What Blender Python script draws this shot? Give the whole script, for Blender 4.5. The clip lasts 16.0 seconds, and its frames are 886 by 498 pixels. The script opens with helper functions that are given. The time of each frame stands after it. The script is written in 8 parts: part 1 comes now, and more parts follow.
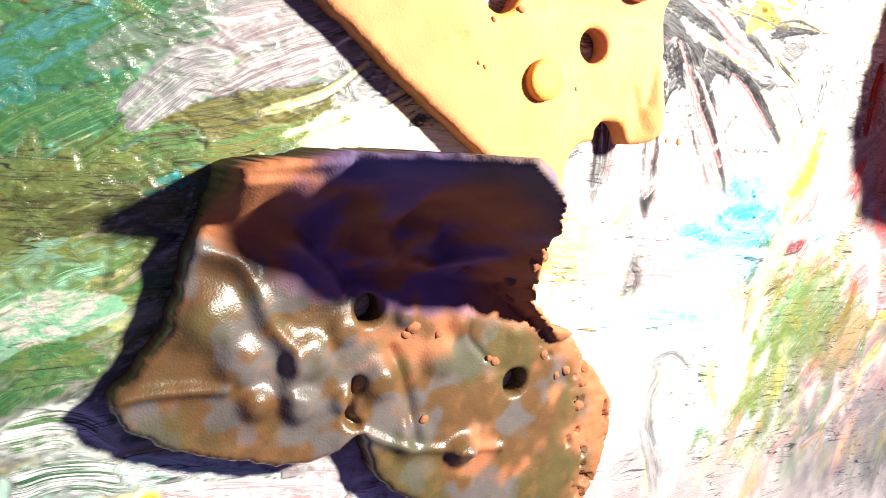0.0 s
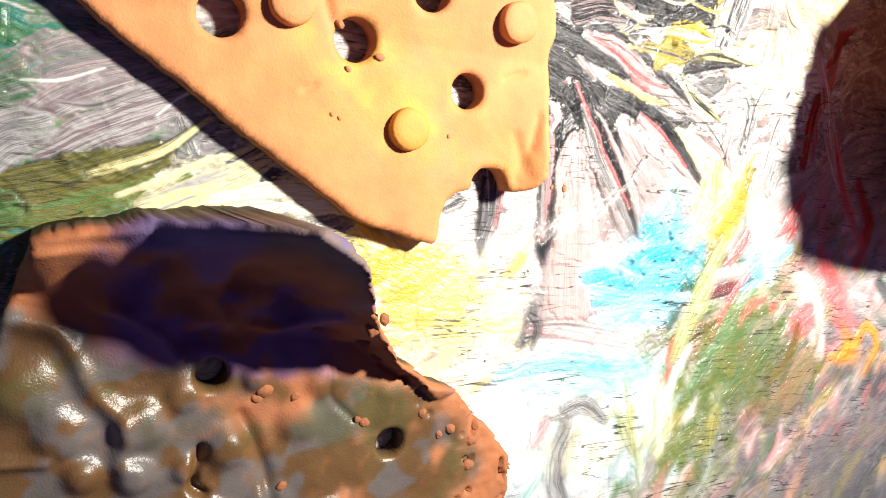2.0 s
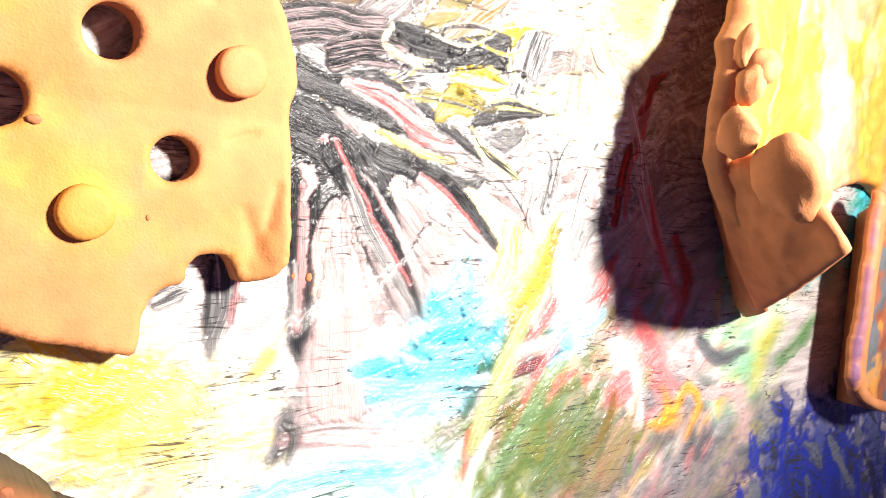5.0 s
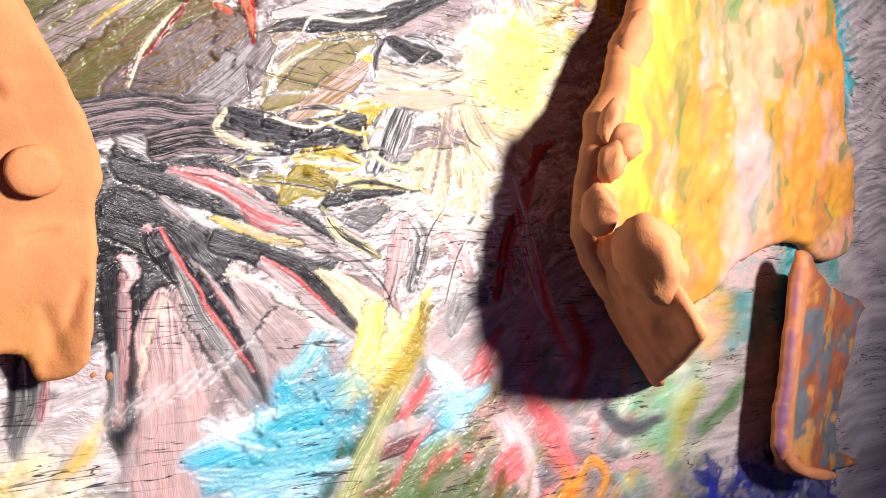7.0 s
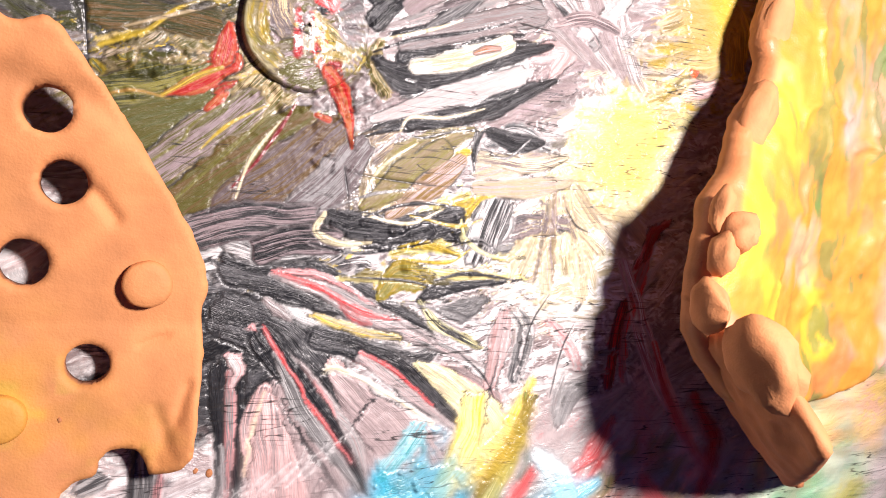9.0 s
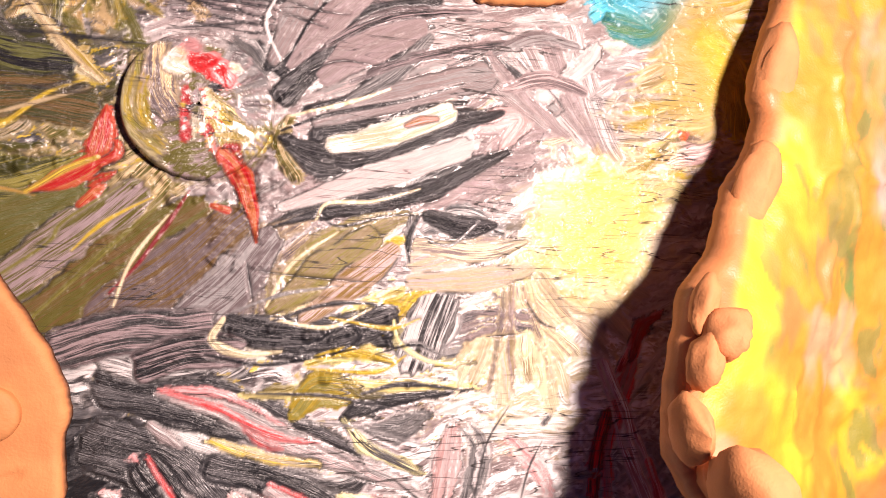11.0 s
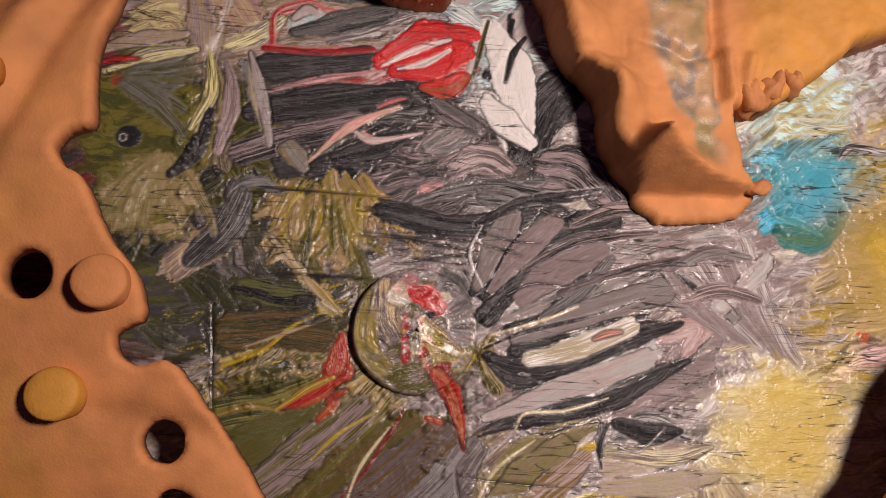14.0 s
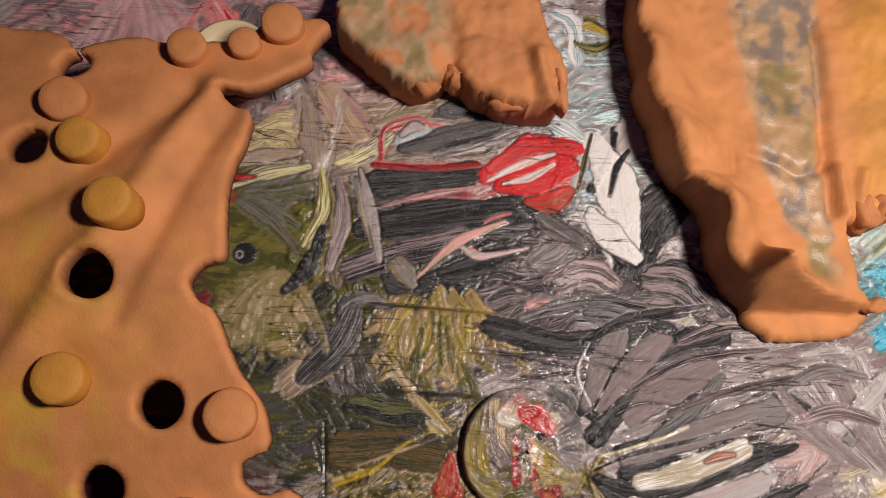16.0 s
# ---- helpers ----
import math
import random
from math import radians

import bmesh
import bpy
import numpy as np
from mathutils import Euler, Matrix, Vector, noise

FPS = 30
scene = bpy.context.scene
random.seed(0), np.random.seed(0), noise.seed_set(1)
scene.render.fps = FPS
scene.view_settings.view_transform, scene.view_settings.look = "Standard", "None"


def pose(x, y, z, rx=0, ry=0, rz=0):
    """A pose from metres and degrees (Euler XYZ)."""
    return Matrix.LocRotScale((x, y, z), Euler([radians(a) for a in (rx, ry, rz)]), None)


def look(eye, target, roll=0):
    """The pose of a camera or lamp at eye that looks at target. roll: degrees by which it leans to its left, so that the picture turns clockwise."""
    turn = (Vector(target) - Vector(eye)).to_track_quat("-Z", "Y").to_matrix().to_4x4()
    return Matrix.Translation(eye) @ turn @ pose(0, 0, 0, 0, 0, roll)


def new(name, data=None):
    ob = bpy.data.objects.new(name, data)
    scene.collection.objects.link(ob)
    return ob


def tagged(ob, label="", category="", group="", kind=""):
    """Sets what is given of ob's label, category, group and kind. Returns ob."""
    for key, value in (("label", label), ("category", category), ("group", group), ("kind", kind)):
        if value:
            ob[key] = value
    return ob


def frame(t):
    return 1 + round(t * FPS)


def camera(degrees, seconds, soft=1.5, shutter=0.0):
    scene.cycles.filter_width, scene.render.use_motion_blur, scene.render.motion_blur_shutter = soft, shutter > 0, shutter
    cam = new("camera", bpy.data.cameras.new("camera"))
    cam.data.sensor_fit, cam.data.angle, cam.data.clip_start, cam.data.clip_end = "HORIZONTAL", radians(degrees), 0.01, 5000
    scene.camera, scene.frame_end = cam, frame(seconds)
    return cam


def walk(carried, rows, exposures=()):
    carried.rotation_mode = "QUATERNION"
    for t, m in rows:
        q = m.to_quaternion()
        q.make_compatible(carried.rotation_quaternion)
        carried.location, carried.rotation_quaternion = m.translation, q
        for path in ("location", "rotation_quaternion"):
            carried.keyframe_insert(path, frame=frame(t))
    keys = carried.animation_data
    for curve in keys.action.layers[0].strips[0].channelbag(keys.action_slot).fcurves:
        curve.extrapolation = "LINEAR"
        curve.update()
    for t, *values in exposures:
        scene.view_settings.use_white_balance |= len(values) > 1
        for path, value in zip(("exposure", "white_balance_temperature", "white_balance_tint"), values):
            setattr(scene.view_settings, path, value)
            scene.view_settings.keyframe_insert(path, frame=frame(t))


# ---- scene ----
cam = camera(62.04, 16.0, soft=1.05)
# seconds, eye in metres, turn in degrees
ROWS = [
    (0.0, -0.0002, -0.0007, 0.1146, -9.37, -30.20, 5.24),
    (0.5, 0.0085, -0.0008, 0.1162, -8.84, -29.54, 4.73),
    (1.0, 0.0173, 0.0034, 0.1181, -8.45, -28.84, 4.48),
    (1.5, 0.0241, 0.0063, 0.1183, -8.27, -28.39, 4.40),
    (2.0, 0.0287, 0.0080, 0.1233, -7.72, -27.67, 4.22),
    (2.5, 0.0325, 0.0100, 0.1234, -8.07, -28.15, 4.30),
    (3.0, 0.0389, 0.0119, 0.1243, -7.89, -29.63, 4.59),
    (3.5, 0.0436, 0.0142, 0.1226, -8.03, -30.87, 4.65),
    (4.0, 0.0507, 0.0159, 0.1188, -8.07, -32.67, 4.73),
    (4.5, 0.0570, 0.0180, 0.1150, -8.26, -34.25, 4.78),
    (5.0, 0.0629, 0.0223, 0.1115, -7.89, -36.57, 4.78),
    (5.2, 0.0660, 0.0225, 0.1109, -7.67, -37.20, 4.61),
    (7.3, 0.0925, 0.0354, 0.1312, -4.28, -33.52, 3.88),
    (7.5, 0.0931, 0.0360, 0.1342, -3.74, -32.27, 3.67),
    (8.0, 0.0971, 0.0387, 0.1394, -3.63, -28.57, 3.68),
    (8.5, 0.1014, 0.0417, 0.1366, -2.95, -25.19, 3.44),
    (8.7, 0.1013, 0.0443, 0.1345, -2.87, -23.74, 3.34),
    (10.8, 0.1327, 0.0531, 0.1206, 1.88, -16.45, 2.06),
    (11.0, 0.1335, 0.0551, 0.1189, 2.51, -16.01, 1.69),
    (11.5, 0.1363, 0.0579, 0.1162, 4.39, -13.94, 1.33),
    (12.0, 0.1357, 0.0612, 0.1167, 6.65, -11.56, 1.11),
    (12.5, 0.1337, 0.0639, 0.1187, 7.91, -9.62, 1.47),
    (13.0, 0.1282, 0.0658, 0.1245, 9.89, -7.81, 1.63),
    (13.5, 0.1246, 0.0672, 0.1310, 11.06, -6.51, 1.91),
    (14.0, 0.1191, 0.0683, 0.1322, 12.04, -6.06, 2.10),
    (14.5, 0.1156, 0.0693, 0.1320, 12.96, -5.67, 2.34),
    (15.0, 0.1091, 0.0730, 0.1352, 13.66, -5.38, 2.93),
    (15.5, 0.1062, 0.0783, 0.1351, 14.29, -3.84, 3.13),
    (16.0, 0.1066, 0.0820, 0.1357, 14.78, -2.73, 3.26),
]
# seconds, stops, kelvin, tint
EXPOSURES = [(0.0, 0.2, 6400, 10), (0.8, 0.0, 6400, 10), (1.5, -0.5, 6400, 10), (2.5, -0.58, 6400, 10), (3.5, -0.45, 6400, 10), (5.2, -0.45, 6350, 14), (7.3, -1.4, 6200, 22), (8.7, -1.4, 6200, 22), (10.8, -1.5, 7150, 36), (12.0, -2.0, 7250, 36), (13.5, -2.7, 7200, 32), (14.5, -2.93, 7000, 28), (16.0, -2.72, 6800, 22)]
walk(cam, [(t, pose(x, y, z, rx, ry, rz)) for t, x, y, z, rx, ry, rz in ROWS], EXPOSURES)

# ---- light ----
world = bpy.data.worlds.new("room_light")
scene.world = world
world.use_nodes = True
world.node_tree.nodes["Background"].inputs["Color"].default_value = (0.40, 0.33, 1.0, 1.0)
world.node_tree.nodes["Background"].inputs["Strength"].default_value = 0.19

lamp_data = bpy.data.lights.new("desk_lamp_light", "SPOT")
lamp_data.energy, lamp_data.color = 18.8, (1.0, 0.93, 0.82)
lamp_data.shadow_soft_size, lamp_data.spot_size, lamp_data.spot_blend = 0.017, radians(115), 1.0
lamp = new("desk_lamp_light", lamp_data)
lamp.matrix_world = look((0.230, 0.108, 0.236), (0.168, 0.083, 0.0))

MM = 0.001
rng = np.random.default_rng(4)


# ---- noise on arrays ----
def hashed(ix, iy, seed):
    h = (ix * 374761393 + iy * 668265263 + seed * 974711) & 0x7FFFFFFF
    h = ((h ^ (h >> 13)) * 1274126177) & 0x7FFFFFFF
    return ((h ^ (h >> 16)) & 0xFFFF) / 65535.0


def value_noise(x, y, seed=0):
    ix, iy = np.floor(x).astype(np.int64), np.floor(y).astype(np.int64)
    fx, fy = x - ix, y - iy
    fx, fy = fx * fx * (3 - 2 * fx), fy * fy * (3 - 2 * fy)
    a, b = hashed(ix, iy, seed), hashed(ix + 1, iy, seed)
    c, d = hashed(ix, iy + 1, seed), hashed(ix + 1, iy + 1, seed)
    return (a * (1 - fx) + b * fx) * (1 - fy) + (c * (1 - fx) + d * fx) * fy


def fractal(x, y, seed=0, octaves=3):
    total, amp, norm = 0.0, 1.0, 0.0
    for k in range(octaves):
        total = total + amp * value_noise(x * 2**k, y * 2**k, seed + 17 * k)
        norm += amp
        amp *= 0.5
    return total / norm


def smooth(lo, hi, v):
    s = np.clip((v - lo) / (hi - lo), 0, 1)
    return s * s * (3 - 2 * s)


# ---- materials ----
def nodes_of(name):
    mat = bpy.data.materials.new(name)
    mat.use_nodes = True
    tree = mat.node_tree
    return mat, tree.nodes, tree.links, tree.nodes["Principled BSDF"]


def paint_material():
    """Brushed acrylic: two paints per place, mixed in fine bristle streaks along the stroke."""
    mat, nodes, links, bsdf = nodes_of("brushed_acrylic_paint")
    col_a, col_b, flow = (nodes.new("ShaderNodeAttribute") for _ in range(3))
    col_a.attribute_name, col_b.attribute_name, flow.attribute_name = "paint_a", "paint_b", "flow"
    bristle, fine, broad = (nodes.new("ShaderNodeTexNoise") for _ in range(3))
    bristle.inputs["Scale"].default_value, bristle.inputs["Detail"].default_value = 1.5, 5.0
    bristle.inputs["Roughness"].default_value, bristle.inputs["Distortion"].default_value = 0.62, 0.5
    fine.inputs["Scale"].default_value, fine.inputs["Detail"].default_value = 4.0, 2.0
    broad.inputs["Scale"].default_value, broad.inputs["Detail"].default_value = 0.35, 2.0
    broad.inputs["Distortion"].default_value = 1.2
    split, place = nodes.new("ShaderNodeSeparateXYZ"), nodes.new("ShaderNodeCombineXYZ")
    links.new(flow.outputs["Vector"], split.inputs["Vector"])
    links.new(split.outputs["X"], place.inputs["X"])
    links.new(split.outputs["Y"], place.inputs["Y"])
    for tex in (bristle, fine, broad):
        links.new(place.outputs["Vector"], tex.inputs["Vector"])
    both = nodes.new("ShaderNodeMath")
    both.operation = "MULTIPLY_ADD"
    both.inputs[1].default_value = 0.9
    links.new(broad.outputs["Fac"], both.inputs[0])
    links.new(bristle.outputs["Fac"], both.inputs[2])
    ramp = nodes.new("ShaderNodeMapRange")
    ramp.interpolation_type = "SMOOTHSTEP"
    ramp.inputs["From Min"].default_value, ramp.inputs["From Max"].default_value = 0.89, 1.07
    links.new(both.outputs["Value"], ramp.inputs["Value"])
    mix = nodes.new("ShaderNodeMix")
    mix.data_type = "RGBA"
    whole = nodes.new("ShaderNodeMix")
    whole.inputs["A"].default_value = 0.4
    links.new(split.outputs["Z"], whole.inputs["Factor"])
    links.new(ramp.outputs["Result"], whole.inputs["B"])
    links.new(whole.outputs["Result"], mix.inputs["Factor"])
    links.new(col_a.outputs["Color"], mix.inputs["A"])
    links.new(col_b.outputs["Color"], mix.inputs["B"])
    # hair cracks and knife scrapes across the dried paint
    where, mapping = nodes.new("ShaderNodeTexCoord"), nodes.new("ShaderNodeMapping")
    mapping.inputs["Rotation"].default_value = (0, 0, radians(-5))
    mapping.inputs["Scale"].default_value = (45.0, 620.0, 1.0)
    crack, patch = nodes.new("ShaderNodeTexNoise"), nodes.new("ShaderNodeTexNoise")
    crack.inputs["Scale"].default_value, crack.inputs["Detail"].default_value = 1.0, 2.0
    crack.inputs["Distortion"].default_value = 0.6
    patch.inputs["Scale"].default_value, patch.inputs["Detail"].default_value = 55.0, 3.0
    links.new(where.outputs["Object"], mapping.inputs["Vector"])
    links.new(mapping.outputs["Vector"], crack.inputs["Vector"])
    links.new(where.outputs["Object"], patch.inputs["Vector"])
    off, size = nodes.new("ShaderNodeMath"), nodes.new("ShaderNodeMath")
    off.operation, off.inputs[1].default_value = "SUBTRACT", 0.5
    size.operation = "ABSOLUTE"
    links.new(crack.outputs["Fac"], off.inputs[0])
    links.new(off.outputs["Value"], size.inputs[0])
    thin, some, both_cracks = nodes.new("ShaderNodeMapRange"), nodes.new("ShaderNodeMapRange"), nodes.new("ShaderNodeMath")
    for node, a0, a1, b0, b1 in ((thin, 0.005, 0.017, 1.0, 0.0), (some, 0.48, 0.58, 0.0, 0.9)):
        node.inputs["From Min"].default_value, node.inputs["From Max"].default_value = a0, a1
        node.inputs["To Min"].default_value, node.inputs["To Max"].default_value = b0, b1
    links.new(size.outputs["Value"], thin.inputs["Value"])
    links.new(patch.outputs["Fac"], some.inputs["Value"])
    both_cracks.operation = "MULTIPLY"
    links.new(thin.outputs["Result"], both_cracks.inputs[0])
    links.new(some.outputs["Result"], both_cracks.inputs[1])
    dark = nodes.new("ShaderNodeMix")
    dark.data_type = "RGBA"
    dark.inputs["B"].default_value = (0.025, 0.023, 0.022, 1)
    links.new(both_cracks.outputs["Value"], dark.inputs["Factor"])
    links.new(mix.outputs["Result"], dark.inputs["A"])
    links.new(dark.outputs["Result"], bsdf.inputs["Base Color"])
    add = nodes.new("ShaderNodeMath")
    add.operation = "ADD"
    links.new(bristle.outputs["Fac"], add.inputs[0])
    links.new(fine.outputs["Fac"], add.inputs[1])
    high = nodes.new("ShaderNodeMath")
    high.operation = "MULTIPLY"
    links.new(add.outputs["Value"], high.inputs[0])
    links.new(split.outputs["Z"], high.inputs[1])
    bump = nodes.new("ShaderNodeBump")
    bump.inputs["Strength"].default_value, bump.inputs["Distance"].default_value = 0.5, 0.0004
    links.new(high.outputs["Value"], bump.inputs["Height"])
    links.new(bump.outputs["Normal"], bsdf.inputs["Normal"])
    coat = nodes.new("ShaderNodeMapRange")
    coat.inputs["To Min"].default_value, coat.inputs["To Max"].default_value = 0.16, 0.42
    links.new(fine.outputs["Fac"], coat.inputs["Value"])
    links.new(coat.outputs["Result"], bsdf.inputs["Roughness"])
    bsdf.inputs["Specular IOR Level"].default_value = 0.4
    return mat


def clay_material(name, grain=1.0):
    """Unfired clay: the tint and the wetness of its glaze come from the mesh; grain and pits from noise."""
    mat, nodes, links, bsdf = nodes_of(name)
    tint, wet = nodes.new("ShaderNodeAttribute"), nodes.new("ShaderNodeAttribute")
    tint.attribute_name, wet.attribute_name = "tint", "wet"
    geo = nodes.new("ShaderNodeTexCoord")
    broad, fine = nodes.new("ShaderNodeTexNoise"), nodes.new("ShaderNodeTexNoise")
    broad.inputs["Scale"].default_value, broad.inputs["Detail"].default_value = 130.0, 5.0
    fine.inputs["Scale"].default_value, fine.inputs["Detail"].default_value = 2600.0, 3.0
    links.new(geo.outputs["Object"], broad.inputs["Vector"])
    links.new(geo.outputs["Object"], fine.inputs["Vector"])
    vary = nodes.new("ShaderNodeMapRange")
    vary.inputs["From Min"].default_value, vary.inputs["From Max"].default_value = 0.3, 0.7
    vary.inputs["To Min"].default_value, vary.inputs["To Max"].default_value = 0.82, 1.16
    links.new(broad.outputs["Fac"], vary.inputs["Value"])
    mult = nodes.new("ShaderNodeVectorMath")
    mult.operation = "SCALE"
    links.new(tint.outputs["Color"], mult.inputs[0])
    links.new(vary.outputs["Result"], mult.inputs["Scale"])
    links.new(mult.outputs["Vector"], bsdf.inputs["Base Color"])
    rough = nodes.new("ShaderNodeMapRange")
    rough.inputs["To Min"].default_value, rough.inputs["To Max"].default_value = 0.78, 0.33
    links.new(wet.outputs["Fac"], rough.inputs["Value"])
    links.new(rough.outputs["Result"], bsdf.inputs["Roughness"])
    bump, bump_b = nodes.new("ShaderNodeBump"), nodes.new("ShaderNodeBump")
    bump.inputs["Strength"].default_value, bump.inputs["Distance"].default_value = 0.35 * grain, 0.0002
    bump_b.inputs["Strength"].default_value, bump_b.inputs["Distance"].default_value = 0.5, 0.0007
    links.new(fine.outputs["Fac"], bump.inputs["Height"])
    links.new(broad.outputs["Fac"], bump_b.inputs["Height"])
    links.new(bump.outputs["Normal"], bump_b.inputs["Normal"])
    links.new(bump_b.outputs["Normal"], bsdf.inputs["Normal"])
    return mat


def plain_material(name, colour, rough=0.5, transmission=0.0):
    mat, nodes, links, bsdf = nodes_of(name)
    bsdf.inputs["Base Color"].default_value = (*colour, 1)
    bsdf.inputs["Roughness"].default_value = rough
    bsdf.inputs["Transmission Weight"].default_value = transmission
    return mat


PAINT = paint_material()
CLAY = clay_material("terracotta_clay")
CREAM = plain_material("cream_glaze", (0.72, 0.62, 0.38), 0.35)
BOARD = plain_material("bare_board", (0.3, 0.22, 0.14), 0.7)

COLOURS = dict(
    black=(0.02, 0.021, 0.024), coal=(0.05, 0.05, 0.053), grey=(0.2, 0.195, 0.195), silver=(0.4, 0.39, 0.385), white=(0.8, 0.79, 0.77),
    lilac=(0.38, 0.3, 0.295), mauve=(0.21, 0.165, 0.17), cream=(0.74, 0.64, 0.42), pale=(0.76, 0.7, 0.36), yellow=(0.72, 0.49, 0.04),
    gold=(0.5, 0.36, 0.04), ochre=(0.36, 0.22, 0.06), olive=(0.16, 0.145, 0.035), moss=(0.07, 0.075, 0.025), fern=(0.09, 0.2, 0.06),
    green=(0.04, 0.13, 0.05), mint=(0.3, 0.6, 0.42), teal=(0.02, 0.28, 0.3), cyan=(0.05, 0.42, 0.6), sky=(0.42, 0.68, 0.75),
    blue=(0.014, 0.024, 0.24), red=(0.62, 0.025, 0.025), rose=(0.68, 0.3, 0.3), pink=(0.68, 0.42, 0.4), wine=(0.2, 0.025, 0.03),
    rust=(0.3, 0.09, 0.035), clay=(0.52, 0.2, 0.075), amber=(0.57, 0.26, 0.04), sand=(0.4, 0.31, 0.18), umber=(0.095, 0.058, 0.022), slate=(0.12, 0.13, 0.14), violet=(0.13, 0.1, 0.3))


# ---- the painted table top: a canvas of paint, brushed stroke by stroke, in millimetres ----
XS = np.r_[np.arange(-10, 84, 0.36), np.arange(84, 216, 0.23), np.arange(216, 245, 0.36), np.arange(245, 372, 0.9)]
YS = np.r_[np.arange(-102, -70, 0.9), np.arange(-70, -34, 0.36), np.arange(-34, 152, 0.23), np.arange(152, 188, 0.4)]
NX, NY = len(XS), len(YS)
GX, GY = np.meshgrid(XS, YS)
PITCH_X, PITCH_Y = np.gradient(XS), np.gradient(YS)
outlined = False
PA = np.empty((NY, NX, 3))
PB = np.empty((NY, NX, 3))
FLOW = np.empty((NY, NX, 3))
RELIEF = np.zeros((NY, NX))
TURN = radians(22) + 1.5 * (fractal(GX / 26, GY / 26, 15) - 0.5)
DIRX, DIRY = np.cos(TURN), np.sin(TURN)
WARP_X = 3.0 * (fractal(GX / 9, GY / 9, 3) - 0.5)
WARP_Y = 3.0 * (fractal(GX / 9, GY / 9, 8) - 0.5)
EDGE = fractal(GX / 2.2, GY / 2.2, 21) - 0.5
PA[:], PB[:] = COLOURS["lilac"], COLOURS["silver"]
FLOW[..., 0], FLOW[..., 1], FLOW[..., 2] = (GX + 3 * WARP_X) * 0.25, (GY + 3 * WARP_Y) * 0.5, 1.0
strokes = 0


def block(xmin, xmax, ymin, ymax):
    i0, i1 = np.searchsorted(XS, (xmin, xmax))
    j0, j1 = np.searchsorted(YS, (ymin, ymax))
    return (slice(j0, j1), slice(i0, i1)) if i1 > i0 and j1 > j0 else None


def spline(points, count):
    p = np.array(points, float)
    if len(p) == 1:
        return np.repeat(p, count, 0)
    p = np.vstack([2 * p[0] - p[1], p, 2 * p[-1] - p[-2]])
    s = np.linspace(0, len(p) - 3 - 1e-6, count)
    k = s.astype(int)
    f = (s - k)[:, None]
    a, b, c, d = p[k], p[k + 1], p[k + 2], p[k + 3]
    return 0.5 * (2 * b + (c - a) * f + (2 * a - 5 * b + 4 * c - d) * f**2 + (3 * b - a - 3 * c + d) * f**3)


def lay(sl, mask, a, b, u, v, along=0.09, across=1.5, thick=0.0):
    global strokes
    strokes += 1
    m = mask[..., None]
    PA[sl] += (np.array(COLOURS[a] if isinstance(a, str) else a) - PA[sl]) * m
    PB[sl] += (np.array(COLOURS[b] if isinstance(b, str) else b) - PB[sl]) * m
    hard = mask > 0.4
    F = FLOW[sl]
    F[..., 0][hard], F[..., 1][hard], F[..., 2][hard] = (u * along + 5.3 * strokes)[hard], ((v + 0.3 * WARP_X[sl]) * across)[hard], 1.0
    if thick:
        RELIEF[sl] += thick * mask * (0.5 + value_noise(v * 2.0, u * 0.1, strokes))


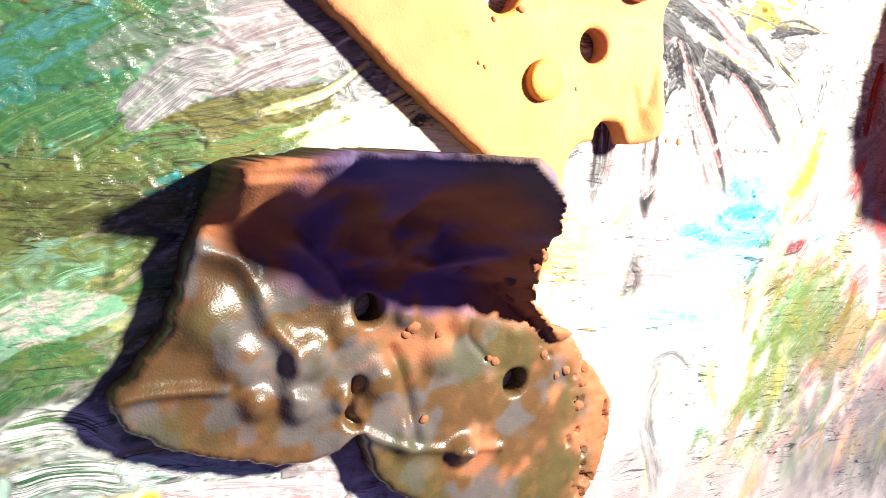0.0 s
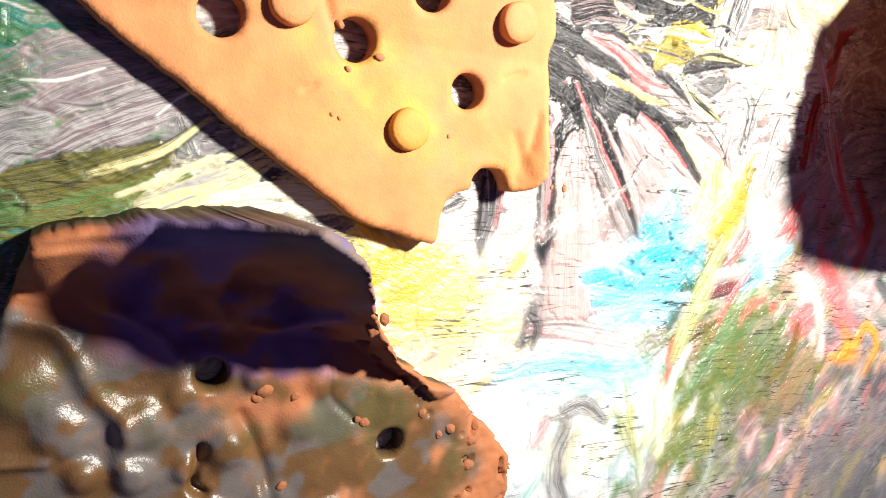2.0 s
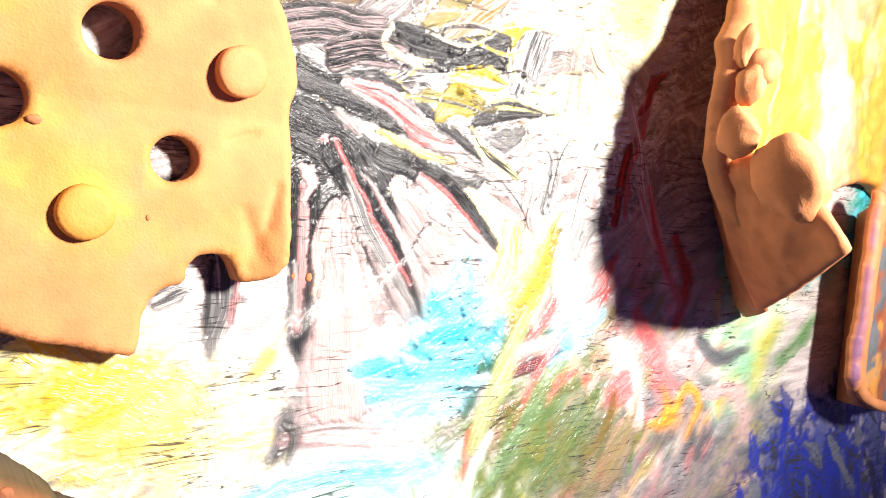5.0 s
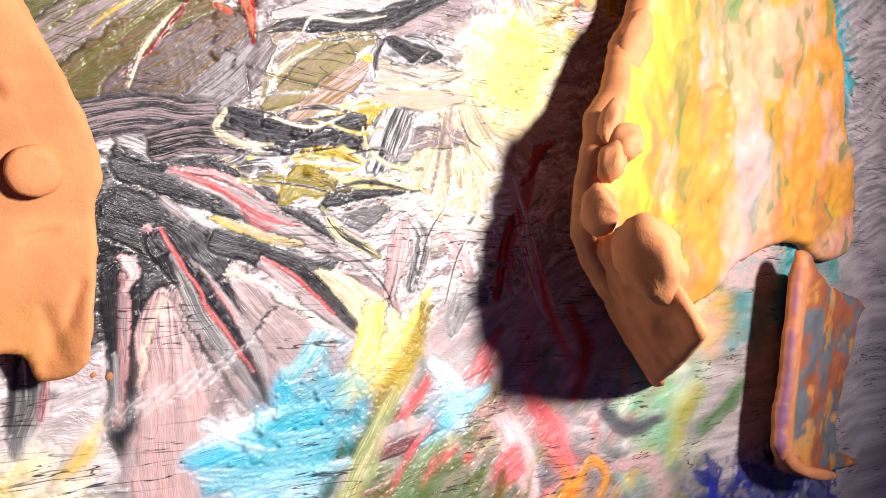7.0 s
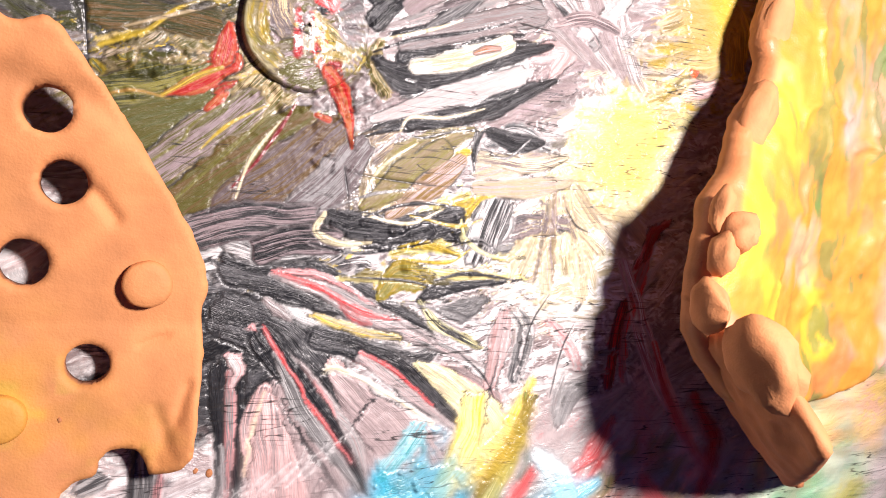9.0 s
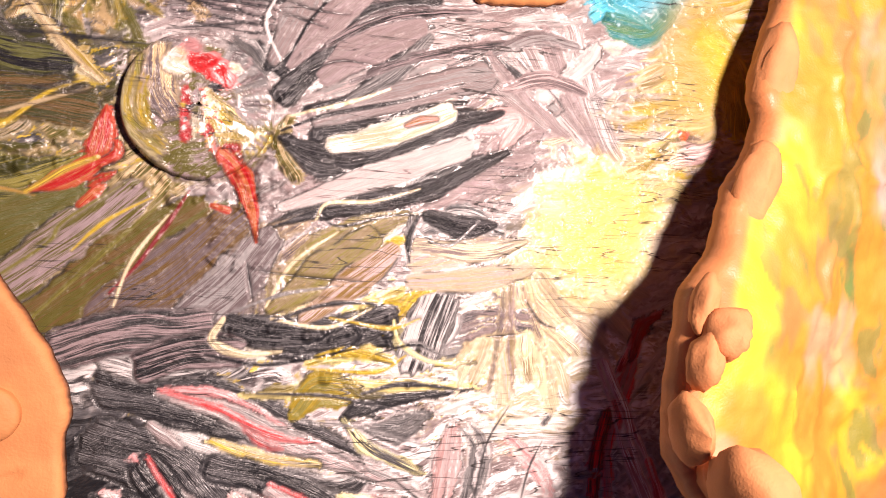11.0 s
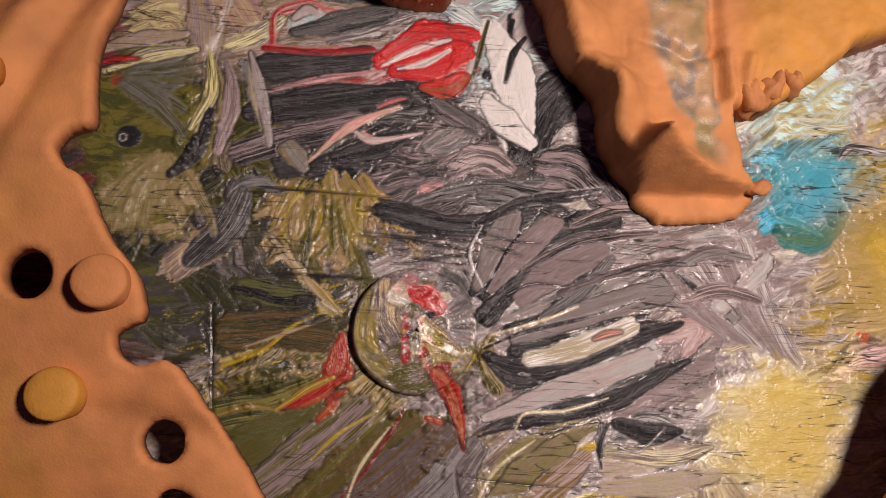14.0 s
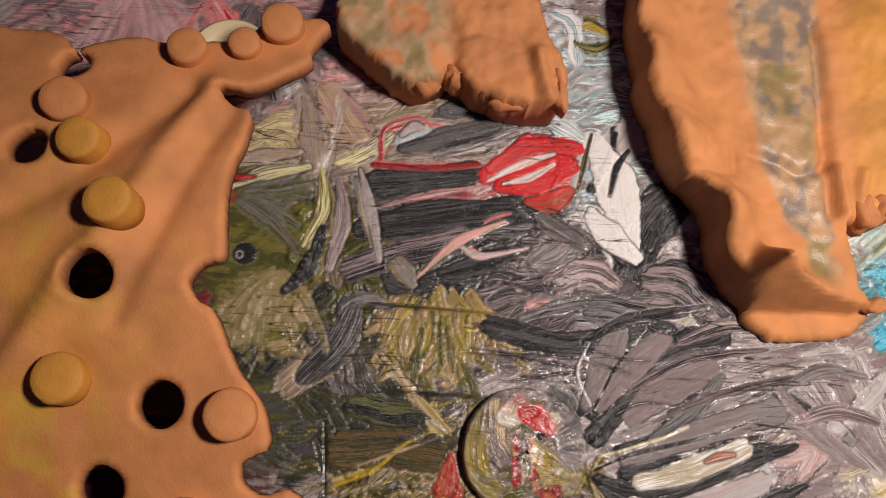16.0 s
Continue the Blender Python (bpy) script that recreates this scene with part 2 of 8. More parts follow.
def brush(points, width, a, b, dry=0.0, ragged=0.5, soft=0.25, op=1.0, thick=0.06, across=1.5, along=0.09):
    """One stroke along a smooth line; width is half its breadth in mm, or several of them from end to end."""
    widths = np.atleast_1d(np.array(width, float))
    count = 48
    line = spline(points, count)
    w = np.interp(np.linspace(0, 1, count), np.linspace(0, 1, len(widths)), widths)
    pad = widths.max() * 1.3 + 2.5
    sl = block(line[:, 0].min() - pad, line[:, 0].max() + pad, line[:, 1].min() - pad, line[:, 1].max() + pad)
    if sl is None:
        return
    x, y = GX[sl] + WARP_X[sl] * min(1, widths.max() / 3) * ragged, GY[sl] + WARP_Y[sl] * min(1, widths.max() / 3) * ragged
    best, u, v, half = np.full(x.shape, 1e9), np.zeros(x.shape), np.zeros(x.shape), np.ones(x.shape)
    tx, ty = np.ones(x.shape), np.zeros(x.shape)
    tangent = np.gradient(line, axis=0)
    tangent /= np.linalg.norm(tangent, axis=1)[:, None] + 1e-9
    length = np.r_[0, np.cumsum(np.linalg.norm(np.diff(line, axis=0), axis=1))]
    for k in range(count):
        dx, dy = x - line[k, 0], y - line[k, 1]
        d = dx * dx + dy * dy
        near = d < best
        best = np.where(near, d, best)
        t, n = dx * tangent[k, 0] + dy * tangent[k, 1], dy * tangent[k, 0] - dx * tangent[k, 1]
        u, v, half = np.where(near, length[k] + t, u), np.where(near, n, v), np.where(near, w[k], half)
        tx, ty = np.where(near, tangent[k, 0], tx), np.where(near, tangent[k, 1], ty)
    rag = value_noise(v * 1.6 + 40, u * 0.05, strokes + 5) - 0.5
    ends = np.minimum(u, length[-1] - u) + half * (0.85 * np.sqrt(np.clip(1 - (v / half) ** 2, 0, 1)) - 0.15 + 1.2 * ragged * rag)
    inside = np.minimum(half + half * 0.5 * ragged * EDGE[sl] * 2 - np.abs(v), ends)
    mask = smooth(-soft, soft, inside)
    if dry:
        mask = mask * smooth(dry - 0.12, dry + 0.12, value_noise(v * 2.4, u * 0.09, strokes + 31) * 0.75 + 0.25 * value_noise(v * 6, u * 0.4, strokes + 77))
    hard = mask * op > 0.3
    flip = np.where(tx < 0, -1.0, 1.0)
    DIRX[sl][hard], DIRY[sl][hard] = (tx * flip)[hard], (ty * flip)[hard]
    lay(sl, mask * op, a, b, u, v, along, across, thick)
    if outlined and op > 0.9 and widths.max() >= 0.8 and ragged <= 0.5 and not dry > 0.2:
        seam = 0.85 * np.exp(-((inside + 0.06) / 0.2) ** 2) * smooth(0.4, 0.6, value_noise(u * 0.3, v * 0.4, strokes + 61))
        for canvas in (PA, PB):
            canvas[sl] += (0.022 - canvas[sl]) * seam[..., None]
        RELIEF[sl] -= 0.08 * seam


def underpaint(count, seed, x0, x1, y0, y1, reach=5.0, half=1.1):
    """Loose strokes of the colour that already lies there, a little lighter or darker, along the drift of the paint."""
    pick = np.random.default_rng(seed)
    for _ in range(count):
        x, y = x0 + (x1 - x0) * pick.random(), y0 + (y1 - y0) * pick.random()
        j, i = min(NY - 1, int(np.searchsorted(YS, y))), min(NX - 1, int(np.searchsorted(XS, x)))
        g = math.atan2(DIRY[j, i], DIRX[j, i]) + 0.5 * (pick.random() - 0.5)
        r = reach * (0.5 + pick.random())
        a = PA[j, i] * (0.45 + 0.95 * pick.random())
        b = PB[j, i] * (0.5 + 0.9 * pick.random())
        bow = 1.5 * (pick.random() - 0.5)
        brush([(x - r * math.cos(g), y - r * math.sin(g)), (x - bow * math.sin(g), y + bow * math.cos(g)), (x + r * math.cos(g), y + r * math.sin(g))],
              (half * 0.5, half * (0.6 + pick.random()), half * 0.3), np.minimum(a, 0.82), np.minimum(b, 0.82), 0.25, 0.9, 0.3, 0.85, 0.04, 2.0)


def box_blur(a, r):
    for axis in (0, 1):
        c = np.cumsum(np.pad(a, [(r + 1, r) if k == axis else (0, 0) for k in range(2)], mode="edge"), axis=axis)
        n = a.shape[axis]
        a = (np.take(c, range(2 * r + 1, 2 * r + 1 + n), axis) - np.take(c, range(0, n), axis)) / (2 * r + 1)
    return a


def drag_paint(reach=3.4, wave=0.9, contrast=1.0):
    """Drags the wet paint along its strokes: every bristle carries its colour a different way, and edges curl."""
    dx, dy = box_blur(DIRX, 3), box_blur(DIRY, 3)
    size = np.hypot(dx, dy) + 1e-6
    dx, dy = dx / size, dy / size
    jj, ii = np.mgrid[0:NY, 0:NX].astype(float)
    grain = box_blur(np.random.default_rng(77).random((NY, NX)), 1)
    total = np.zeros((NY, NX))
    for side in (-1, 1):
        pj, pi = jj.copy(), ii.copy()
        for _ in range(17):
            qj, qi = np.clip(pj.astype(int), 0, NY - 1), np.clip(pi.astype(int), 0, NX - 1)
            total += grain[qj, qi]
            pj, pi = pj + side * 0.28 * dy[qj, qi] / PITCH_Y[qj], pi + side * 0.28 * dx[qj, qi] / PITCH_X[qi]
    bristle = np.clip(0.5 + (total - total.mean()) / total.std() * 0.24, 0, 1)
    curl_x, curl_y = fractal(GX / 3.2, GY / 3.2, 91) - 0.5, fractal(GX / 3.2, GY / 3.2, 92) - 0.5
    shift = (bristle - 0.5) * 2 * reach * smooth(0.3, 0.6, fractal(GX / 6, GY / 6, 93))
    sj = np.interp(GY + shift * dy + 2 * wave * curl_y, YS, np.arange(NY)).round().astype(int)
    si = np.interp(GX + shift * dx + 2 * wave * curl_x, XS, np.arange(NX)).round().astype(int)
    tone = (1 + 0.3 * contrast * (bristle - 0.5))[..., None]
    PA[:], PB[:] = np.minimum(PA[sj, si] * tone, 0.84), np.minimum(PB[sj, si] * tone, 0.84)
    RELIEF[:] = RELIEF[sj, si] + 0.05 * (bristle - 0.5)


def blot(x, y, rx, ry, a, b, turn=0.0, ragged=0.6, soft=0.3, op=1.0, thick=0.05, swirl=0.35, across=0.6):
    """A spreading patch of paint, marbled inside."""
    pad = max(rx, ry) * 1.8 + soft * 2
    sl = block(x - pad, x + pad, y - pad, y + pad)
    if sl is None:
        return
    c, s = math.cos(radians(turn)), math.sin(radians(turn))
    dx, dy = GX[sl] + WARP_X[sl] * ragged - x, GY[sl] + WARP_Y[sl] * ragged - y
    p, q = (dx * c + dy * s) / rx, (dy * c - dx * s) / ry
    r = np.sqrt(p * p + q * q)
    inside = (1 - r + ragged * EDGE[sl] * 1.2) * min(rx, ry)
    mask = smooth(-soft, soft, inside)
    lay(sl, mask * op, a, b, p * rx * swirl + WARP_Y[sl], q * ry + WARP_X[sl], 0.5, across, thick)


def fan(x, y, r0, r1, a0, a1, count, half, a, b, dry=0.2, seed=1, thick=0.06):
    """Smeared strokes that spread from a centre, between two angles in degrees, and run into each other."""
    pick = np.random.default_rng(seed)
    for k in pick.permutation(count):
        g = radians(a0 + (a1 - a0) * (k + 0.8 * pick.random()) / max(1, count - 1))
        s, e = r0 * (0.6 + 0.8 * pick.random()), r1 * (0.65 + 0.5 * pick.random())
        bend = g + 0.3 * (pick.random() - 0.5)
        first, second = (a, b) if pick.random() < 0.7 else (b, a)
        w = half * (0.9 + 1.3 * pick.random())
        brush([(x + s * math.cos(g), y + s * math.sin(g)), (x + (s + e) / 2 * math.cos(bend), y + (s + e) / 2 * math.sin(bend)), (x + e * math.cos(g), y + e * math.sin(g))],
              (w * 0.6, w, w * 0.5), first, second, dry * (0.6 + 0.5 * pick.random()), 0.9, 0.3, 0.6 + 0.4 * pick.random(), thick * 0.6, 2.2)


def confetti(count, seed, x0, x1, y0, y1, names, turn, reach=4.0, half=1.1, spread=0.5, dry=0.2):
    """Short loose strokes of several paints, roughly one way."""
    pick = np.random.default_rng(seed)
    for k in range(count):
        x, y = x0 + (x1 - x0) * pick.random(), y0 + (y1 - y0) * pick.random()
        g = radians(turn) + spread * (pick.random() - 0.5) * 2 + 0.5 * (fractal(np.array(x / 12), np.array(y / 12), 44) - 0.5)
        r, bow = reach * (0.4 + pick.random()), 2.5 * (pick.random() - 0.5)
        a, b = names[int(pick.random() * len(names))], names[int(pick.random() * len(names))]
        brush([(x - r * math.cos(g), y - r * math.sin(g)), (x - bow * math.sin(g), y + bow * math.cos(g)), (x + r * math.cos(g), y + r * math.sin(g))],
              (half * 0.4, half * (0.5 + pick.random()), half * 0.3), a, b, dry, 0.8, 0.35, 0.8, 0.05, 2.0)


def mound(x, y, rx, ry, height, seed=1):
    """A lump of thick paint."""
    sl = block(x - 2 * rx, x + 2 * rx, y - 2 * ry, y + 2 * ry)
    if sl is None:
        return
    d = ((GX[sl] - x) / rx) ** 2 + ((GY[sl] - y) / ry) ** 2
    RELIEF[sl] += height * np.exp(-d * d) * (0.6 + 0.8 * fractal(GX[sl] / 1.8, GY[sl] / 1.8, seed, 2))


def veins(x, y, rx, ry, colour, size, width, turn=0.0, stretch=3.0, seed=1, op=0.9):
    """Marbled threads of one paint drawn out in another."""
    sl = block(x - rx, x + rx, y - ry, y + ry)
    if sl is None:
        return
    c, s = math.cos(radians(turn)), math.sin(radians(turn))
    px, py = GX[sl] + 1.4 * WARP_X[sl], GY[sl] + 1.4 * WARP_Y[sl]
    u, v = (px * c + py * s) / (size * stretch), (py * c - px * s) / size
    n = fractal(u, v, seed, 3)
    level = np.abs((n * 4) % 1 - 0.5)
    where = smooth(1.0, 0.6, np.hypot((GX[sl] - x) / rx, (GY[sl] - y) / ry) + 0.5 * EDGE[sl])
    broken = smooth(0.35, 0.55, fractal(u * 2, v * 0.7, seed + 9, 2))
    mask = smooth(width, width * 0.4, level) * where * broken * op
    m = mask[..., None]
    PA[sl] += (np.array(COLOURS[colour]) - PA[sl]) * m
    PB[sl] += (np.array(COLOURS[colour]) - PB[sl]) * m
    RELIEF[sl] += 0.05 * mask


def spatter(x, y, rx, ry, count, size, names, seed=1):
    pick = np.random.default_rng(seed)
    for k in range(count):
        px, py = x + rx * pick.normal() * 0.5, y + ry * pick.normal() * 0.5
        r = size * (0.5 + pick.random())
        name = names[k % len(names)]
        blot(px, py, r * (1 + pick.random()), r, name, name, 180 * pick.random(), 0.3, 0.15, 1.0, 0.12)


def scratch(points, colour="black", half=0.22, op=0.9, depth=-0.08):
    brush(points, (half * 0.4, half, half * 0.4), colour, colour, 0.0, 0.25, 0.14, op, depth)


# broad grounds
blot(12, 4, 34, 24, "green", "teal", 20, 0.8, 7, across=1.0)
blot(6, 10, 16, 14, "fern", "mint", 20, 0.8, 6)
blot(62, 100, 26, 46, "coal", "wine", 0, 0.6, 4)
blot(8, -22, 26, 14, "olive", "fern", 10, 0.8, 4, across=1.6)
blot(5, -38, 24, 12, "grey", "green", 10, 0.8, 4, across=1.6)
blot(2, -58, 16, 9, "mint", "silver", 0, 0.7, 2)
blot(22, -60, 14, 7, "yellow", "white", 0, 0.7, 2)
blot(42, -64, 18, 9, "lilac", "white", 0, 0.7, 3)
blot(40, 14, 26, 13, "silver", "coal", 15, 0.8, 4, across=2.0)
blot(62, -2, 26, 8, "silver", "olive", -12, 0.8, 3, across=2.0)
blot(92, -14, 20, 12, "pale", "yellow", -20, 0.8, 4)
blot(120, -10, 26, 30, "lilac", "white", 0, 0.6, 6, across=0.8)
blot(135, -45, 40, 16, "white", "sky", 0, 0.8, 5)
blot(178, -40, 34, 26, "olive", "fern", 20, 0.9, 6, across=1.4)
blot(215, -50, 40, 34, "mauve", "slate", 20, 0.9, 8)
blot(250, -60, 40, 30, "slate", "coal", 20, 0.9, 8)
blot(300, -70, 40, 26, "blue", "slate", 10, 0.8, 8)
blot(255, -8, 16, 28, "fern", "mint", 0, 0.8, 5)
blot(262, 22, 10, 14, "pink", "lilac", 0, 0.8, 4)
blot(260, 6, 5, 10, "yellow", "rose", 10, 0.8, 3)
blot(312, 75, 26, 70, "teal", "green", 5, 0.8, 7)
blot(322, 95, 12, 30, "cyan", "teal", 5, 0.8, 5)
blot(285, 30, 14, 28, "olive", "fern", 5, 0.8, 5)
blot(160, 36, 44, 26, "lilac", "white", 20, 0.7, 8)
blot(112, 60, 22, 20, "mauve", "silver", 30, 0.8, 5, across=2.0)
blot(122, 42, 26, 12, "coal", "silver", 18, 0.7, 4, across=2.0)
blot(118, 24, 22, 14, "black", "coal", 25, 0.6, 2.5)
blot(110, 72, 22, 14, "olive", "sand", 30, 0.8, 3, across=1.6)
blot(92, 88, 24, 16, "moss", "coal", 0, 0.8, 4)
blot(108, 118, 34, 22, "black", "coal", 0, 0.7, 4)
blot(140, 108, 22, 16, "coal", "mauve", 0, 0.8, 4, across=2.0)
blot(160, 92, 30, 14, "lilac", "silver", 15, 0.8, 5, across=1.8)
blot(165, 78, 26, 12, "lilac", "mauve", 15, 0.8, 4, across=1.8)
blot(196, 64, 14, 15, "pale", "white", 0, 0.8, 5)
blot(188, 42, 22, 12, "cream", "white", 0, 0.8, 5)
blot(214, 104, 20, 26, "gold", "sand", 0, 0.8, 5)
blot(204, 116, 12, 11, "teal", "cyan", 0, 0.7, 4)
blot(200, 134, 16, 12, "pale", "sky", 0, 0.8, 4)
blot(196, 98, 14, 10, "lilac", "silver", 20, 0.8, 5)
blot(100, 142, 26, 12, "sand", "lilac", 10, 0.7, 3, across=1.8)
blot(60, 160, 40, 14, "mauve", "rose", 0, 0.8, 4, across=2.0)
blot(145, 148, 18, 20, "lilac", "sky", 0, 0.8, 5, across=1.4)
blot(88, 112, 14, 14, "moss", "olive", 0, 0.7, 2)
# marbled threads
veins(150, 45, 40, 20, "coal", 3.5, 0.08, 15, 3.0, 41)
veins(150, 40, 36, 16, "gold", 3.0, 0.1, 10, 3.0, 42)
veins(165, 75, 40, 18, "coal", 3.0, 0.07, 20, 5.0, 43)
veins(160, 90, 34, 16, "white", 2.6, 0.09, 25, 5.0, 44)
veins(110, 110, 34, 26, "grey", 2.6, 0.06, 10, 3.0, 45)
veins(125, 130, 30, 20, "silver", 3.0, 0.07, 10, 3.0, 46)
veins(105, 78, 24, 22, "gold", 2.6, 0.06, 30, 4.0, 47)
veins(125, 18, 24, 18, "grey", 2.4, 0.05, 25, 6.0, 48, 0.6)
veins(38, 8, 30, 20, "coal", 2.4, 0.05, 20, 5.0, 49, 0.7)
veins(10, -20, 34, 34, "pale", 2.6, 0.05, 25, 5.0, 50, 0.8)
veins(210, -30, 60, 50, "white", 4.0, 0.08, 60, 4.0, 51, 0.8)
veins(205, -25, 50, 44, "red", 4.0, 0.06, 60, 3.0, 52, 0.8)
veins(185, -35, 36, 36, "pale", 3.0, 0.07, 60, 4.0, 53, 0.8)

underpaint(420, 201, -5, 235, -70, 165, 5.0, 1.3)
# left: green scrapes and pale flecks
fan(-15, 25, 10, 60, -50, 12, 9, 1.8, "fern", "green", 0.55, 2)
fan(-18, -20, 8, 50, -20, 40, 12, 1.4, "olive", "pale", 0.5, 3)
fan(-10, -45, 5, 40, -10, 40, 9, 1.3, "moss", "silver", 0.5, 4)
fan(0, 30, 10, 50, -70, -20, 7, 1.2, "green", "teal", 0.55, 5)
brush([(12.3, -19.3), (16.0, -16.8), (20.7, -14.6)], 1.8, "black", "coal", 0.2)
brush([(-1.0, -12.4), (5.6, -9.0), (12.9, -12.7)], 0.9, "gold", "moss", 0.2)
brush([(7.0, -9.7), (12.8, -11.1), (18.2, -13.4)], 1.2, "black", "green", 0.3)
brush([(-0.9, -34.2), (4.6, -34.2)], 1.6, "coal", "silver", 0.3)
brush([(-0.2, -36.7), (3.9, -36.7)], 1.2, "black", "silver", 0.3)
brush([(25.2, 16.5), (28.6, 13.3)], (0.6, 1.3), "rose", "red", 0.3)
spatter(18, 0, 40, 34, 70, 0.28, ("white", "silver"), 11)
spatter(40, 8, 30, 14, 40, 0.25, ("white", "white", "coal"), 12)
fan(20, -4, 8, 40, 0, 40, 14, 0.7, "coal", "silver", 0.55, 6)
fan(60, -6, 6, 26, 120, 170, 10, 0.6, "black", "silver", 0.5, 7)
brush([(42.6, -1.1), (45.9, 0.8)], 2.0, "black", "coal", 0.2)
brush([(31.3, 9.4), (36.8, 6.4), (42.3, 9.4)], 2.2, "coal", "silver", 0.35)
brush([(32.8, 12.9), (39.0, 10.9)], 1.6, "coal", "silver", 0.45)
brush([(22.0, 2.3), (36.8, 2.1), (55.5, 3.9)], 2.4, "olive", "pale", 0.4)
brush([(39.2, 4.0), (53.6, 5.7), (69.1, 2.7)], 2.6, "silver", "pale", 0.3)
brush([(24.0, 16.9), (27.6, 14.8), (29.8, 13.0)], 0.9, "rose", "silver", 0.2)
brush([(54.8, 7.3), (60.3, 5.8)], 2.0, "black", "coal", 0.1)
brush([(54.7, 8.2), (58.9, 7.5), (61.0, 5.6)], 2.4, "black", "slate", 0.1)
brush([(67.8, -1.4), (72.6, -2.8), (77.6, -2.4)], 1.2, "coal", "silver", 0.4)
spatter(55, 2, 20, 10, 14, 0.4, ("pale", "red", "black"), 13)
# yellow and white by the tip of the slab
brush([(63.4, -8.1), (74.5, -11.3), (84.9, -9.1)], 4.0, "yellow", "pale", 0.15)
brush([(72.3, -19.2), (87.1, -16.7), (103.1, -16.0)], 4.5, "pale", "white", 0.15)
brush([(78.7, -4.3), (86.9, -9.9), (96.0, -11.0)], 4.0, "yellow", "pale", 0.25)
brush([(78.8, -16.6), (89.2, -16.0), (101.2, -20.5)], 3.0, "pale", "white", 0.25)
brush([(84.2, -14.4), (89.9, -11.9)], 2.0, "yellow", "gold", 0.3)
fan(92, -22, 4, 26, -30, 60, 10, 0.8, "pale", "white", 0.5, 8)
brush([(101.8, -11.8), (103.8, -21.0), (103.2, -28.1)], 2.0, "silver", "white", 0.3)
brush([(108.8, -12.6), (112.0, -21.5), (110.4, -29.7)], 2.4, "lilac", "white", 0.3)
fan(128, -60, 4, 22, 20, 110, 10, 1.0, "white", "pale", 0.3, 16)
confetti(170, 301, 150, 270, -80, 5, ("olive", "fern", "mauve", "rose", "gold", "green", "silver", "slate"), 55, 6.0, 1.6)
confetti(70, 302, 185, 245, -60, 0, ("rose", "red", "silver", "mauve", "pink"), 60, 5.0, 1.1)
confetti(70, 303, -10, 45, -25, 30, ("green", "fern", "teal", "olive", "green"), -30, 7.0, 1.6)
confetti(40, 304, -10, 25, -50, -10, ("olive", "moss", "pale", "silver", "green"), 25, 7.0, 1.2)
confetti(40, 305, 76, 112, -36, -6, ("yellow", "pale", "pale", "white"), 25, 6.0, 1.6)
confetti(60, 306, 150, 215, 40, 110, ("lilac", "cream", "white", "mauve", "silver"), 28, 5.0, 1.0)
confetti(50, 307, 285, 345, 0, 130, ("teal", "green", "cyan", "olive"), 85, 8.0, 2.2)
confetti(40, 308, 240, 275, -45, 25, ("fern", "mint", "gold", "yellow", "pink", "sky"), 80, 5.0, 1.6)
confetti(50, 309, 115, 165, -70, -30, ("white", "sky", "pale", "silver", "fern"), 70, 5.0, 1.1)
drag_paint(3.0, 0.9)
outlined = True
# white between, lilac veil
fan(128, 28, 6, 46, -105, -50, 12, 2.2, "lilac", "lilac", 0.1, 9)
# dark drips under the slab
brush([(103.5, 11.6), (104.2, 3.8), (103.2, -3.1), (102.7, -7.9)], (2.8, 2.6, 2.0, 0.2), "coal", "silver", 0, 0.2)
brush([(102.4, 8.2), (102.2, -3.0)], 0.6, "black", "black", 0, 0.2)
brush([(106.8, 5.5), (106.2, -1.6)], 0.7, "black", "rose", 0, 0.2)
brush([(116.8, 20.8), (117.5, 7.0), (117.8, -4.2), (118.0, -10.0)], (3.0, 2.6, 2.2, 0.2), "black", "black", 0, 0.25)
brush([(117.5, 20.8), (117.6, 9.8), (117.6, -4.2)], (1.0, 1.0, 0.5), "rose", "grey", 0, 0.2)
brush([(116.3, 8.0), (116.8, -2.3)], 0.5, "grey", "silver", 0, 0.2)
brush([(94.5, 2.1), (98.8, 4.0)], (1.6, 1.8, 0.5), "coal", "silver", 0, 0.3)
# black burst with white fingers
brush([(115.4, 30.6), (125.8, 26.0), (137.9, 12.8), (139.5, 6.6)], (4.5, 5.0, 4.0, 0.6), "black", "coal", 0, 0.4)
brush([(116.9, 39.6), (127.2, 37.4), (146.6, 30.6), (156.5, 25.0)], (3.5, 4.5, 3.0, 0.4), "black", "coal", 0, 0.4)
brush([(116.6, 44.9), (126.8, 43.9), (135.5, 48.1)], (4.0, 4.0, 2.0), "coal", "silver", 0.2, 0.4, across=2.2)
brush([(139.5, 25.0), (151.2, 22.6), (156.5, 25.0)], (2.0, 2.4, 0.4), "coal", "grey", 0.1, 0.4)
brush([(123.3, 17.6), (122.4, 10.7), (124.9, 3.0), (129.5, -1.1)], (1.5, 3.0, 4.0, 2.0), "lilac", "pink", 0, 0.2)
brush([(135.6, 21.3), (138.8, 16.9), (145.5, 10.7), (153.8, 7.4)], (1.8, 2.4, 3.4, 3.0), "lilac", "pink", 0, 0.2)
brush([(151.3, 21.0), (160.0, 18.6), (168.0, 13.0)], (1.2, 2.6, 3.0), "lilac", "pink", 0, 0.3)
brush([(124.5, 38.0), (132.8, 36.2), (141.4, 31.7), (152.1, 27.9)], (0.8, 2.2, 2.4, 0.4), "silver", "lilac", 0.1, 0.3)
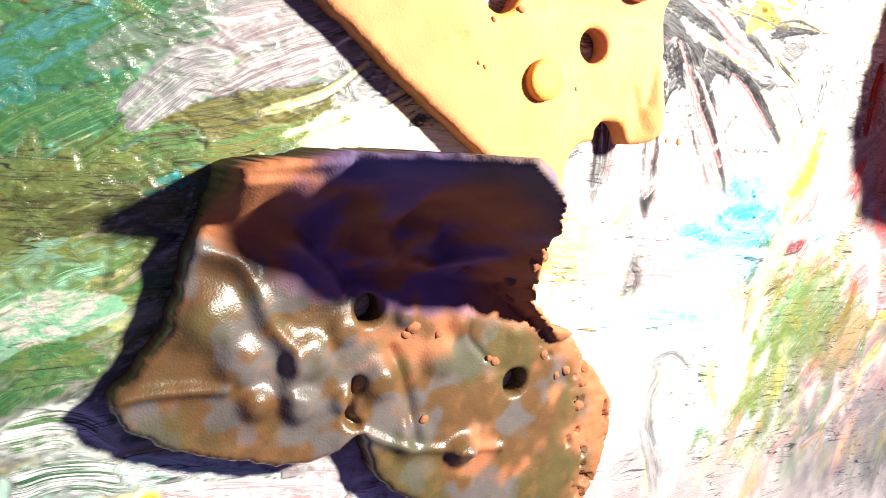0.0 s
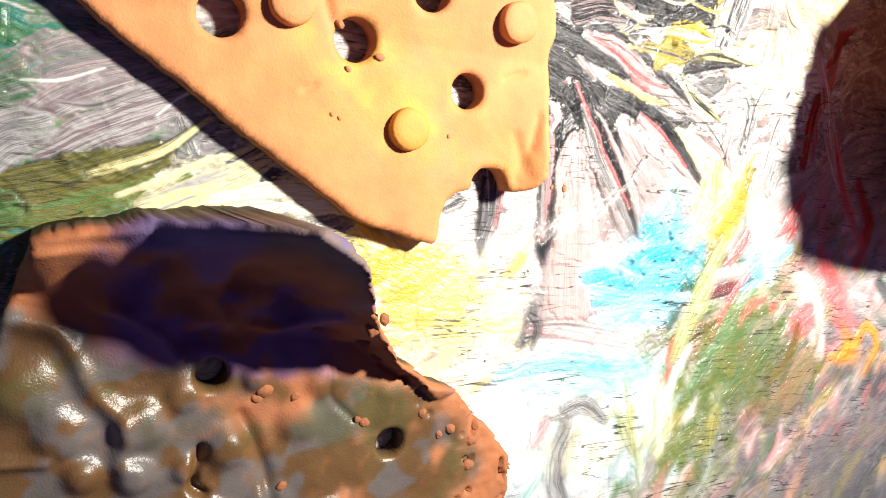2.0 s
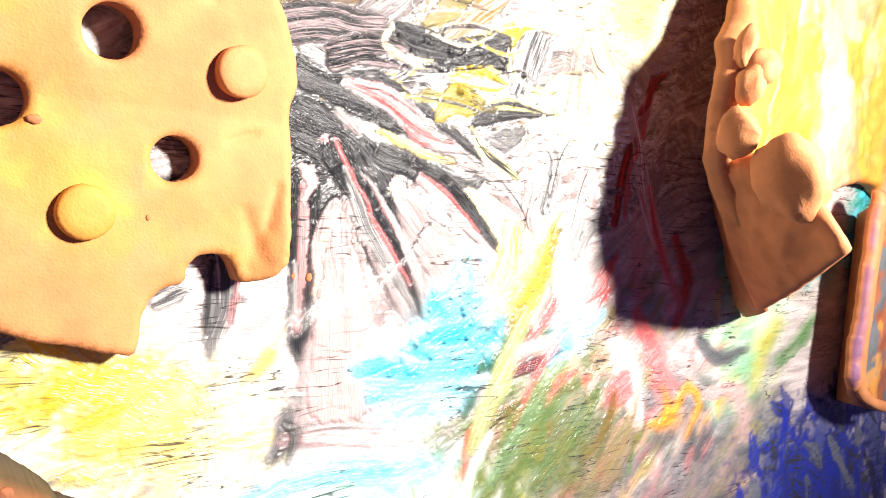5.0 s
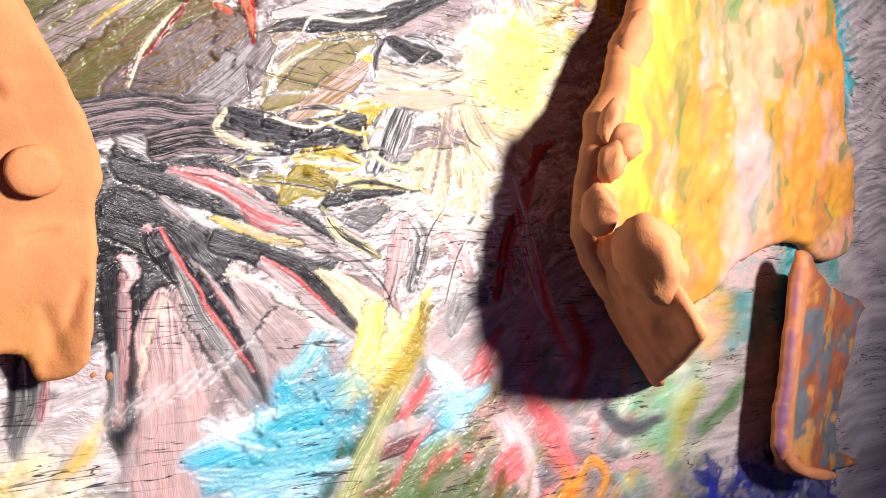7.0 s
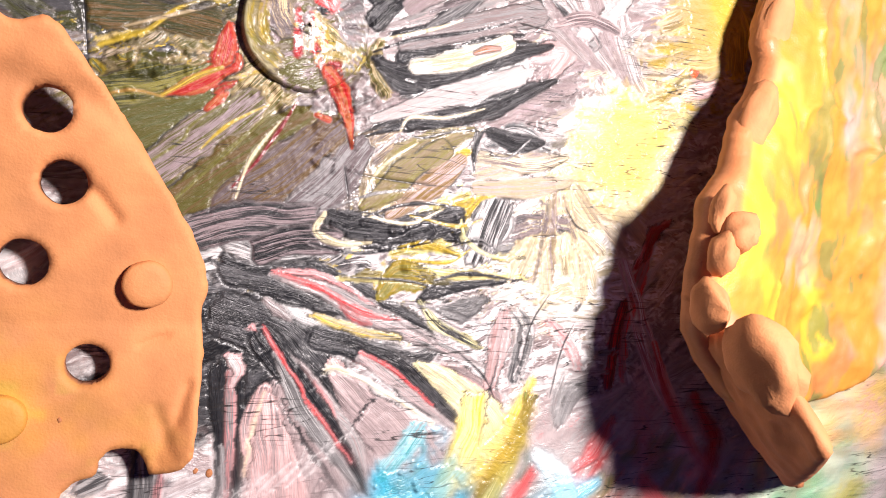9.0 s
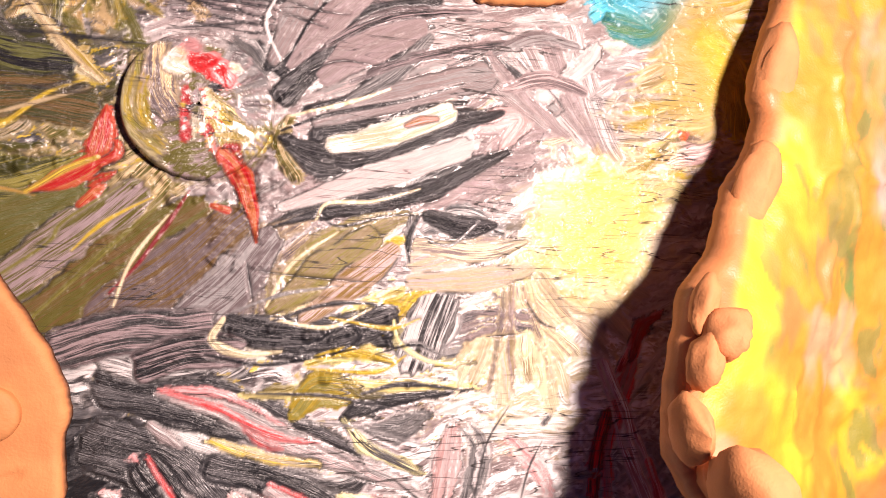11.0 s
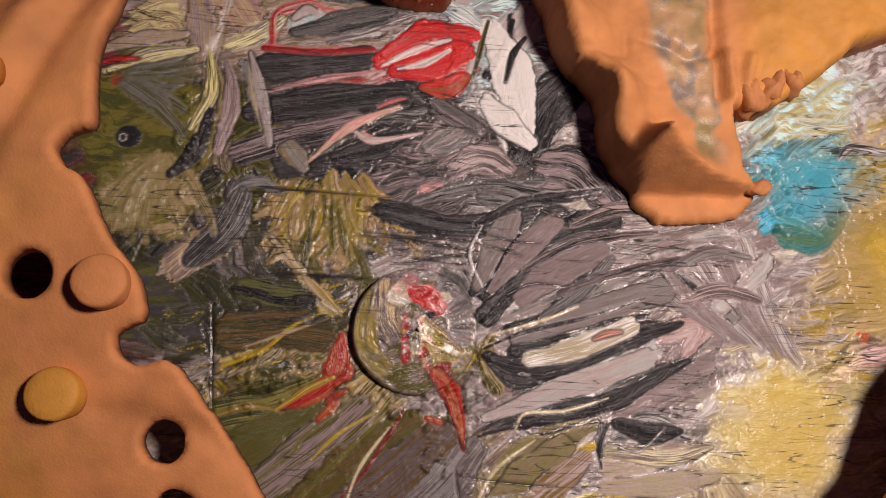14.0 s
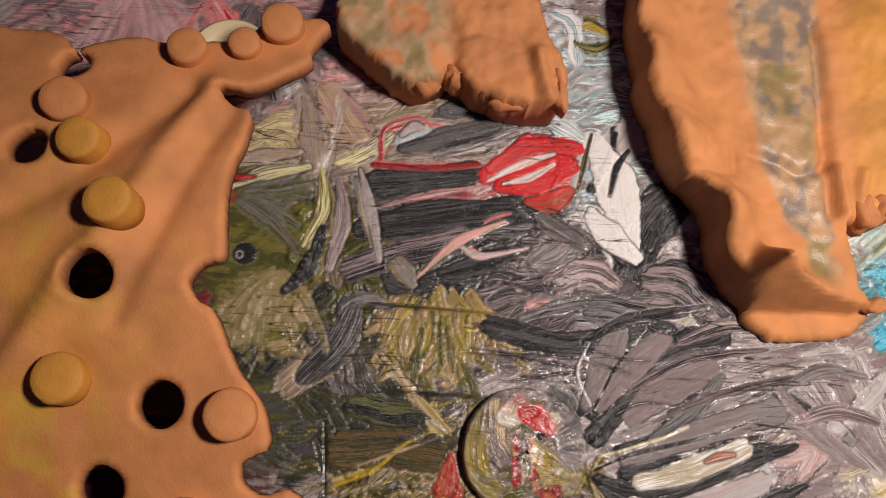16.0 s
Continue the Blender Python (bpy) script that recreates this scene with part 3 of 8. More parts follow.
brush([(123.5, 38.3), (131.6, 38.0), (138.8, 34.4), (144.0, 31.4)], (0.4, 0.7, 0.8, 0.3), "rose", "rose", 0, 0.3)
brush([(122.7, 33.6), (129.8, 30.6), (138.1, 27.9), (141.8, 27.2)], (0.5, 1.4, 1.2, 0.3), "white", "silver", 0.1, 0.3)
brush([(120.4, 28.8), (122.1, 26.2), (127.0, 22.3), (133.1, 14.7), (139.5, 7.6), (143.3, -1.9)], (0.4, 0.6, 1.8, 2.6, 2.0, 0.3), "silver", "lilac", 0, 0.2)
brush([(120.4, 28.8), (122.6, 25.8), (128.7, 21.4), (134.8, 14.7), (136.9, 9.7)], (0.3, 0.5, 0.5, 0.4, 0.3), "rose", "rose", 0, 0.2)
brush([(139.6, 23.5), (148.8, 18.7), (157.7, 11.8)], (1.2, 1.4, 0.3), "lilac", "rose", 0, 0.3)
scratch([(126.4, 15.1), (132.5, 5.7), (139.0, -3.8)], "black", 0.35)
scratch([(139.3, 10.7), (142.7, 14.4)], "black", 0.35)
scratch([(135.8, 0.1), (134.2, -2.4), (132.2, -8.4)], "black", 0.3)
scratch([(138.2, 25.9), (147.3, 21.3), (157.9, 9.6)], "black", 0.3)
brush([(117.4, 23.1), (118.8, 20.9), (118.0, 18.1)], (1.2, 1.0, 0.4), "white", "rose", 0, 0.3)
# cyan water and coloured strokes beyond
blot(152, -6, 14, 10, "cyan", "cyan", 35, 0.8, 4)
brush([(139.8, -15.4), (144.5, -10.6), (153.2, -2.5)], (3.0, 4.5, 2.0), "cyan", "sky", 0.1, 0.6)
brush([(135.3, -20.1), (145.2, -20.5), (156.1, -20.8)], (2.0, 3.0, 1.5), "cyan", "white", 0.2, 0.6)
brush([(108.8, -31.9), (122.8, -29.8), (141.7, -31.7)], (1.5, 3.0, 1.6), "sky", "cyan", 0.3, 0.5)
brush([(115.4, -36.1), (130.1, -34.2), (147.1, -38.6)], (1.5, 2.6, 1.4), "mint", "sky", 0.3, 0.5)
fan(152, -56, 6, 26, 60, 120, 12, 0.7, "white", "sky", 0.2, 10)
fan(150, -58, 5, 25, 58, 120, 9, 0.5, "fern", "pale", 0.2, 11)
brush([(112.7, -14.5), (121.7, -16.2), (130.6, -20.0)], (0.6, 1.2, 0.8), "silver", "coal", 0.3)
brush([(114.1, -25.6), (116.3, -20.3), (117.2, -17.0)], (1.4, 1.6, 0.8), "coal", "grey", 0.1)
brush([(115.0, -23.9), (124.3, -24.5), (133.3, -26.6)], (0.4, 0.6, 0.3), "coal", "coal", 0.1)
brush([(115.9, -22.1), (126.4, -23.9), (143.1, -27.2)], (1.0, 1.4, 0.8), "silver", "rose", 0.3)
blot(126.8, -17.3, 1.7, 1.2, "red", "red", 0, 0.4, 0.2)
brush([(130.6, -19.4), (134.0, -18.9)], 0.9, "mauve", "lilac", 0)
brush([(141.3, -18.6), (146.5, -19.5)], 0.5, "blue", "slate", 0)
scratch([(141.3, -9.6), (151.2, -10.8)], "blue", 0.35)
# the green, yellow and red plume
brush([(161.9, -3.0), (170.5, 3.7), (177.2, 17.9)], (1.6, 3.2, 1.0), "pale", "yellow", 0.2, 0.6)
brush([(161.2, -12.2), (169.7, -4.6), (175.0, 7.1), (175.8, 15.5)], (1.6, 1.8, 1.2, 0.4), "olive", "fern", 0.2, 0.5)
brush([(154.9, -22.9), (159.8, -13.2), (167.0, -9.2), (178.2, -7.6)], (1.4, 2.6, 2.2, 0.6), "green", "coal", 0.1, 0.5)
brush([(157.1, -32.5), (161.0, -26.2), (171.5, -22.9), (188.5, -21.3)], (0.8, 1.8, 1.6, 0.5), "rust", "green", 0.15, 0.5)
brush([(156.0, -37.0), (156.7, -27.8), (163.6, -21.8)], (0.5, 0.9, 0.5), "red", "rust", 0.1, 0.5)
brush([(171.7, -25.4), (177.9, -21.2), (188.0, -16.7)], (0.8, 2.4, 0.6), "red", "rose", 0.2, 0.6)
brush([(173.4, -9.7), (175.4, -5.0), (179.3, -1.5)], (0.5, 1.8, 0.5), "rose", "red", 0.1, 0.6)
brush([(177.3, -14.9), (187.2, -9.5), (194.1, -4.8)], (1.0, 3.0, 1.0), "cyan", "sky", 0.15, 0.6)
brush([(189.8, -0.7), (194.7, 5.6), (197.2, 9.4)], (0.8, 2.0, 0.6), "red", "rose", 0.05, 0.5)
brush([(199.1, 17.2), (198.6, 28.8), (202.2, 39.4), (205.2, 47.4)], (0.8, 1.8, 2.0, 0.8), "rose", "red", 0.25, 0.6)
brush([(206.1, -5.5), (216.3, -17.4), (223.8, -29.9)], (2.0, 3.4, 2.0), "red", "rose", 0.1, 0.7)
brush([(198.6, -10.4), (206.2, -22.0), (209.8, -33.7)], (2.5, 4.0, 2.5), "rose", "white", 0.25, 0.7)
brush([(222.0, -9.3), (225.0, 2.1), (218.7, 13.5)], (1.6, 2.6, 1.2), "red", "wine", 0.05, 0.6)
brush([(214.2, -34.3), (223.2, -34.2), (229.2, -26.1), (236.2, -31.6), (231.3, -40.0)], (0.8, 1.6, 1.2, 1.4, 0.8), "yellow", "red", 0.05, 0.5)
blot(203, -24, 5, 4, "red", "rose", 30, 0.8, 1)
brush([(232.1, -12.9), (243.4, -20.0), (256.9, -18.1)], (1.5, 2.6, 1.2), "slate", "coal", 0.1, 0.6)
brush([(239.6, -28.9), (253.4, -30.6), (261.6, -45.0)], (1.5, 3.0, 2.0), "mauve", "pink", 0.2, 0.7)
brush([(262.2, -31.7), (265.8, -18.8), (273.7, -11.0)], (2.0, 3.5, 2.0), "fern", "gold", 0.2, 0.7)
brush([(273.1, -24.5), (288.0, -17.2), (293.6, -10.5)], (2.0, 3.5, 2.0), "green", "fern", 0.2, 0.7)
brush([(319.0, -23.4), (342.3, -49.9), (358.6, -78.1)], (4.0, 6.0, 6.0), "blue", "slate", 0.2, 0.7)
brush([(192.4, -39.0), (199.3, -32.1), (200.3, -24.0)], (1.0, 2.0, 1.0), "wine", "olive", 0.2, 0.7)
brush([(128.4, -41.8), (125.0, -54.8), (131.3, -72.1)], (2.0, 3.0, 2.0), "silver", "coal", 0.35, 0.5, across=2.2)
brush([(122.4, -41.7), (132.0, -39.3), (138.4, -43.9)], (1.6, 2.6, 1.2), "coal", "silver", 0.3, 0.5)
brush([(119.0, -48.3), (122.5, -42.9)], (0.5, 1.0), "red", "white", 0.1)
# olive and white marbling over the burst
brush([(132.6, 48.8), (134.9, 45.3), (139.1, 46.6), (145.8, 45.9)], (1.2, 2.8, 3.0, 1.0), "coal", "black", 0, 0.4)
brush([(131.8, 49.2), (133.3, 45.2), (139.3, 43.9), (143.6, 44.7)], (0.8, 0.9, 0.8, 0.4), "cream", "white", 0, 0.4)
brush([(139.0, 50.0), (146.7, 56.7), (154.0, 61.7)], (2.6, 4.0, 3.0), "sand", "cream", 0.15, 0.3, across=2.0)
brush([(140.0, 46.5), (147.2, 45.7), (154.5, 47.7)], (1.6, 2.2, 1.4), "coal", "black", 0, 0.5)
brush([(149.8, 48.5), (154.5, 46.8), (159.2, 49.7)], (1.6, 3.4, 1.6), "coal", "olive", 0, 0.6)
brush([(151.6, 50.4), (156.2, 52.4), (160.0, 54.4)], (1.0, 1.6, 0.8), "gold", "pale", 0.2, 0.7)
brush([(159.3, 46.8), (160.1, 50.6), (164.0, 52.6)], (0.8, 1.0, 0.6), "yellow", "coal", 0.2, 0.7)
brush([(135.2, 37.5), (142.1, 38.0), (148.4, 39.3), (155.8, 38.4), (164.5, 38.9), (175.6, 37.9)], (0.4, 1.0, 1.8, 1.4, 1.0, 0.2), "gold", "pale", 0, 0.4)
brush([(144.0, 34.8), (147.5, 38.4), (153.0, 37.5)], (1.2, 3.0, 2.0), "gold", "olive", 0, 0.5)
brush([(151.3, 33.8), (155.0, 35.6), (162.6, 37.0), (173.5, 37.8)], (0.6, 1.6, 0.9, 0.2), "coal", "black", 0, 0.3)
brush([(151.3, 33.8), (155.2, 29.2), (161.1, 26.3), (165.0, 24.3)], (0.4, 1.2, 0.9, 0.3), "coal", "pale", 0, 0.3)
brush([(155.1, 31.9), (160.8, 31.9), (164.7, 33.7)], (0.8, 2.6, 1.2), "grey", "coal", 0.1, 0.5)
brush([(160.4, 44.0), (166.2, 45.1), (173.2, 47.1)], (2.0, 3.6, 2.0), "silver", "coal", 0.3, 0.4, across=2.4)
brush([(159.3, 46.8), (162.4, 43.1), (170.3, 42.1)], (0.7, 1.0, 0.4), "pale", "gold", 0, 0.5)
brush([(176.4, 45.2), (180.5, 47.3), (183.8, 43.4)], (1.0, 1.6, 0.8), "gold", "pale", 0.3, 0.5)
brush([(123.5, 38.0), (133.6, 34.9), (144.2, 29.9), (155.4, 25.5), (167.1, 20.4)], (0.4, 1.6, 2.0, 1.4, 0.2), "silver", "lilac", 0.1, 0.3)
brush([(123.9, 38.2), (131.9, 35.8), (139.8, 31.7), (147.8, 29.8)], (0.3, 0.6, 0.7, 0.2), "rose", "red", 0, 0.3)
brush([(131.2, 31.0), (138.2, 28.2), (148.0, 26.6)], (0.5, 1.2, 0.5), "cream", "gold", 0, 0.4)
brush([(122.5, 33.7), (127.2, 29.8)], (0.5, 1.2, 0.4), "lilac", "silver", 0, 0.4)
brush([(172.7, 31.7), (174.9, 27.8), (173.2, 18.3)], (1.2, 2.0, 2.2), "silver", "coal", 0.35, 0.4, across=2.4)
brush([(167.3, 16.7), (168.9, 26.0), (169.7, 31.7)], (1.2, 2.6, 1.0), "pink", "lilac", 0.1, 0.4)
brush([(180.0, 29.6), (185.5, 24.6), (187.8, 19.6)], (0.8, 1.6, 0.8), "rose", "lilac", 0.35, 0.4)
brush([(186.3, 32.0), (188.4, 34.4)], 0.5, "coal", "silver", 0)
brush([(183.3, 7.6), (185.7, 14.8), (191.3, 15.8)], (0.6, 2.2, 1.4), "silver", "grey", 0.2, 0.4)
gx, gy = 179.3, 62.0
fan(gx, gy, 3, 26, -115, -15, 20, 1.3, "cream", "sand", 0.15, 17)
fan(gx, gy, 4, 24, -110, -20, 12, 0.8, "pale", "lilac", 0.3, 18)
brush([(198.5, 33.3), (196.5, 25.3), (195.6, 15.3)], (1.0, 1.6, 1.2), "wine", "red", 0.1, 0.4)
brush([(209.1, 52.0), (203.9, 46.7), (199.5, 38.4)], (0.6, 1.0, 0.5), "red", "rose", 0, 0.4)
# swirls to the right of the cabochon
brush([(141.0, 79.7), (147.4, 81.0), (154.8, 84.2), (162.5, 86.5), (170.4, 89.9)], (0.6, 1.6, 2.0, 1.6, 0.5), "silver", "lilac", 0.2, 0.3, across=2.4)
brush([(144.9, 73.5), (151.3, 74.6), (162.6, 79.8), (170.4, 84.0), (178.4, 85.6)], (0.6, 2.4, 2.6, 1.6, 0.3), "black", "coal", 0, 0.3)
brush([(145.6, 78.1), (147.4, 80.0), (157.7, 82.0), (164.5, 85.7), (170.4, 86.5)], (1.0, 1.6, 1.2, 0.8, 0.3), "coal", "black", 0, 0.3)
brush([(147.7, 77.4), (153.1, 78.9), (159.7, 81.1), (166.4, 83.8)], (1.0, 1.9, 2.2, 1.8), "cream", "white", 0, 0.15)
brush([(159.7, 81.6), (164.5, 83.3), (166.9, 84.3)], (0.4, 1.0, 0.5), "pink", "gold", 0, 0.3)
brush([(142.4, 67.0), (153.3, 70.1), (164.6, 76.1), (171.4, 80.2)], (1.2, 2.6, 3.0, 2.0), "white", "silver", 0.15, 0.25, across=2.4)
brush([(151.5, 67.3), (160.8, 70.4), (169.5, 75.4), (179.4, 79.1)], (0.8, 1.6, 1.4, 0.3), "black", "coal", 0, 0.3)
brush([(147.9, 66.3), (149.6, 68.2), (155.2, 67.9), (160.9, 69.4)], (1.2, 0.9, 1.0, 0.4), "lilac", "coal", 0, 0.3)
scratch([(147.4, 65.4), (148.3, 68.3), (153.3, 68.7)], "black", 0.4)
brush([(173.4, 83.2), (180.5, 84.6), (177.4, 79.5)], (1.4, 2.6, 1.0), "pink", "lilac", 0.2, 0.4)
brush([(138.6, 51.2), (146.3, 58.2), (154.4, 63.8), (161.8, 67.2)], (3.2, 4.0, 3.0, 0.6), "sand", "olive", 0.15, 0.3, across=2.4)
brush([(161.9, 66.7), (161.9, 62.1), (161.5, 58.5)], (0.6, 1.0, 0.3), "coal", "silver", 0, 0.3)
brush([(154.6, 57.5), (158.2, 61.6), (161.0, 63.0)], (0.5, 1.0, 0.4), "yellow", "gold", 0.2, 0.6)
brush([(164.7, 64.9), (170.5, 66.9), (177.4, 65.3)], (1.4, 2.8, 1.0), "slate", "silver", 0.25, 0.6)
brush([(162.9, 59.4), (172.5, 61.4), (183.3, 63.5)], (2.0, 2.4, 0.4), "cream", "lilac", 0.1, 0.4, across=2.0)
brush([(163.0, 54.9), (174.4, 56.9), (183.3, 57.9)], (1.2, 1.6, 0.6), "pale", "lilac", 0.2, 0.4)
brush([(166.8, 48.7), (174.4, 50.5), (183.2, 49.7)], (3.0, 3.6, 2.0), "lilac", "coal", 0.3, 0.4, across=2.4)
fan(gx, gy, 6, 24, -100, -10, 8, 0.5, "mauve", "sand", 0.3, 19)
blot(196, 66, 12, 11, "yellow", "pale", 0, 0.9, 3)
for k in range(6):
    brush([(184 + k, 73 - 3.4 * k), (196, 73.5 - 3.4 * k), (206 - k, 73 - 3.2 * k)], (1.0, 1.7, 0.9), ("yellow", "pale", "cream")[k % 3], ("pale", "white")[k % 2], 0.2, 0.7, 0.4, 0.8)
brush([(200.1, 75.6), (205.5, 78.3), (211.1, 83.1), (216.7, 84.4)], (0.4, 0.8, 0.5, 0.2), "coal", "black", 0, 0.3)
brush([(204.3, 73.8), (211.0, 80.0), (220.0, 82.5)], (1.2, 2.4, 1.6), "lilac", "pink", 0.05, 0.5)
brush([(204.2, 70.8), (210.7, 74.0), (215.0, 72.2)], (1.2, 2.4, 1.0), "pale", "coal", 0.25, 0.5)
brush([(203.3, 43.3), (205.5, 48.8), (208.8, 51.2)], (0.8, 1.8, 0.5), "red", "wine", 0, 0.5)
blot(213.5, 84.5, 0.9, 0.9, "red", "red")
# grey ribbed feathers above it
brush([(139.6, 90.9), (144.0, 97.9), (148.6, 104.1), (154.3, 105.1)], (2.6, 3.8, 3.2, 0.8), "silver", "coal", 0.05, 0.3, across=2.0)
brush([(138.5, 95.6), (141.1, 101.5), (144.7, 105.3)], (2.0, 3.0, 1.2), "lilac", "coal", 0.05, 0.3, across=2.0)
brush([(143.4, 89.2), (150.7, 94.5), (156.4, 99.8), (162.3, 100.2)], (2.2, 3.6, 3.4, 0.8), "lilac", "mauve", 0.1, 0.3, across=2.0)
brush([(144.8, 100.9), (148.7, 98.2), (144.2, 91.2)], (0.6, 1.0, 0.4), "black", "coal", 0, 0.3)
brush([(145.4, 84.6), (154.7, 89.0), (164.3, 94.4), (174.4, 96.1)], (1.4, 2.2, 2.6, 1.4), "silver", "lilac", 0.2, 0.3, across=2.4)
brush([(143.6, 82.7), (152.9, 86.9), (157.5, 94.9), (164.3, 99.4)], (0.5, 0.9, 0.7, 0.3), "coal", "black", 0, 0.3)
brush([(131.8, 100.8), (133.4, 97.1), (137.8, 90.8)], (0.3, 0.5, 0.3), "silver", "lilac", 0, 0.3)
brush([(135.8, 93.5), (139.7, 89.0)], (0.6, 1.6), "coal", "silver", 0, 0.4)
for k in range(7):
    scratch([(160 + 5 * k, 88 + 1.3 * (k % 3)), (166 + 5 * k, 85 + 2.0 * (k % 4))], "black", 0.28)
for k in range(5):
    brush([(170 + 5 * k, 96 + 1.5 * k), (177 + 4.5 * k, 90 - 0.5 * k), (186 + 3.5 * k, 84 - 1.2 * k)], (1.6, 2.4, 1.2), "lilac", ("silver", "mauve")[k % 2], 0.15, 0.4, 0.3, 0.9, 0.06, 2.4)
brush([(175.4, 98.2), (181.5, 91.5), (187.7, 86.9)], (1.0, 1.6, 1.0), "silver", "lilac", 0.1)
brush([(184.6, 88.7), (193.1, 96.3), (195.3, 99.6)], (1.4, 2.0, 1.0), "white", "lilac", 0.2)
scratch([(176.4, 95.2), (179.5, 92.4), (181.5, 91.0)], "black", 0.5)
scratch([(168.3, 94.2), (174.4, 94.1), (175.4, 91.2)], "black", 0.35)
brush([(137.1, 107.1), (146.5, 106.9), (154.3, 106.1)], (1.6, 2.6, 1.0), "coal", "silver", 0.2, 0.4, across=2.4)
brush([(131.5, 107.6), (138.8, 111.2), (150.2, 112.2)], (1.4, 2.6, 1.6), "silver", "coal", 0.35, 0.4, across=2.4)
brush([(143.3, 117.6), (146.1, 122.0), (150.1, 117.3)], (1.4, 2.6, 1.2), "white", "lilac", 0.05, 0.5)
# teal and gold at the far right
brush([(194.4, 105.7), (201.0, 109.4), (207.9, 115.4)], (2.0, 4.0, 2.5), "teal", "cyan", 0.15, 0.6)
brush([(197.6, 103.9), (205.2, 103.4), (211.0, 109.2)], (2.0, 3.0, 2.0), "teal", "green", 0.2, 0.6)
brush([(217.6, 104.3), (224.1, 96.3), (225.9, 86.9)], (3.0, 5.0, 3.0), "gold", "yellow", 0.2, 0.6)
brush([(211.4, 120.1), (215.0, 123.2), (224.3, 122.4)], (0.6, 1.2, 0.8), "coal", "silver", 0, 0.6)
brush([(224.5, 125.8), (231.4, 122.6), (236.6, 127.0)], (1.0, 2.2, 1.0), "mauve", "silver", 0, 0.6)
brush([(212.0, 105.0), (215.3, 103.6), (216.6, 106.4)], (0.6, 0.9, 0.4), "coal", "gold", 0, 0.6)
spatter(198, 112, 14, 10, 30, 0.3, ("white", "sky"), 23)
# the ochre shell and the olive limbs
gx, gy = 110.1, 118.1
fan(gx, gy, 12, 27, -128, -52, 24, 0.9, "ochre", "sand", 0.12, 24)
fan(gx, gy, 13, 25, -120, -55, 14, 0.6, "gold", "olive", 0.2, 25)
fan(gx, gy, 20, 30, -100, -70, 9, 0.7, "olive", "moss", 0.15, 26)
brush([(102.7, 96.7), (106.1, 91.5), (110.6, 87.2), (113.8, 84.2)], (0.5, 1.2, 1.2, 0.8), "gold", "sand", 0, 0.3)
brush([(93.0, 73.2), (100.6, 77.8), (107.6, 82.6), (111.7, 84.6)], (0.4, 1.2, 1.8, 1.6), "olive", "gold", 0, 0.3)
brush([(94.4, 74.9), (102.1, 79.6), (110.8, 84.5)], (0.3, 0.5, 0.5), "cream", "gold", 0, 0.3)
brush([(92.2, 81.7), (100.1, 83.9), (108.4, 83.5)], (1.6, 2.2, 1.6), "moss", "black", 0.1, 0.4)
brush([(105.0, 68.5), (110.2, 71.3), (115.0, 74.1), (115.0, 80.3)], (0.5, 1.5, 2.0, 0.7), "red", "rust", 0, 0.3)
brush([(105.7, 69.8), (109.3, 71.7), (112.6, 72.6)], (0.3, 0.8, 0.5), "gold", "cream", 0, 0.3)
brush([(101.3, 50.9), (108.8, 57.6), (115.7, 63.7), (121.2, 69.9)], (1.0, 3.0, 4.0, 3.5), "olive", "sand", 0.1, 0.3, across=1.6)
brush([(98.4, 57.4), (107.7, 60.9), (113.7, 67.9)], (1.6, 3.0, 2.0), "moss", "olive", 0.1, 0.4)
brush([(108.4, 51.8), (118.4, 61.1), (128.3, 66.6)], (0.6, 1.6, 1.0), "sand", "olive", 0.1, 0.3)
brush([(111.4, 65.3), (112.8, 68.7), (116.1, 70.6)], (0.4, 0.9, 0.4), "red", "rust", 0.2, 0.5)
brush([(116.4, 53.5), (120.2, 58.6), (125.7, 65.7)], (0.3, 0.6, 0.4), "red", "rose", 0.1, 0.4)
brush([(134.1, 72.1), (135.3, 66.8), (136.8, 61.6)], (1.6, 1.2, 0.3), "red", "wine", 0, 0.4)
brush([(92.4, 63.0), (95.4, 64.8), (98.3, 67.0)], (0.6, 1.0, 0.4), "rust", "sand", 0, 0.4)
brush([(93.9, 71.5), (98.3, 67.4), (104.7, 67.2)], (0.8, 1.0, 0.5), "gold", "moss", 0.1, 0.4)
brush([(141.8, 81.6), (140.2, 76.9), (142.2, 71.5)], (1.0, 2.2, 1.0), "olive", "sand", 0.1, 0.6)
spatter(134, 72, 8, 9, 26, 0.35, ("white", "gold", "moss"), 27)
brush([(128.7, 58.8), (139.1, 60.7), (146.0, 66.2)], (3.0, 4.0, 1.5), "mauve", "sand", 0.3, 0.3, across=2.4)
for k in range(16):
    brush([(112 + 1.9 * k, 62 - 0.3 * k), (112.5 + 1.9 * k, 56 - 0.3 * k), (111 + 1.9 * k, 48 - 0.2 * k)], (1.0, 1.3, 0.7), ("mauve", "coal", "lilac", "sand")[k % 4], ("coal", "mauve")[k % 2], 0.35, 0.8, 0.3, 0.8, 0.03, 2.4)
brush([(132.1, 58.8), (132.4, 57.1)], 0.5, "blue", "teal", 0)
brush([(108.2, 44.4), (115.2, 46.8), (126.0, 46.0)], (2.0, 3.0, 2.0), "coal", "mauve", 0.3, 0.4, across=2.4)
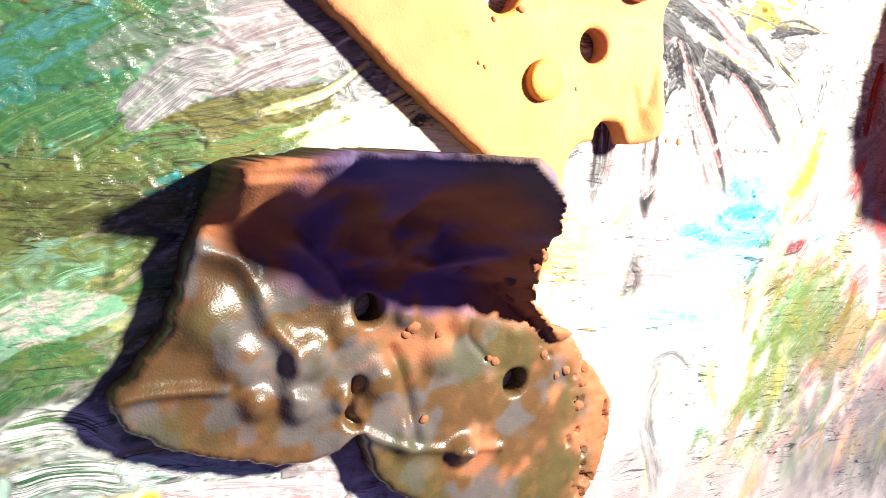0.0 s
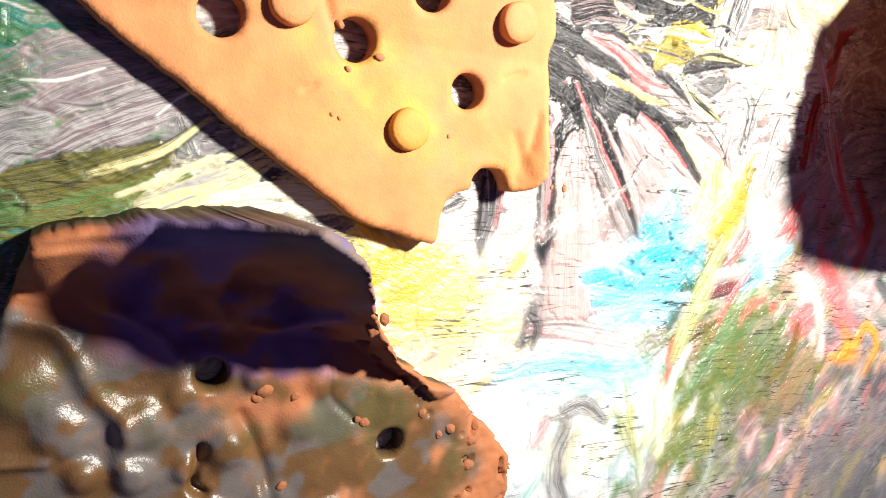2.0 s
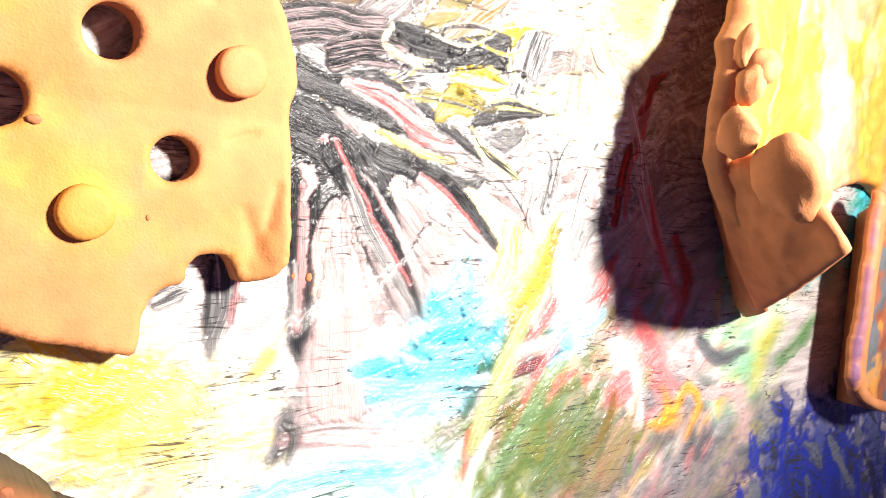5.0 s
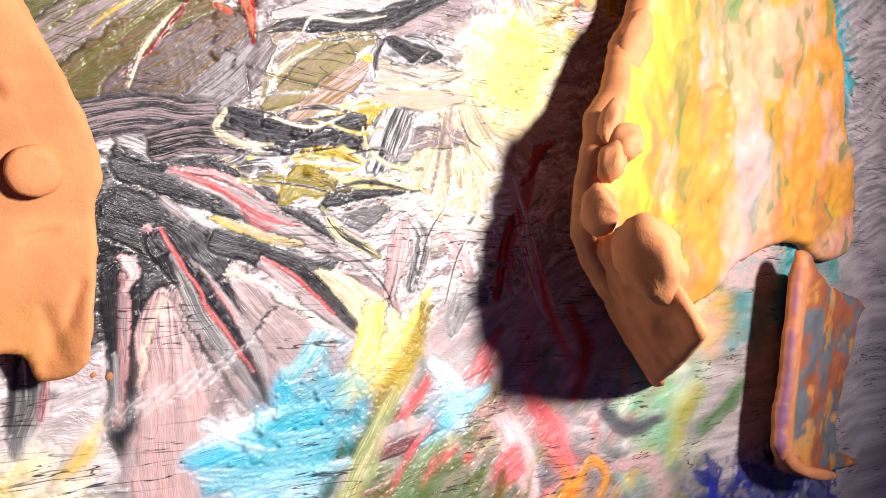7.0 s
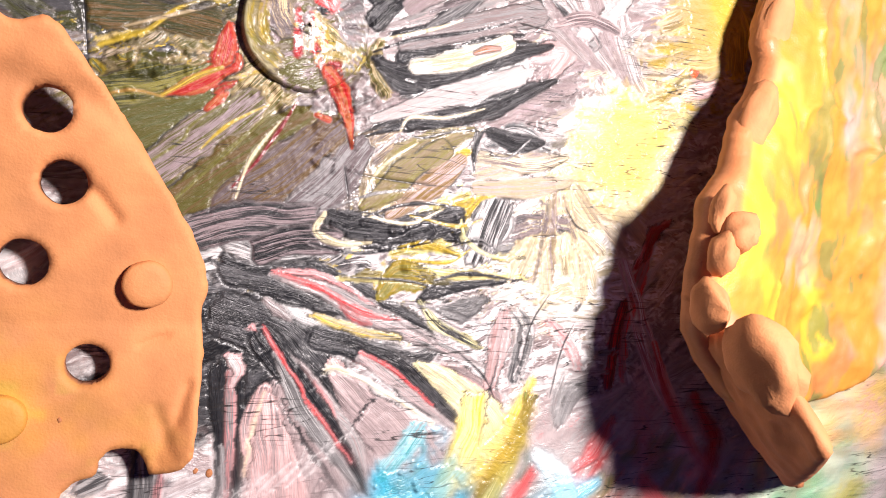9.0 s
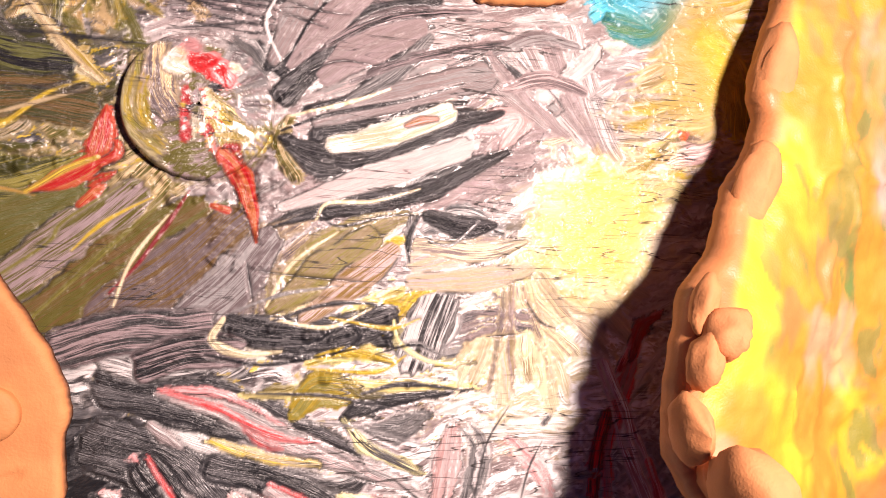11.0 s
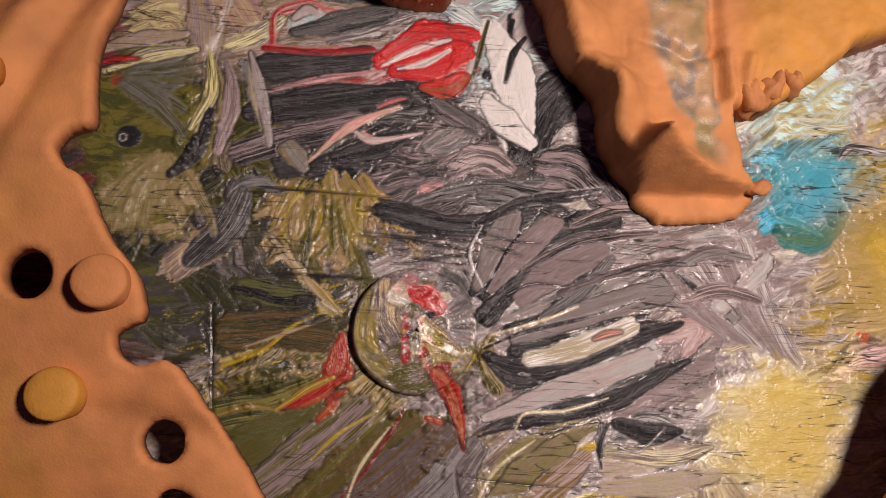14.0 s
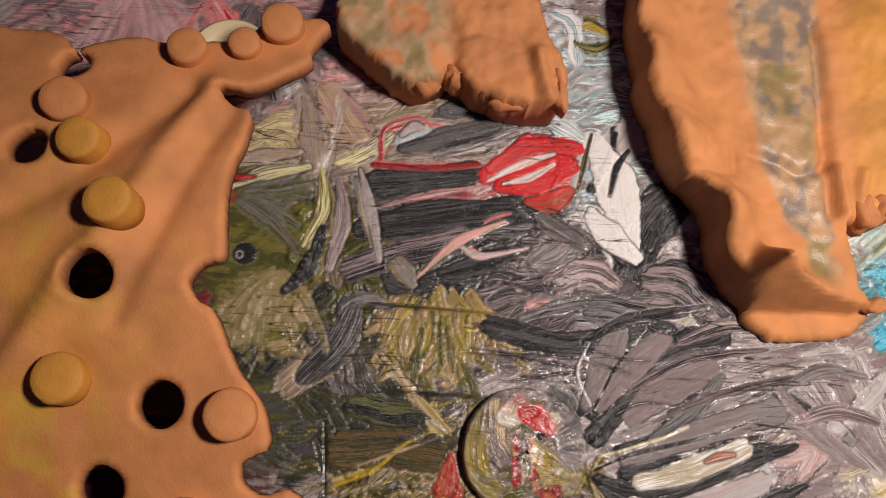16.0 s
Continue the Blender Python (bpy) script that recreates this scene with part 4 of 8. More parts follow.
# under the glass
blot(128.5, 80.5, 10.4, 10.4, "olive", "mauve", 30, 0.2, 0.5)
brush([(118.3, 88.6), (118.3, 81.3), (121.8, 74.3)], (1.4, 2.0, 1.2), "sand", "olive", 0, 0.3, across=2.2)
brush([(132.2, 92.3), (135.1, 89.7), (137.1, 86.0)], (1.6, 2.4, 1.0), "grey", "coal", 0, 0.3, across=2.2)
brush([(121.7, 89.7), (122.1, 83.3), (124.0, 79.8)], (1.6, 2.6, 1.6), "mauve", "sand", 0, 0.4)
brush([(124.4, 89.0), (128.9, 87.4), (132.6, 84.8)], (1.2, 2.2, 0.8), "red", "rose", 0, 0.7)
brush([(123.1, 87.5), (125.4, 86.7)], 1.4, "cream", "white", 0, 0.6)
brush([(125.6, 83.5), (126.4, 76.3)], (0.7, 0.5), "red", "wine", 0, 0.5)
brush([(128.6, 83.7), (129.5, 75.6)], (0.6, 0.8, 0.3), "red", "cream", 0, 0.6)
brush([(130.1, 81.0), (134.8, 76.7), (138.3, 77.8)], (1.6, 2.4, 0.8), "olive", "gold", 0, 0.5)
brush([(130.8, 75.6), (133.1, 73.9)], (1.2, 1.6), "red", "rust", 0, 0.5)
blot(129.6, 84.3, 0.9, 0.9, "black", "black", 0, 0.3)
for k in range(17):
    g = radians(62 - 6.4 * k)
    brush([(127.7 + 5.6 * math.cos(g), 81.8 + 5.6 * math.sin(g)), (127.7 + 10.9 * math.cos(g + 0.06), 81.8 + 10.9 * math.sin(g + 0.06))], (0.2, 0.5, 0.3), ("silver", "coal", "grey", "lilac")[k % 4], ("grey", "mauve")[k % 2], 0, 0.3, 0.15)
for k in range(5):
    r = 10.6 - 0.75 * k
    brush([(127.7 + r * math.cos(radians(g)), 81.8 + r * math.sin(radians(g))) for g in (160, 185, 210, 238)], (0.15, 0.4, 0.4, 0.15), ("cream", "olive", "sand", "umber", "gold")[k], ("olive", "gold")[k % 2], 0, 0.3, 0.15)
for k in range(9):
    brush([(129.5 + 0.4 * k, 79.5 - 0.1 * k), (131.5 + 0.8 * k, 76.2 + 0.35 * k), (133.0 + 0.7 * k, 74.0 + 0.8 * k)], (0.15, 0.4, 0.2), ("gold", "olive", "moss")[k % 3], ("olive", "sand")[k % 2], 0, 0.3, 0.15)
blot(128.6, 87.2, 3.0, 1.7, "red", "red", -25, 0.9, 0.2, thick=0.3)
blot(131.4, 86.0, 2.0, 1.6, "red", "rose", -40, 0.9, 0.2, thick=0.3)
blot(124.0, 88.4, 1.7, 1.3, "cream", "pink", 10, 0.8, 0.2, thick=0.25)
blot(126.4, 90.3, 1.6, 1.3, "rose", "lilac", 0, 0.9, 0.3)
blot(132.8, 87.6, 1.0, 0.7, "cream", "white", -40, 0.7, 0.2)
blot(130.2, 84.4, 0.8, 0.7, "black", "black", 0, 0.3, 0.15)
for x, y, e, name in ((125.6, 83.4, 76.6, "red"), (128.7, 83.2, 79.4, "cream"), (129.9, 82.6, 80.4, "white"), (129.2, 79.6, 76.0, "red"), (127.2, 79.8, 76.4, "grey")):
    brush([(x, y), (x + 0.3, (y + e) / 2), (x + 0.1, e)], (0.4, 0.55, 0.3), name, ("wine", "cream")[name != "red"], 0, 0.6, 0.15, thick=0.2)
spatter(128.5, 79.5, 5, 6, 22, 0.22, ("white", "red", "black", "gold"), 71)
blot(132.4, 75.0, 1.6, 1.2, "red", "wine", 0, 0.8, 0.2, thick=0.25)
# black field with red, white and olive
brush([(79.9, 94.3), (86.0, 102.0), (95.5, 108.0)], (2.5, 4.0, 2.5), "black", "coal", 0.05, 0.4)
brush([(87.6, 105.3), (99.3, 110.5), (109.6, 112.3)], (1.6, 3.0, 2.0), "coal", "black", 0, 0.5)
brush([(97.6, 130.7), (108.4, 129.3), (119.1, 132.6)], (2.5, 3.5, 2.0), "black", "coal", 0, 0.5)
brush([(98.2, 123.8), (111.0, 122.6), (126.0, 124.9)], (2.5, 3.5, 3.0), "black", "grey", 0.05, 0.5)
brush([(98.8, 129.0), (102.9, 131.2), (108.3, 130.5)], (0.2, 0.5, 0.2), "silver", "white", 0.1, 0.6)
brush([(98.7, 117.6), (109.0, 120.7)], (0.2, 0.5, 0.2), "grey", "silver", 0.2, 0.6)
brush([(103.3, 126.5), (114.9, 129.3), (125.6, 134.4), (133.2, 141.1)], (0.4, 1.4, 3.0, 2.0), "red", "silver", 0.0, 0.4)
brush([(120.1, 135.1), (127.7, 139.4), (136.6, 140.8)], (2.0, 3.6, 2.0), "red", "red", 0, 0.5, thick=0.2)
brush([(132.5, 128.4), (134.5, 133.9), (135.5, 140.1)], (2.0, 2.4, 1.2), "red", "red", 0, 0.5, thick=0.2)
brush([(115.9, 130.5), (123.4, 134.2), (131.1, 137.3)], (0.8, 1.6, 0.6), "white", "rose", 0.2, 0.4)
brush([(98.2, 136.6), (98.8, 141.5), (105.3, 143.3), (110.8, 142.7)], (0.4, 0.6, 0.5, 0.3), "red", "rose", 0, 0.4)
brush([(97.3, 134.8), (103.8, 134.2), (116.7, 136.2)], (0.4, 0.7, 0.4), "red", "rose", 0, 0.4)
brush([(101.1, 139.9), (104.3, 141.4), (108.8, 140.0)], (1.0, 1.8, 0.8), "white", "sky", 0, 0.6)
brush([(107.9, 137.5), (116.4, 140.8), (125.2, 144.0)], (1.4, 2.4, 1.2), "mauve", "silver", 0.2, 0.5)
brush([(109.5, 146.2), (118.3, 148.3), (124.0, 145.2)], (2.0, 3.0, 1.5), "slate", "coal", 0.1, 0.6)
brush([(127.3, 148.0), (134.2, 144.9), (137.7, 142.8)], (1.6, 2.6, 1.0), "sky", "white", 0.15, 0.5)
brush([(105.0, 111.4), (111.4, 116.9), (117.5, 121.9), (123.8, 124.8)], (0.3, 1.2, 1.4, 0.4), "olive", "silver", 0, 0.3)
brush([(111.4, 116.9), (117.5, 121.9), (123.3, 124.5)], (0.3, 0.8, 0.3), "rose", "white", 0, 0.3)
brush([(115.5, 118.4), (118.8, 116.9), (126.3, 119.0)], (0.6, 1.0, 0.2), "white", "red", 0, 0.6)
brush([(101.1, 113.9), (103.0, 116.3), (106.3, 114.3)], (1.4, 2.0, 0.8), "sand", "coal", 0, 0.4, across=2.2)
brush([(138.1, 127.1), (143.7, 124.0), (144.9, 117.2), (142.7, 113.6)], (2.4, 3.6, 2.6, 1.0), "white", "white", 0, 0.5)
brush([(139.0, 138.0), (145.7, 142.3), (149.2, 150.1)], (2.5, 4.0, 3.0), "white", "lilac", 0, 0.4)
brush([(139.6, 132.0), (143.5, 139.6), (144.0, 145.9)], (1.2, 0.8, 0.3), "black", "black", 0, 0.3)
brush([(135.8, 130.5), (136.7, 136.6), (137.8, 139.1)], (0.6, 0.9, 0.4), "coal", "olive", 0, 0.6)
brush([(146.0, 113.9), (150.4, 125.8), (157.2, 133.5)], (3.5, 5.0, 4.0), "black", "coal", 0, 0.5)
brush([(150.4, 115.3), (157.1, 114.7), (163.7, 109.5)], (2.5, 4.0, 4.0), "black", "mauve", 0.1, 0.5)
brush([(138.5, 107.7), (148.3, 106.2), (159.2, 104.7)], (1.0, 2.2, 1.0), "silver", "black", 0.2, 0.4, across=2.4)
brush([(131.9, 112.8), (139.5, 111.1), (147.1, 112.8)], (2.0, 3.0, 1.6), "mauve", "coal", 0.3, 0.4, across=2.4)
brush([(127.8, 108.6), (130.9, 109.2)], 0.6, "rose", "rose", 0)
brush([(130.4, 125.3), (134.9, 121.0), (128.5, 116.0)], (2.0, 3.5, 2.0), "grey", "mauve", 0.1, 0.6)
fan(91, 117, 3, 14, 200, 320, 12, 1.0, "moss", "olive", 0.2, 29)
brush([(86.6, 129.7), (89.1, 120.8), (91.7, 109.9)], (1.2, 2.4, 1.2), "sand", "coal", 0.1, 0.3, across=2.2)
brush([(93.3, 131.5), (95.0, 124.7), (97.5, 119.2)], (0.4, 1.2, 0.5), "silver", "coal", 0.1, 0.3, across=2.2)
brush([(86.6, 125.1), (86.0, 118.3), (86.9, 111.7)], (0.5, 1.0, 0.4), "pale", "olive", 0, 0.6)
spatter(88, 116, 1.5, 6, 12, 0.45, ("white", "rust", "pale"), 30)
blot(81.8, 113.2, 2.6, 2.6, "black", "coal", 0, 0.15)
blot(81.6, 113.0, 0.8, 0.8, "grey", "black", 0, 0.2)
brush([(71.5, 99.0), (74.2, 101.2), (76.5, 106.7)], (1.6, 3.0, 2.0), "olive", "moss", 0.1, 0.5)
brush([(69.7, 102.0), (73.7, 97.0), (79.1, 93.3)], (1.4, 2.6, 1.6), "black", "moss", 0, 0.4)
brush([(67.8, 126.9), (70.1, 124.8)], (1.2, 1.6), "red", "wine", 0.2, 0.5)
scratch([(82.8, 116.9), (81.3, 103.8), (79.4, 94.3)], "silver", 0.25)
scratch([(91.6, 81.9), (93.4, 64.8)], "black", 0.3)
scratch([(99.0, 90.9), (109.0, 90.9), (118.2, 90.6)], "black", 0.35)
scratch([(97.8, 82.2), (105.6, 83.6), (110.4, 85.4)], "black", 0.35)
for k in range(6):
    scratch([(116.0 + 2 * k, 103.5 - 1.7 * k), (126.0 + 2 * k, 102.6 - 1.6 * k), (140.0 + 2.5 * k, 102.2 - 1.7 * k)], "black", 0.26, 0.9)
scratch([(115.9, 131.7), (131.6, 123.1), (141.6, 118.1)], "black", 0.22)
fan(84, 92, 4, 14, -60, 40, 8, 1.2, "moss", "black", 0.3, 31)
for k in range(9):
    brush([(86 + 1.2 * k, 104 - 0.6 * k), (89 + 1.3 * k, 98 - 0.8 * k), (93 + 1.4 * k, 91 - 0.4 * k)], (1.0, 1.8, 0.8), ("coal", "mauve", "moss")[k % 3], ("black", "grey")[k % 2], 0.2, 0.8, 0.3, 0.85, 0.03, 2.0)
# upper left: pale panels
brush([(72.8, 137.4), (79.1, 140.2), (85.2, 134.7)], (2.5, 4.5, 2.0), "sand", "pale", 0.1, 0.3, across=2.2)
brush([(81.4, 150.3), (83.4, 141.8), (84.8, 133.5)], (2.5, 3.5, 2.5), "lilac", "sand", 0.1, 0.3, across=2.2)
brush([(86.0, 149.4), (91.2, 142.4), (96.1, 136.8)], (2.5, 4.0, 2.0), "pink", "sand", 0.15, 0.3, across=2.2)
brush([(89.7, 133.9), (95.0, 136.7), (99.2, 140.6)], (1.2, 2.5, 1.0), "lilac", "pale", 0.2, 0.3)
brush([(72.8, 147.1), (77.1, 148.7), (81.3, 151.5)], (1.2, 2.0, 1.0), "silver", "coal", 0.25, 0.4)
brush([(81.0, 154.0), (82.9, 158.0), (84.2, 156.8)], (1.6, 2.4, 1.0), "white", "coal", 0.0, 0.6)
brush([(69.6, 132.4), (76.7, 132.3), (83.3, 132.2)], (0.8, 1.4, 0.6), "pale", "fern", 0.1, 0.4)
brush([(69.5, 128.9), (72.7, 129.7)], (0.8, 1.2), "red", "wine", 0.1, 0.4)
scratch([(71.3, 140.8), (82.2, 132.2)], "umber", 0.22)
scratch([(81.1, 147.7), (82.4, 132.2)], "umber", 0.25)
scratch([(88.5, 147.1), (88.3, 137.4), (86.6, 132.5)], "white", 0.25)
fan(45, 172, 4, 26, -120, -40, 14, 1.4, "rose", "silver", 0.35, 33)
fan(70, 170, 4, 24, -130, -40, 12, 1.2, "mauve", "coal", 0.35, 34)
fan(60, 172, 4, 22, -110, -60, 6, 1.0, "red", "pink", 0.4, 35)
brush([(135.0, 166.3), (138.5, 169.3), (143.3, 167.0)], (1.0, 1.8, 0.8), "yellow", "coal", 0.0, 0.6)
brush([(131.3, 171.3), (134.9, 169.0), (136.2, 159.9)], (1.2, 2.4, 1.2), "sky", "white", 0.1, 0.6)
brush([(122.6, 146.1), (130.6, 147.4), (138.6, 146.8)], (1.2, 2.0, 1.0), "sky", "lilac", 0.15, 0.5, across=2.2)
brush([(136.2, 163.8), (140.9, 162.9), (144.5, 165.8)], (0.8, 1.6, 0.6), "black", "olive", 0.0, 0.6)
underpaint(260, 202, 70, 215, 10, 160, 3.4, 0.7)
# the fingers of the burst, edge on edge
brush([(123.4, 16.1), (125.2, 6.7), (126.3, -4.0), (127.6, -15.9)], (1.4, 3.6, 6.0, 8.0), "lilac", "pink", 0, 0.2)
brush([(136.0, 19.3), (141.4, 13.7), (150.0, 5.4), (156.7, -4.4)], (1.6, 3.4, 5.6, 5.5), "lilac", "lilac", 0, 0.2)
brush([(151.6, 21.4), (158.0, 17.9), (166.2, 10.5), (170.7, 3.0)], (1.2, 2.6, 4.2, 4.0), "cream", "pale", 0, 0.3)
brush([(123.3, 17.1), (121.4, 11.1), (120.5, 2.8)], (0.3, 0.4, 0.3), "cream", "pink", 0, 0.2)
brush([(133.4, 20.2), (136.0, 20.9), (143.5, 17.5), (155.9, 9.7)], (0.4, 0.6, 0.5, 0.3), "cream", "white", 0, 0.2)
brush([(122.2, 26.7), (128.1, 19.4), (134.4, 10.6), (139.7, 2.6), (143.4, -3.3)], (2.6, 2.4, 2.4, 1.6, 0.4), "black", "black", 0, 0.2)
brush([(132.0, 26.8), (139.7, 24.8), (149.2, 20.8), (158.3, 12.0), (166.5, 5.7)], (2.2, 2.2, 1.8, 1.2, 0.3), "black", "coal", 0, 0.2)
brush([(124.6, 24.1), (128.3, 16.2), (133.9, 8.4), (141.6, -2.0)], (0.5, 1.3, 1.4, 0.5), "grey", "silver", 0, 0.15, across=2.6)
brush([(122.1, 28.7), (125.0, 24.6), (129.2, 18.3), (134.4, 10.6), (139.7, 3.7)], (0.3, 0.4, 0.35, 0.35, 0.2), "rose", "red", 0, 0.2)
brush([(140.4, 23.2), (146.9, 18.5), (154.5, 12.7), (162.5, 7.1)], (0.8, 1.3, 0.9, 0.3), "silver", "lilac", 0, 0.15, across=2.6)
brush([(140.3, 24.2), (147.5, 20.1), (155.7, 13.0)], (0.3, 0.4, 0.2), "rose", "red", 0, 0.2)
scratch([(129.0, 10.8), (133.0, 4.1), (138.9, -3.5)], "black", 0.3)
scratch([(139.3, 9.8), (143.1, 14.7), (143.9, 15.0)], "black", 0.35)
scratch([(130.5, -10.9), (133.2, -0.2), (135.2, 0.2), (136.4, -2.7)], "coal", 0.25)
for k in range(7):
    scratch([(110 + 3.5 * k, -8 + 1.5 * k), (118 + 3.5 * k, 0 + 1.5 * k)], "white", 0.3, 0.5, 0.05)
brush([(129.5, -11.8), (140.3, -9.2), (154.3, -5.4)], (2.0, 4.2, 2.4), "cyan", "cyan", 0.1, 0.7, 1.0)
brush([(132.9, -15.5), (146.3, -13.8), (159.7, -11.8)], (3.0, 4.6, 2.6), "cyan", "teal", 0.1, 0.7, 1.0)
brush([(146.7, 1.0), (151.2, 6.5), (153.4, 9.8)], (1.6, 2.2, 1.0), "sky", "teal", 0.25, 0.4, 0.5, across=2.6)
brush([(164.0, 14.2), (162.6, 4.7), (158.6, -4.6)], (2.4, 3.4, 2.4), "pale", "yellow", 0.1, 0.5, 0.8)
brush([(177.0, 13.9), (173.3, 5.3), (166.5, -5.2)], (0.8, 1.7, 1.4), "olive", "coal", 0, 0.4, across=2.6)
brush([(167.3, -7.1), (162.3, -12.1), (157.5, -17.5)], (1.4, 3.0, 2.4), "green", "black", 0, 0.5)
brush([(163.9, -17.1), (173.2, -14.5), (183.0, -11.8)], (0.8, 1.8, 0.6), "coal", "wine", 0, 0.5)
brush([(188.1, -2.1), (192.7, 1.7), (196.2, 8.1)], (0.6, 1.9, 0.5), "red", "rose", 0, 0.4)
brush([(171.2, -9.6), (176.0, -4.2), (178.6, 0.7)], (0.5, 1.3, 0.5), "red", "rose", 0, 0.5)
brush([(178.5, 2.6), (184.7, -3.6), (187.8, -12.2)], (1.6, 3.0, 2.2), "sky", "white", 0.05, 0.5, 0.8)
brush([(184.6, 8.6), (187.2, 14.9), (192.4, 16.7)], (0.8, 2.0, 1.0), "silver", "grey", 0, 0.3)
scratch([(168.8, 22.6), (167.3, 14.1), (165.5, 4.5)], "coal", 0.3)
scratch([(174.5, 30.0), (173.7, 21.3), (175.4, 16.4)], "coal", 0.3)
scratch([(149.1, 0.3), (158.1, -5.7), (164.8, -9.9)], "black", 0.25)
mound(*[(100.4, 73.1)][0], 3.6, 3.0, 1.6, 7)
mound(*[(96.3, 71.5)][0], 1.6, 1.6, 0.8, 8)
for k in range(14):
    mound(134 + 4 * math.sin(k * 2.1), 66 + 9 * math.cos(k * 1.3), 0.8, 0.6, 0.7, k)
# pools and hooks on top
brush([(141.1, 77.9), (145.7, 74.9), (152.2, 75.1)], (1.0, 2.6, 1.2), "black", "coal", 0, 0.4)
brush([(93.5, 102.4), (94.0, 106.1), (98.0, 107.6), (102.4, 105.9)], (0.8, 1.4, 1.2, 0.5), "silver", "coal", 0, 0.4, across=2.4)
brush([(84.9, 90.9), (90.8, 96.7), (94.4, 101.5)], (3.0, 4.0, 2.0), "mauve", "sand", 0.1, 0.5)
brush([(100.6, 97.4), (106.1, 91.5), (109.0, 87.1), (113.0, 84.5)], (0.4, 0.8, 0.7, 0.5), "sand", "cream", 0, 0.3)
brush([(96.4, 88.1), (103.1, 86.8), (109.0, 86.2)], (2.0, 2.6, 1.6), "black", "moss", 0.05, 0.5)
brush([(131.8, 48.6), (138.8, 46.5), (147.7, 45.6), (158.5, 48.2)], (1.6, 2.8, 3.2, 2.4), "black", "coal", 0, 0.5)
brush([(133.3, 49.6), (131.7, 47.3), (135.9, 44.3), (141.1, 45.0)], (0.5, 1.0, 1.3, 0.5), "cream", "white", 0, 0.4)
brush([(146.0, 42.4), (152.2, 44.3), (159.5, 43.2)], (0.8, 1.6, 0.6), "gold", "pale", 0, 0.6)
brush([(159.8, 48.7), (160.3, 46.0), (165.0, 43.4), (173.5, 42.5)], (0.4, 0.8, 0.6, 0.2), "pale", "coal", 0, 0.5)
brush([(155.6, 51.3), (161.1, 52.7), (164.9, 54.0)], (0.8, 1.4, 0.5), "gold", "yellow", 0.1, 0.8)
brush([(165.9, 46.0), (167.8, 49.6), (167.3, 52.3)], (2.0, 3.0, 1.4), "coal", "silver", 0.3, 0.4, across=2.6)
brush([(132.2, 112.5), (138.6, 115.1), (144.4, 112.7)], (2.0, 3.0, 1.6), "mauve", "lilac", 0.2, 0.7)
brush([(127.8, 107.7), (130.5, 108.9)], 0.7, "rose", "pink", 0, 0.5)
spatter(131, 64, 9, 5, 20, 0.3, ("white", "gold", "black"), 61)
spatter(150, 52, 16, 6, 22, 0.22, ("white", "yellow", "black"), 63)
brush([(135.7, 64.7), (137.6, 60.8)], (0.8, 0.3), "red", "rust", 0, 0.4)
for k in range(9):
    scratch([(104 + 3.2 * k, 50 + 1.2 * (k % 4)), (110 + 3.2 * k, 49.5 + 1.2 * (k % 4)), (115 + 3.2 * k, 50.4 + 1.2 * (k % 4))], "black", 0.18, 0.6)
drag_paint(1.3, 0.5, 1.5)


def crisp(points, width, a, b, across=3.0, ragged=0.2, dry=0.0, thick=0.08):
    brush(points, width, a, b, dry, ragged, 0.16, 1.0, thick, across)


# fresh strokes on top: dark grounds first
for points, width in (([(120.8, 103.7), (135.5, 101.6), (154.3, 105.1)], 2.2), ([(139.7, 89.5), (145.0, 95.1), (151.5, 100.4), (164.2, 105.4)], 3.0), ([(139.9, 84.3), (147.1, 91.4), (160.4, 94.2)], 2.0), ([(140.1, 77.9), (151.3, 76.0), (167.4, 82.0), (177.4, 85.4)], (0.6, 2.0, 1.8, 0.4)),
        ([(138.9, 63.8), (147.8, 67.2), (162.7, 70.4), (178.4, 78.6)], (0.4, 1.7, 1.8, 0.5)), ([(164.7, 66.8), (170.5, 65.1), (176.4, 66.2)], (1.2, 2.2, 0.6)), ([(133.5, 48.6), (141.4, 46.9), (150.3, 47.3), (159.3, 50.4)], (2.0, 3.0, 3.0, 1.8))):
    crisp(points, width, "black", "coal", 2.0, 0.5, 0.12)
for points, width, a, b in (([(94.7, 80.1), (102.8, 81.0), (111.2, 80.1)], 3.6, "moss", "umber"), ([(94.5, 65.6), (103.1, 67.6), (111.8, 71.3)], (3.0, 4.6, 2.0), "moss", "olive"), ([(97.4, 59.9), (104.2, 63.4), (111.4, 66.1)], 3.4, "olive", "moss"),
        ([(101.9, 53.3), (111.8, 61.0), (119.6, 68.1)], (3.2, 4.4, 2.4), "olive", "mauve"), ([(105.5, 48.5), (117.0, 56.9), (128.3, 65.7)], (2.6, 4.6, 3.0), "olive", "umber"), ([(115.1, 48.5), (125.4, 56.1), (133.6, 64.1)], (3.4, 4.6, 3.0), "mauve", "umber"),
        ([(127.5, 49.4), (134.1, 55.4), (139.0, 61.6)], (3.0, 4.0, 2.5), "mauve", "grey"), ([(109.8, 44.8), (119.3, 47.3), (129.3, 48.1)], 3.2, "coal", "mauve"), ([(121.3, 42.3), (127.8, 44.4), (134.6, 44.3)], 2.6, "black", "mauve"), ([(163.2, 43.4), (164.9, 48.7), (166.8, 53.2)], 3.6, "coal", "silver")):
    crisp(points, width, a, b, 2.4, 0.4, 0.1)
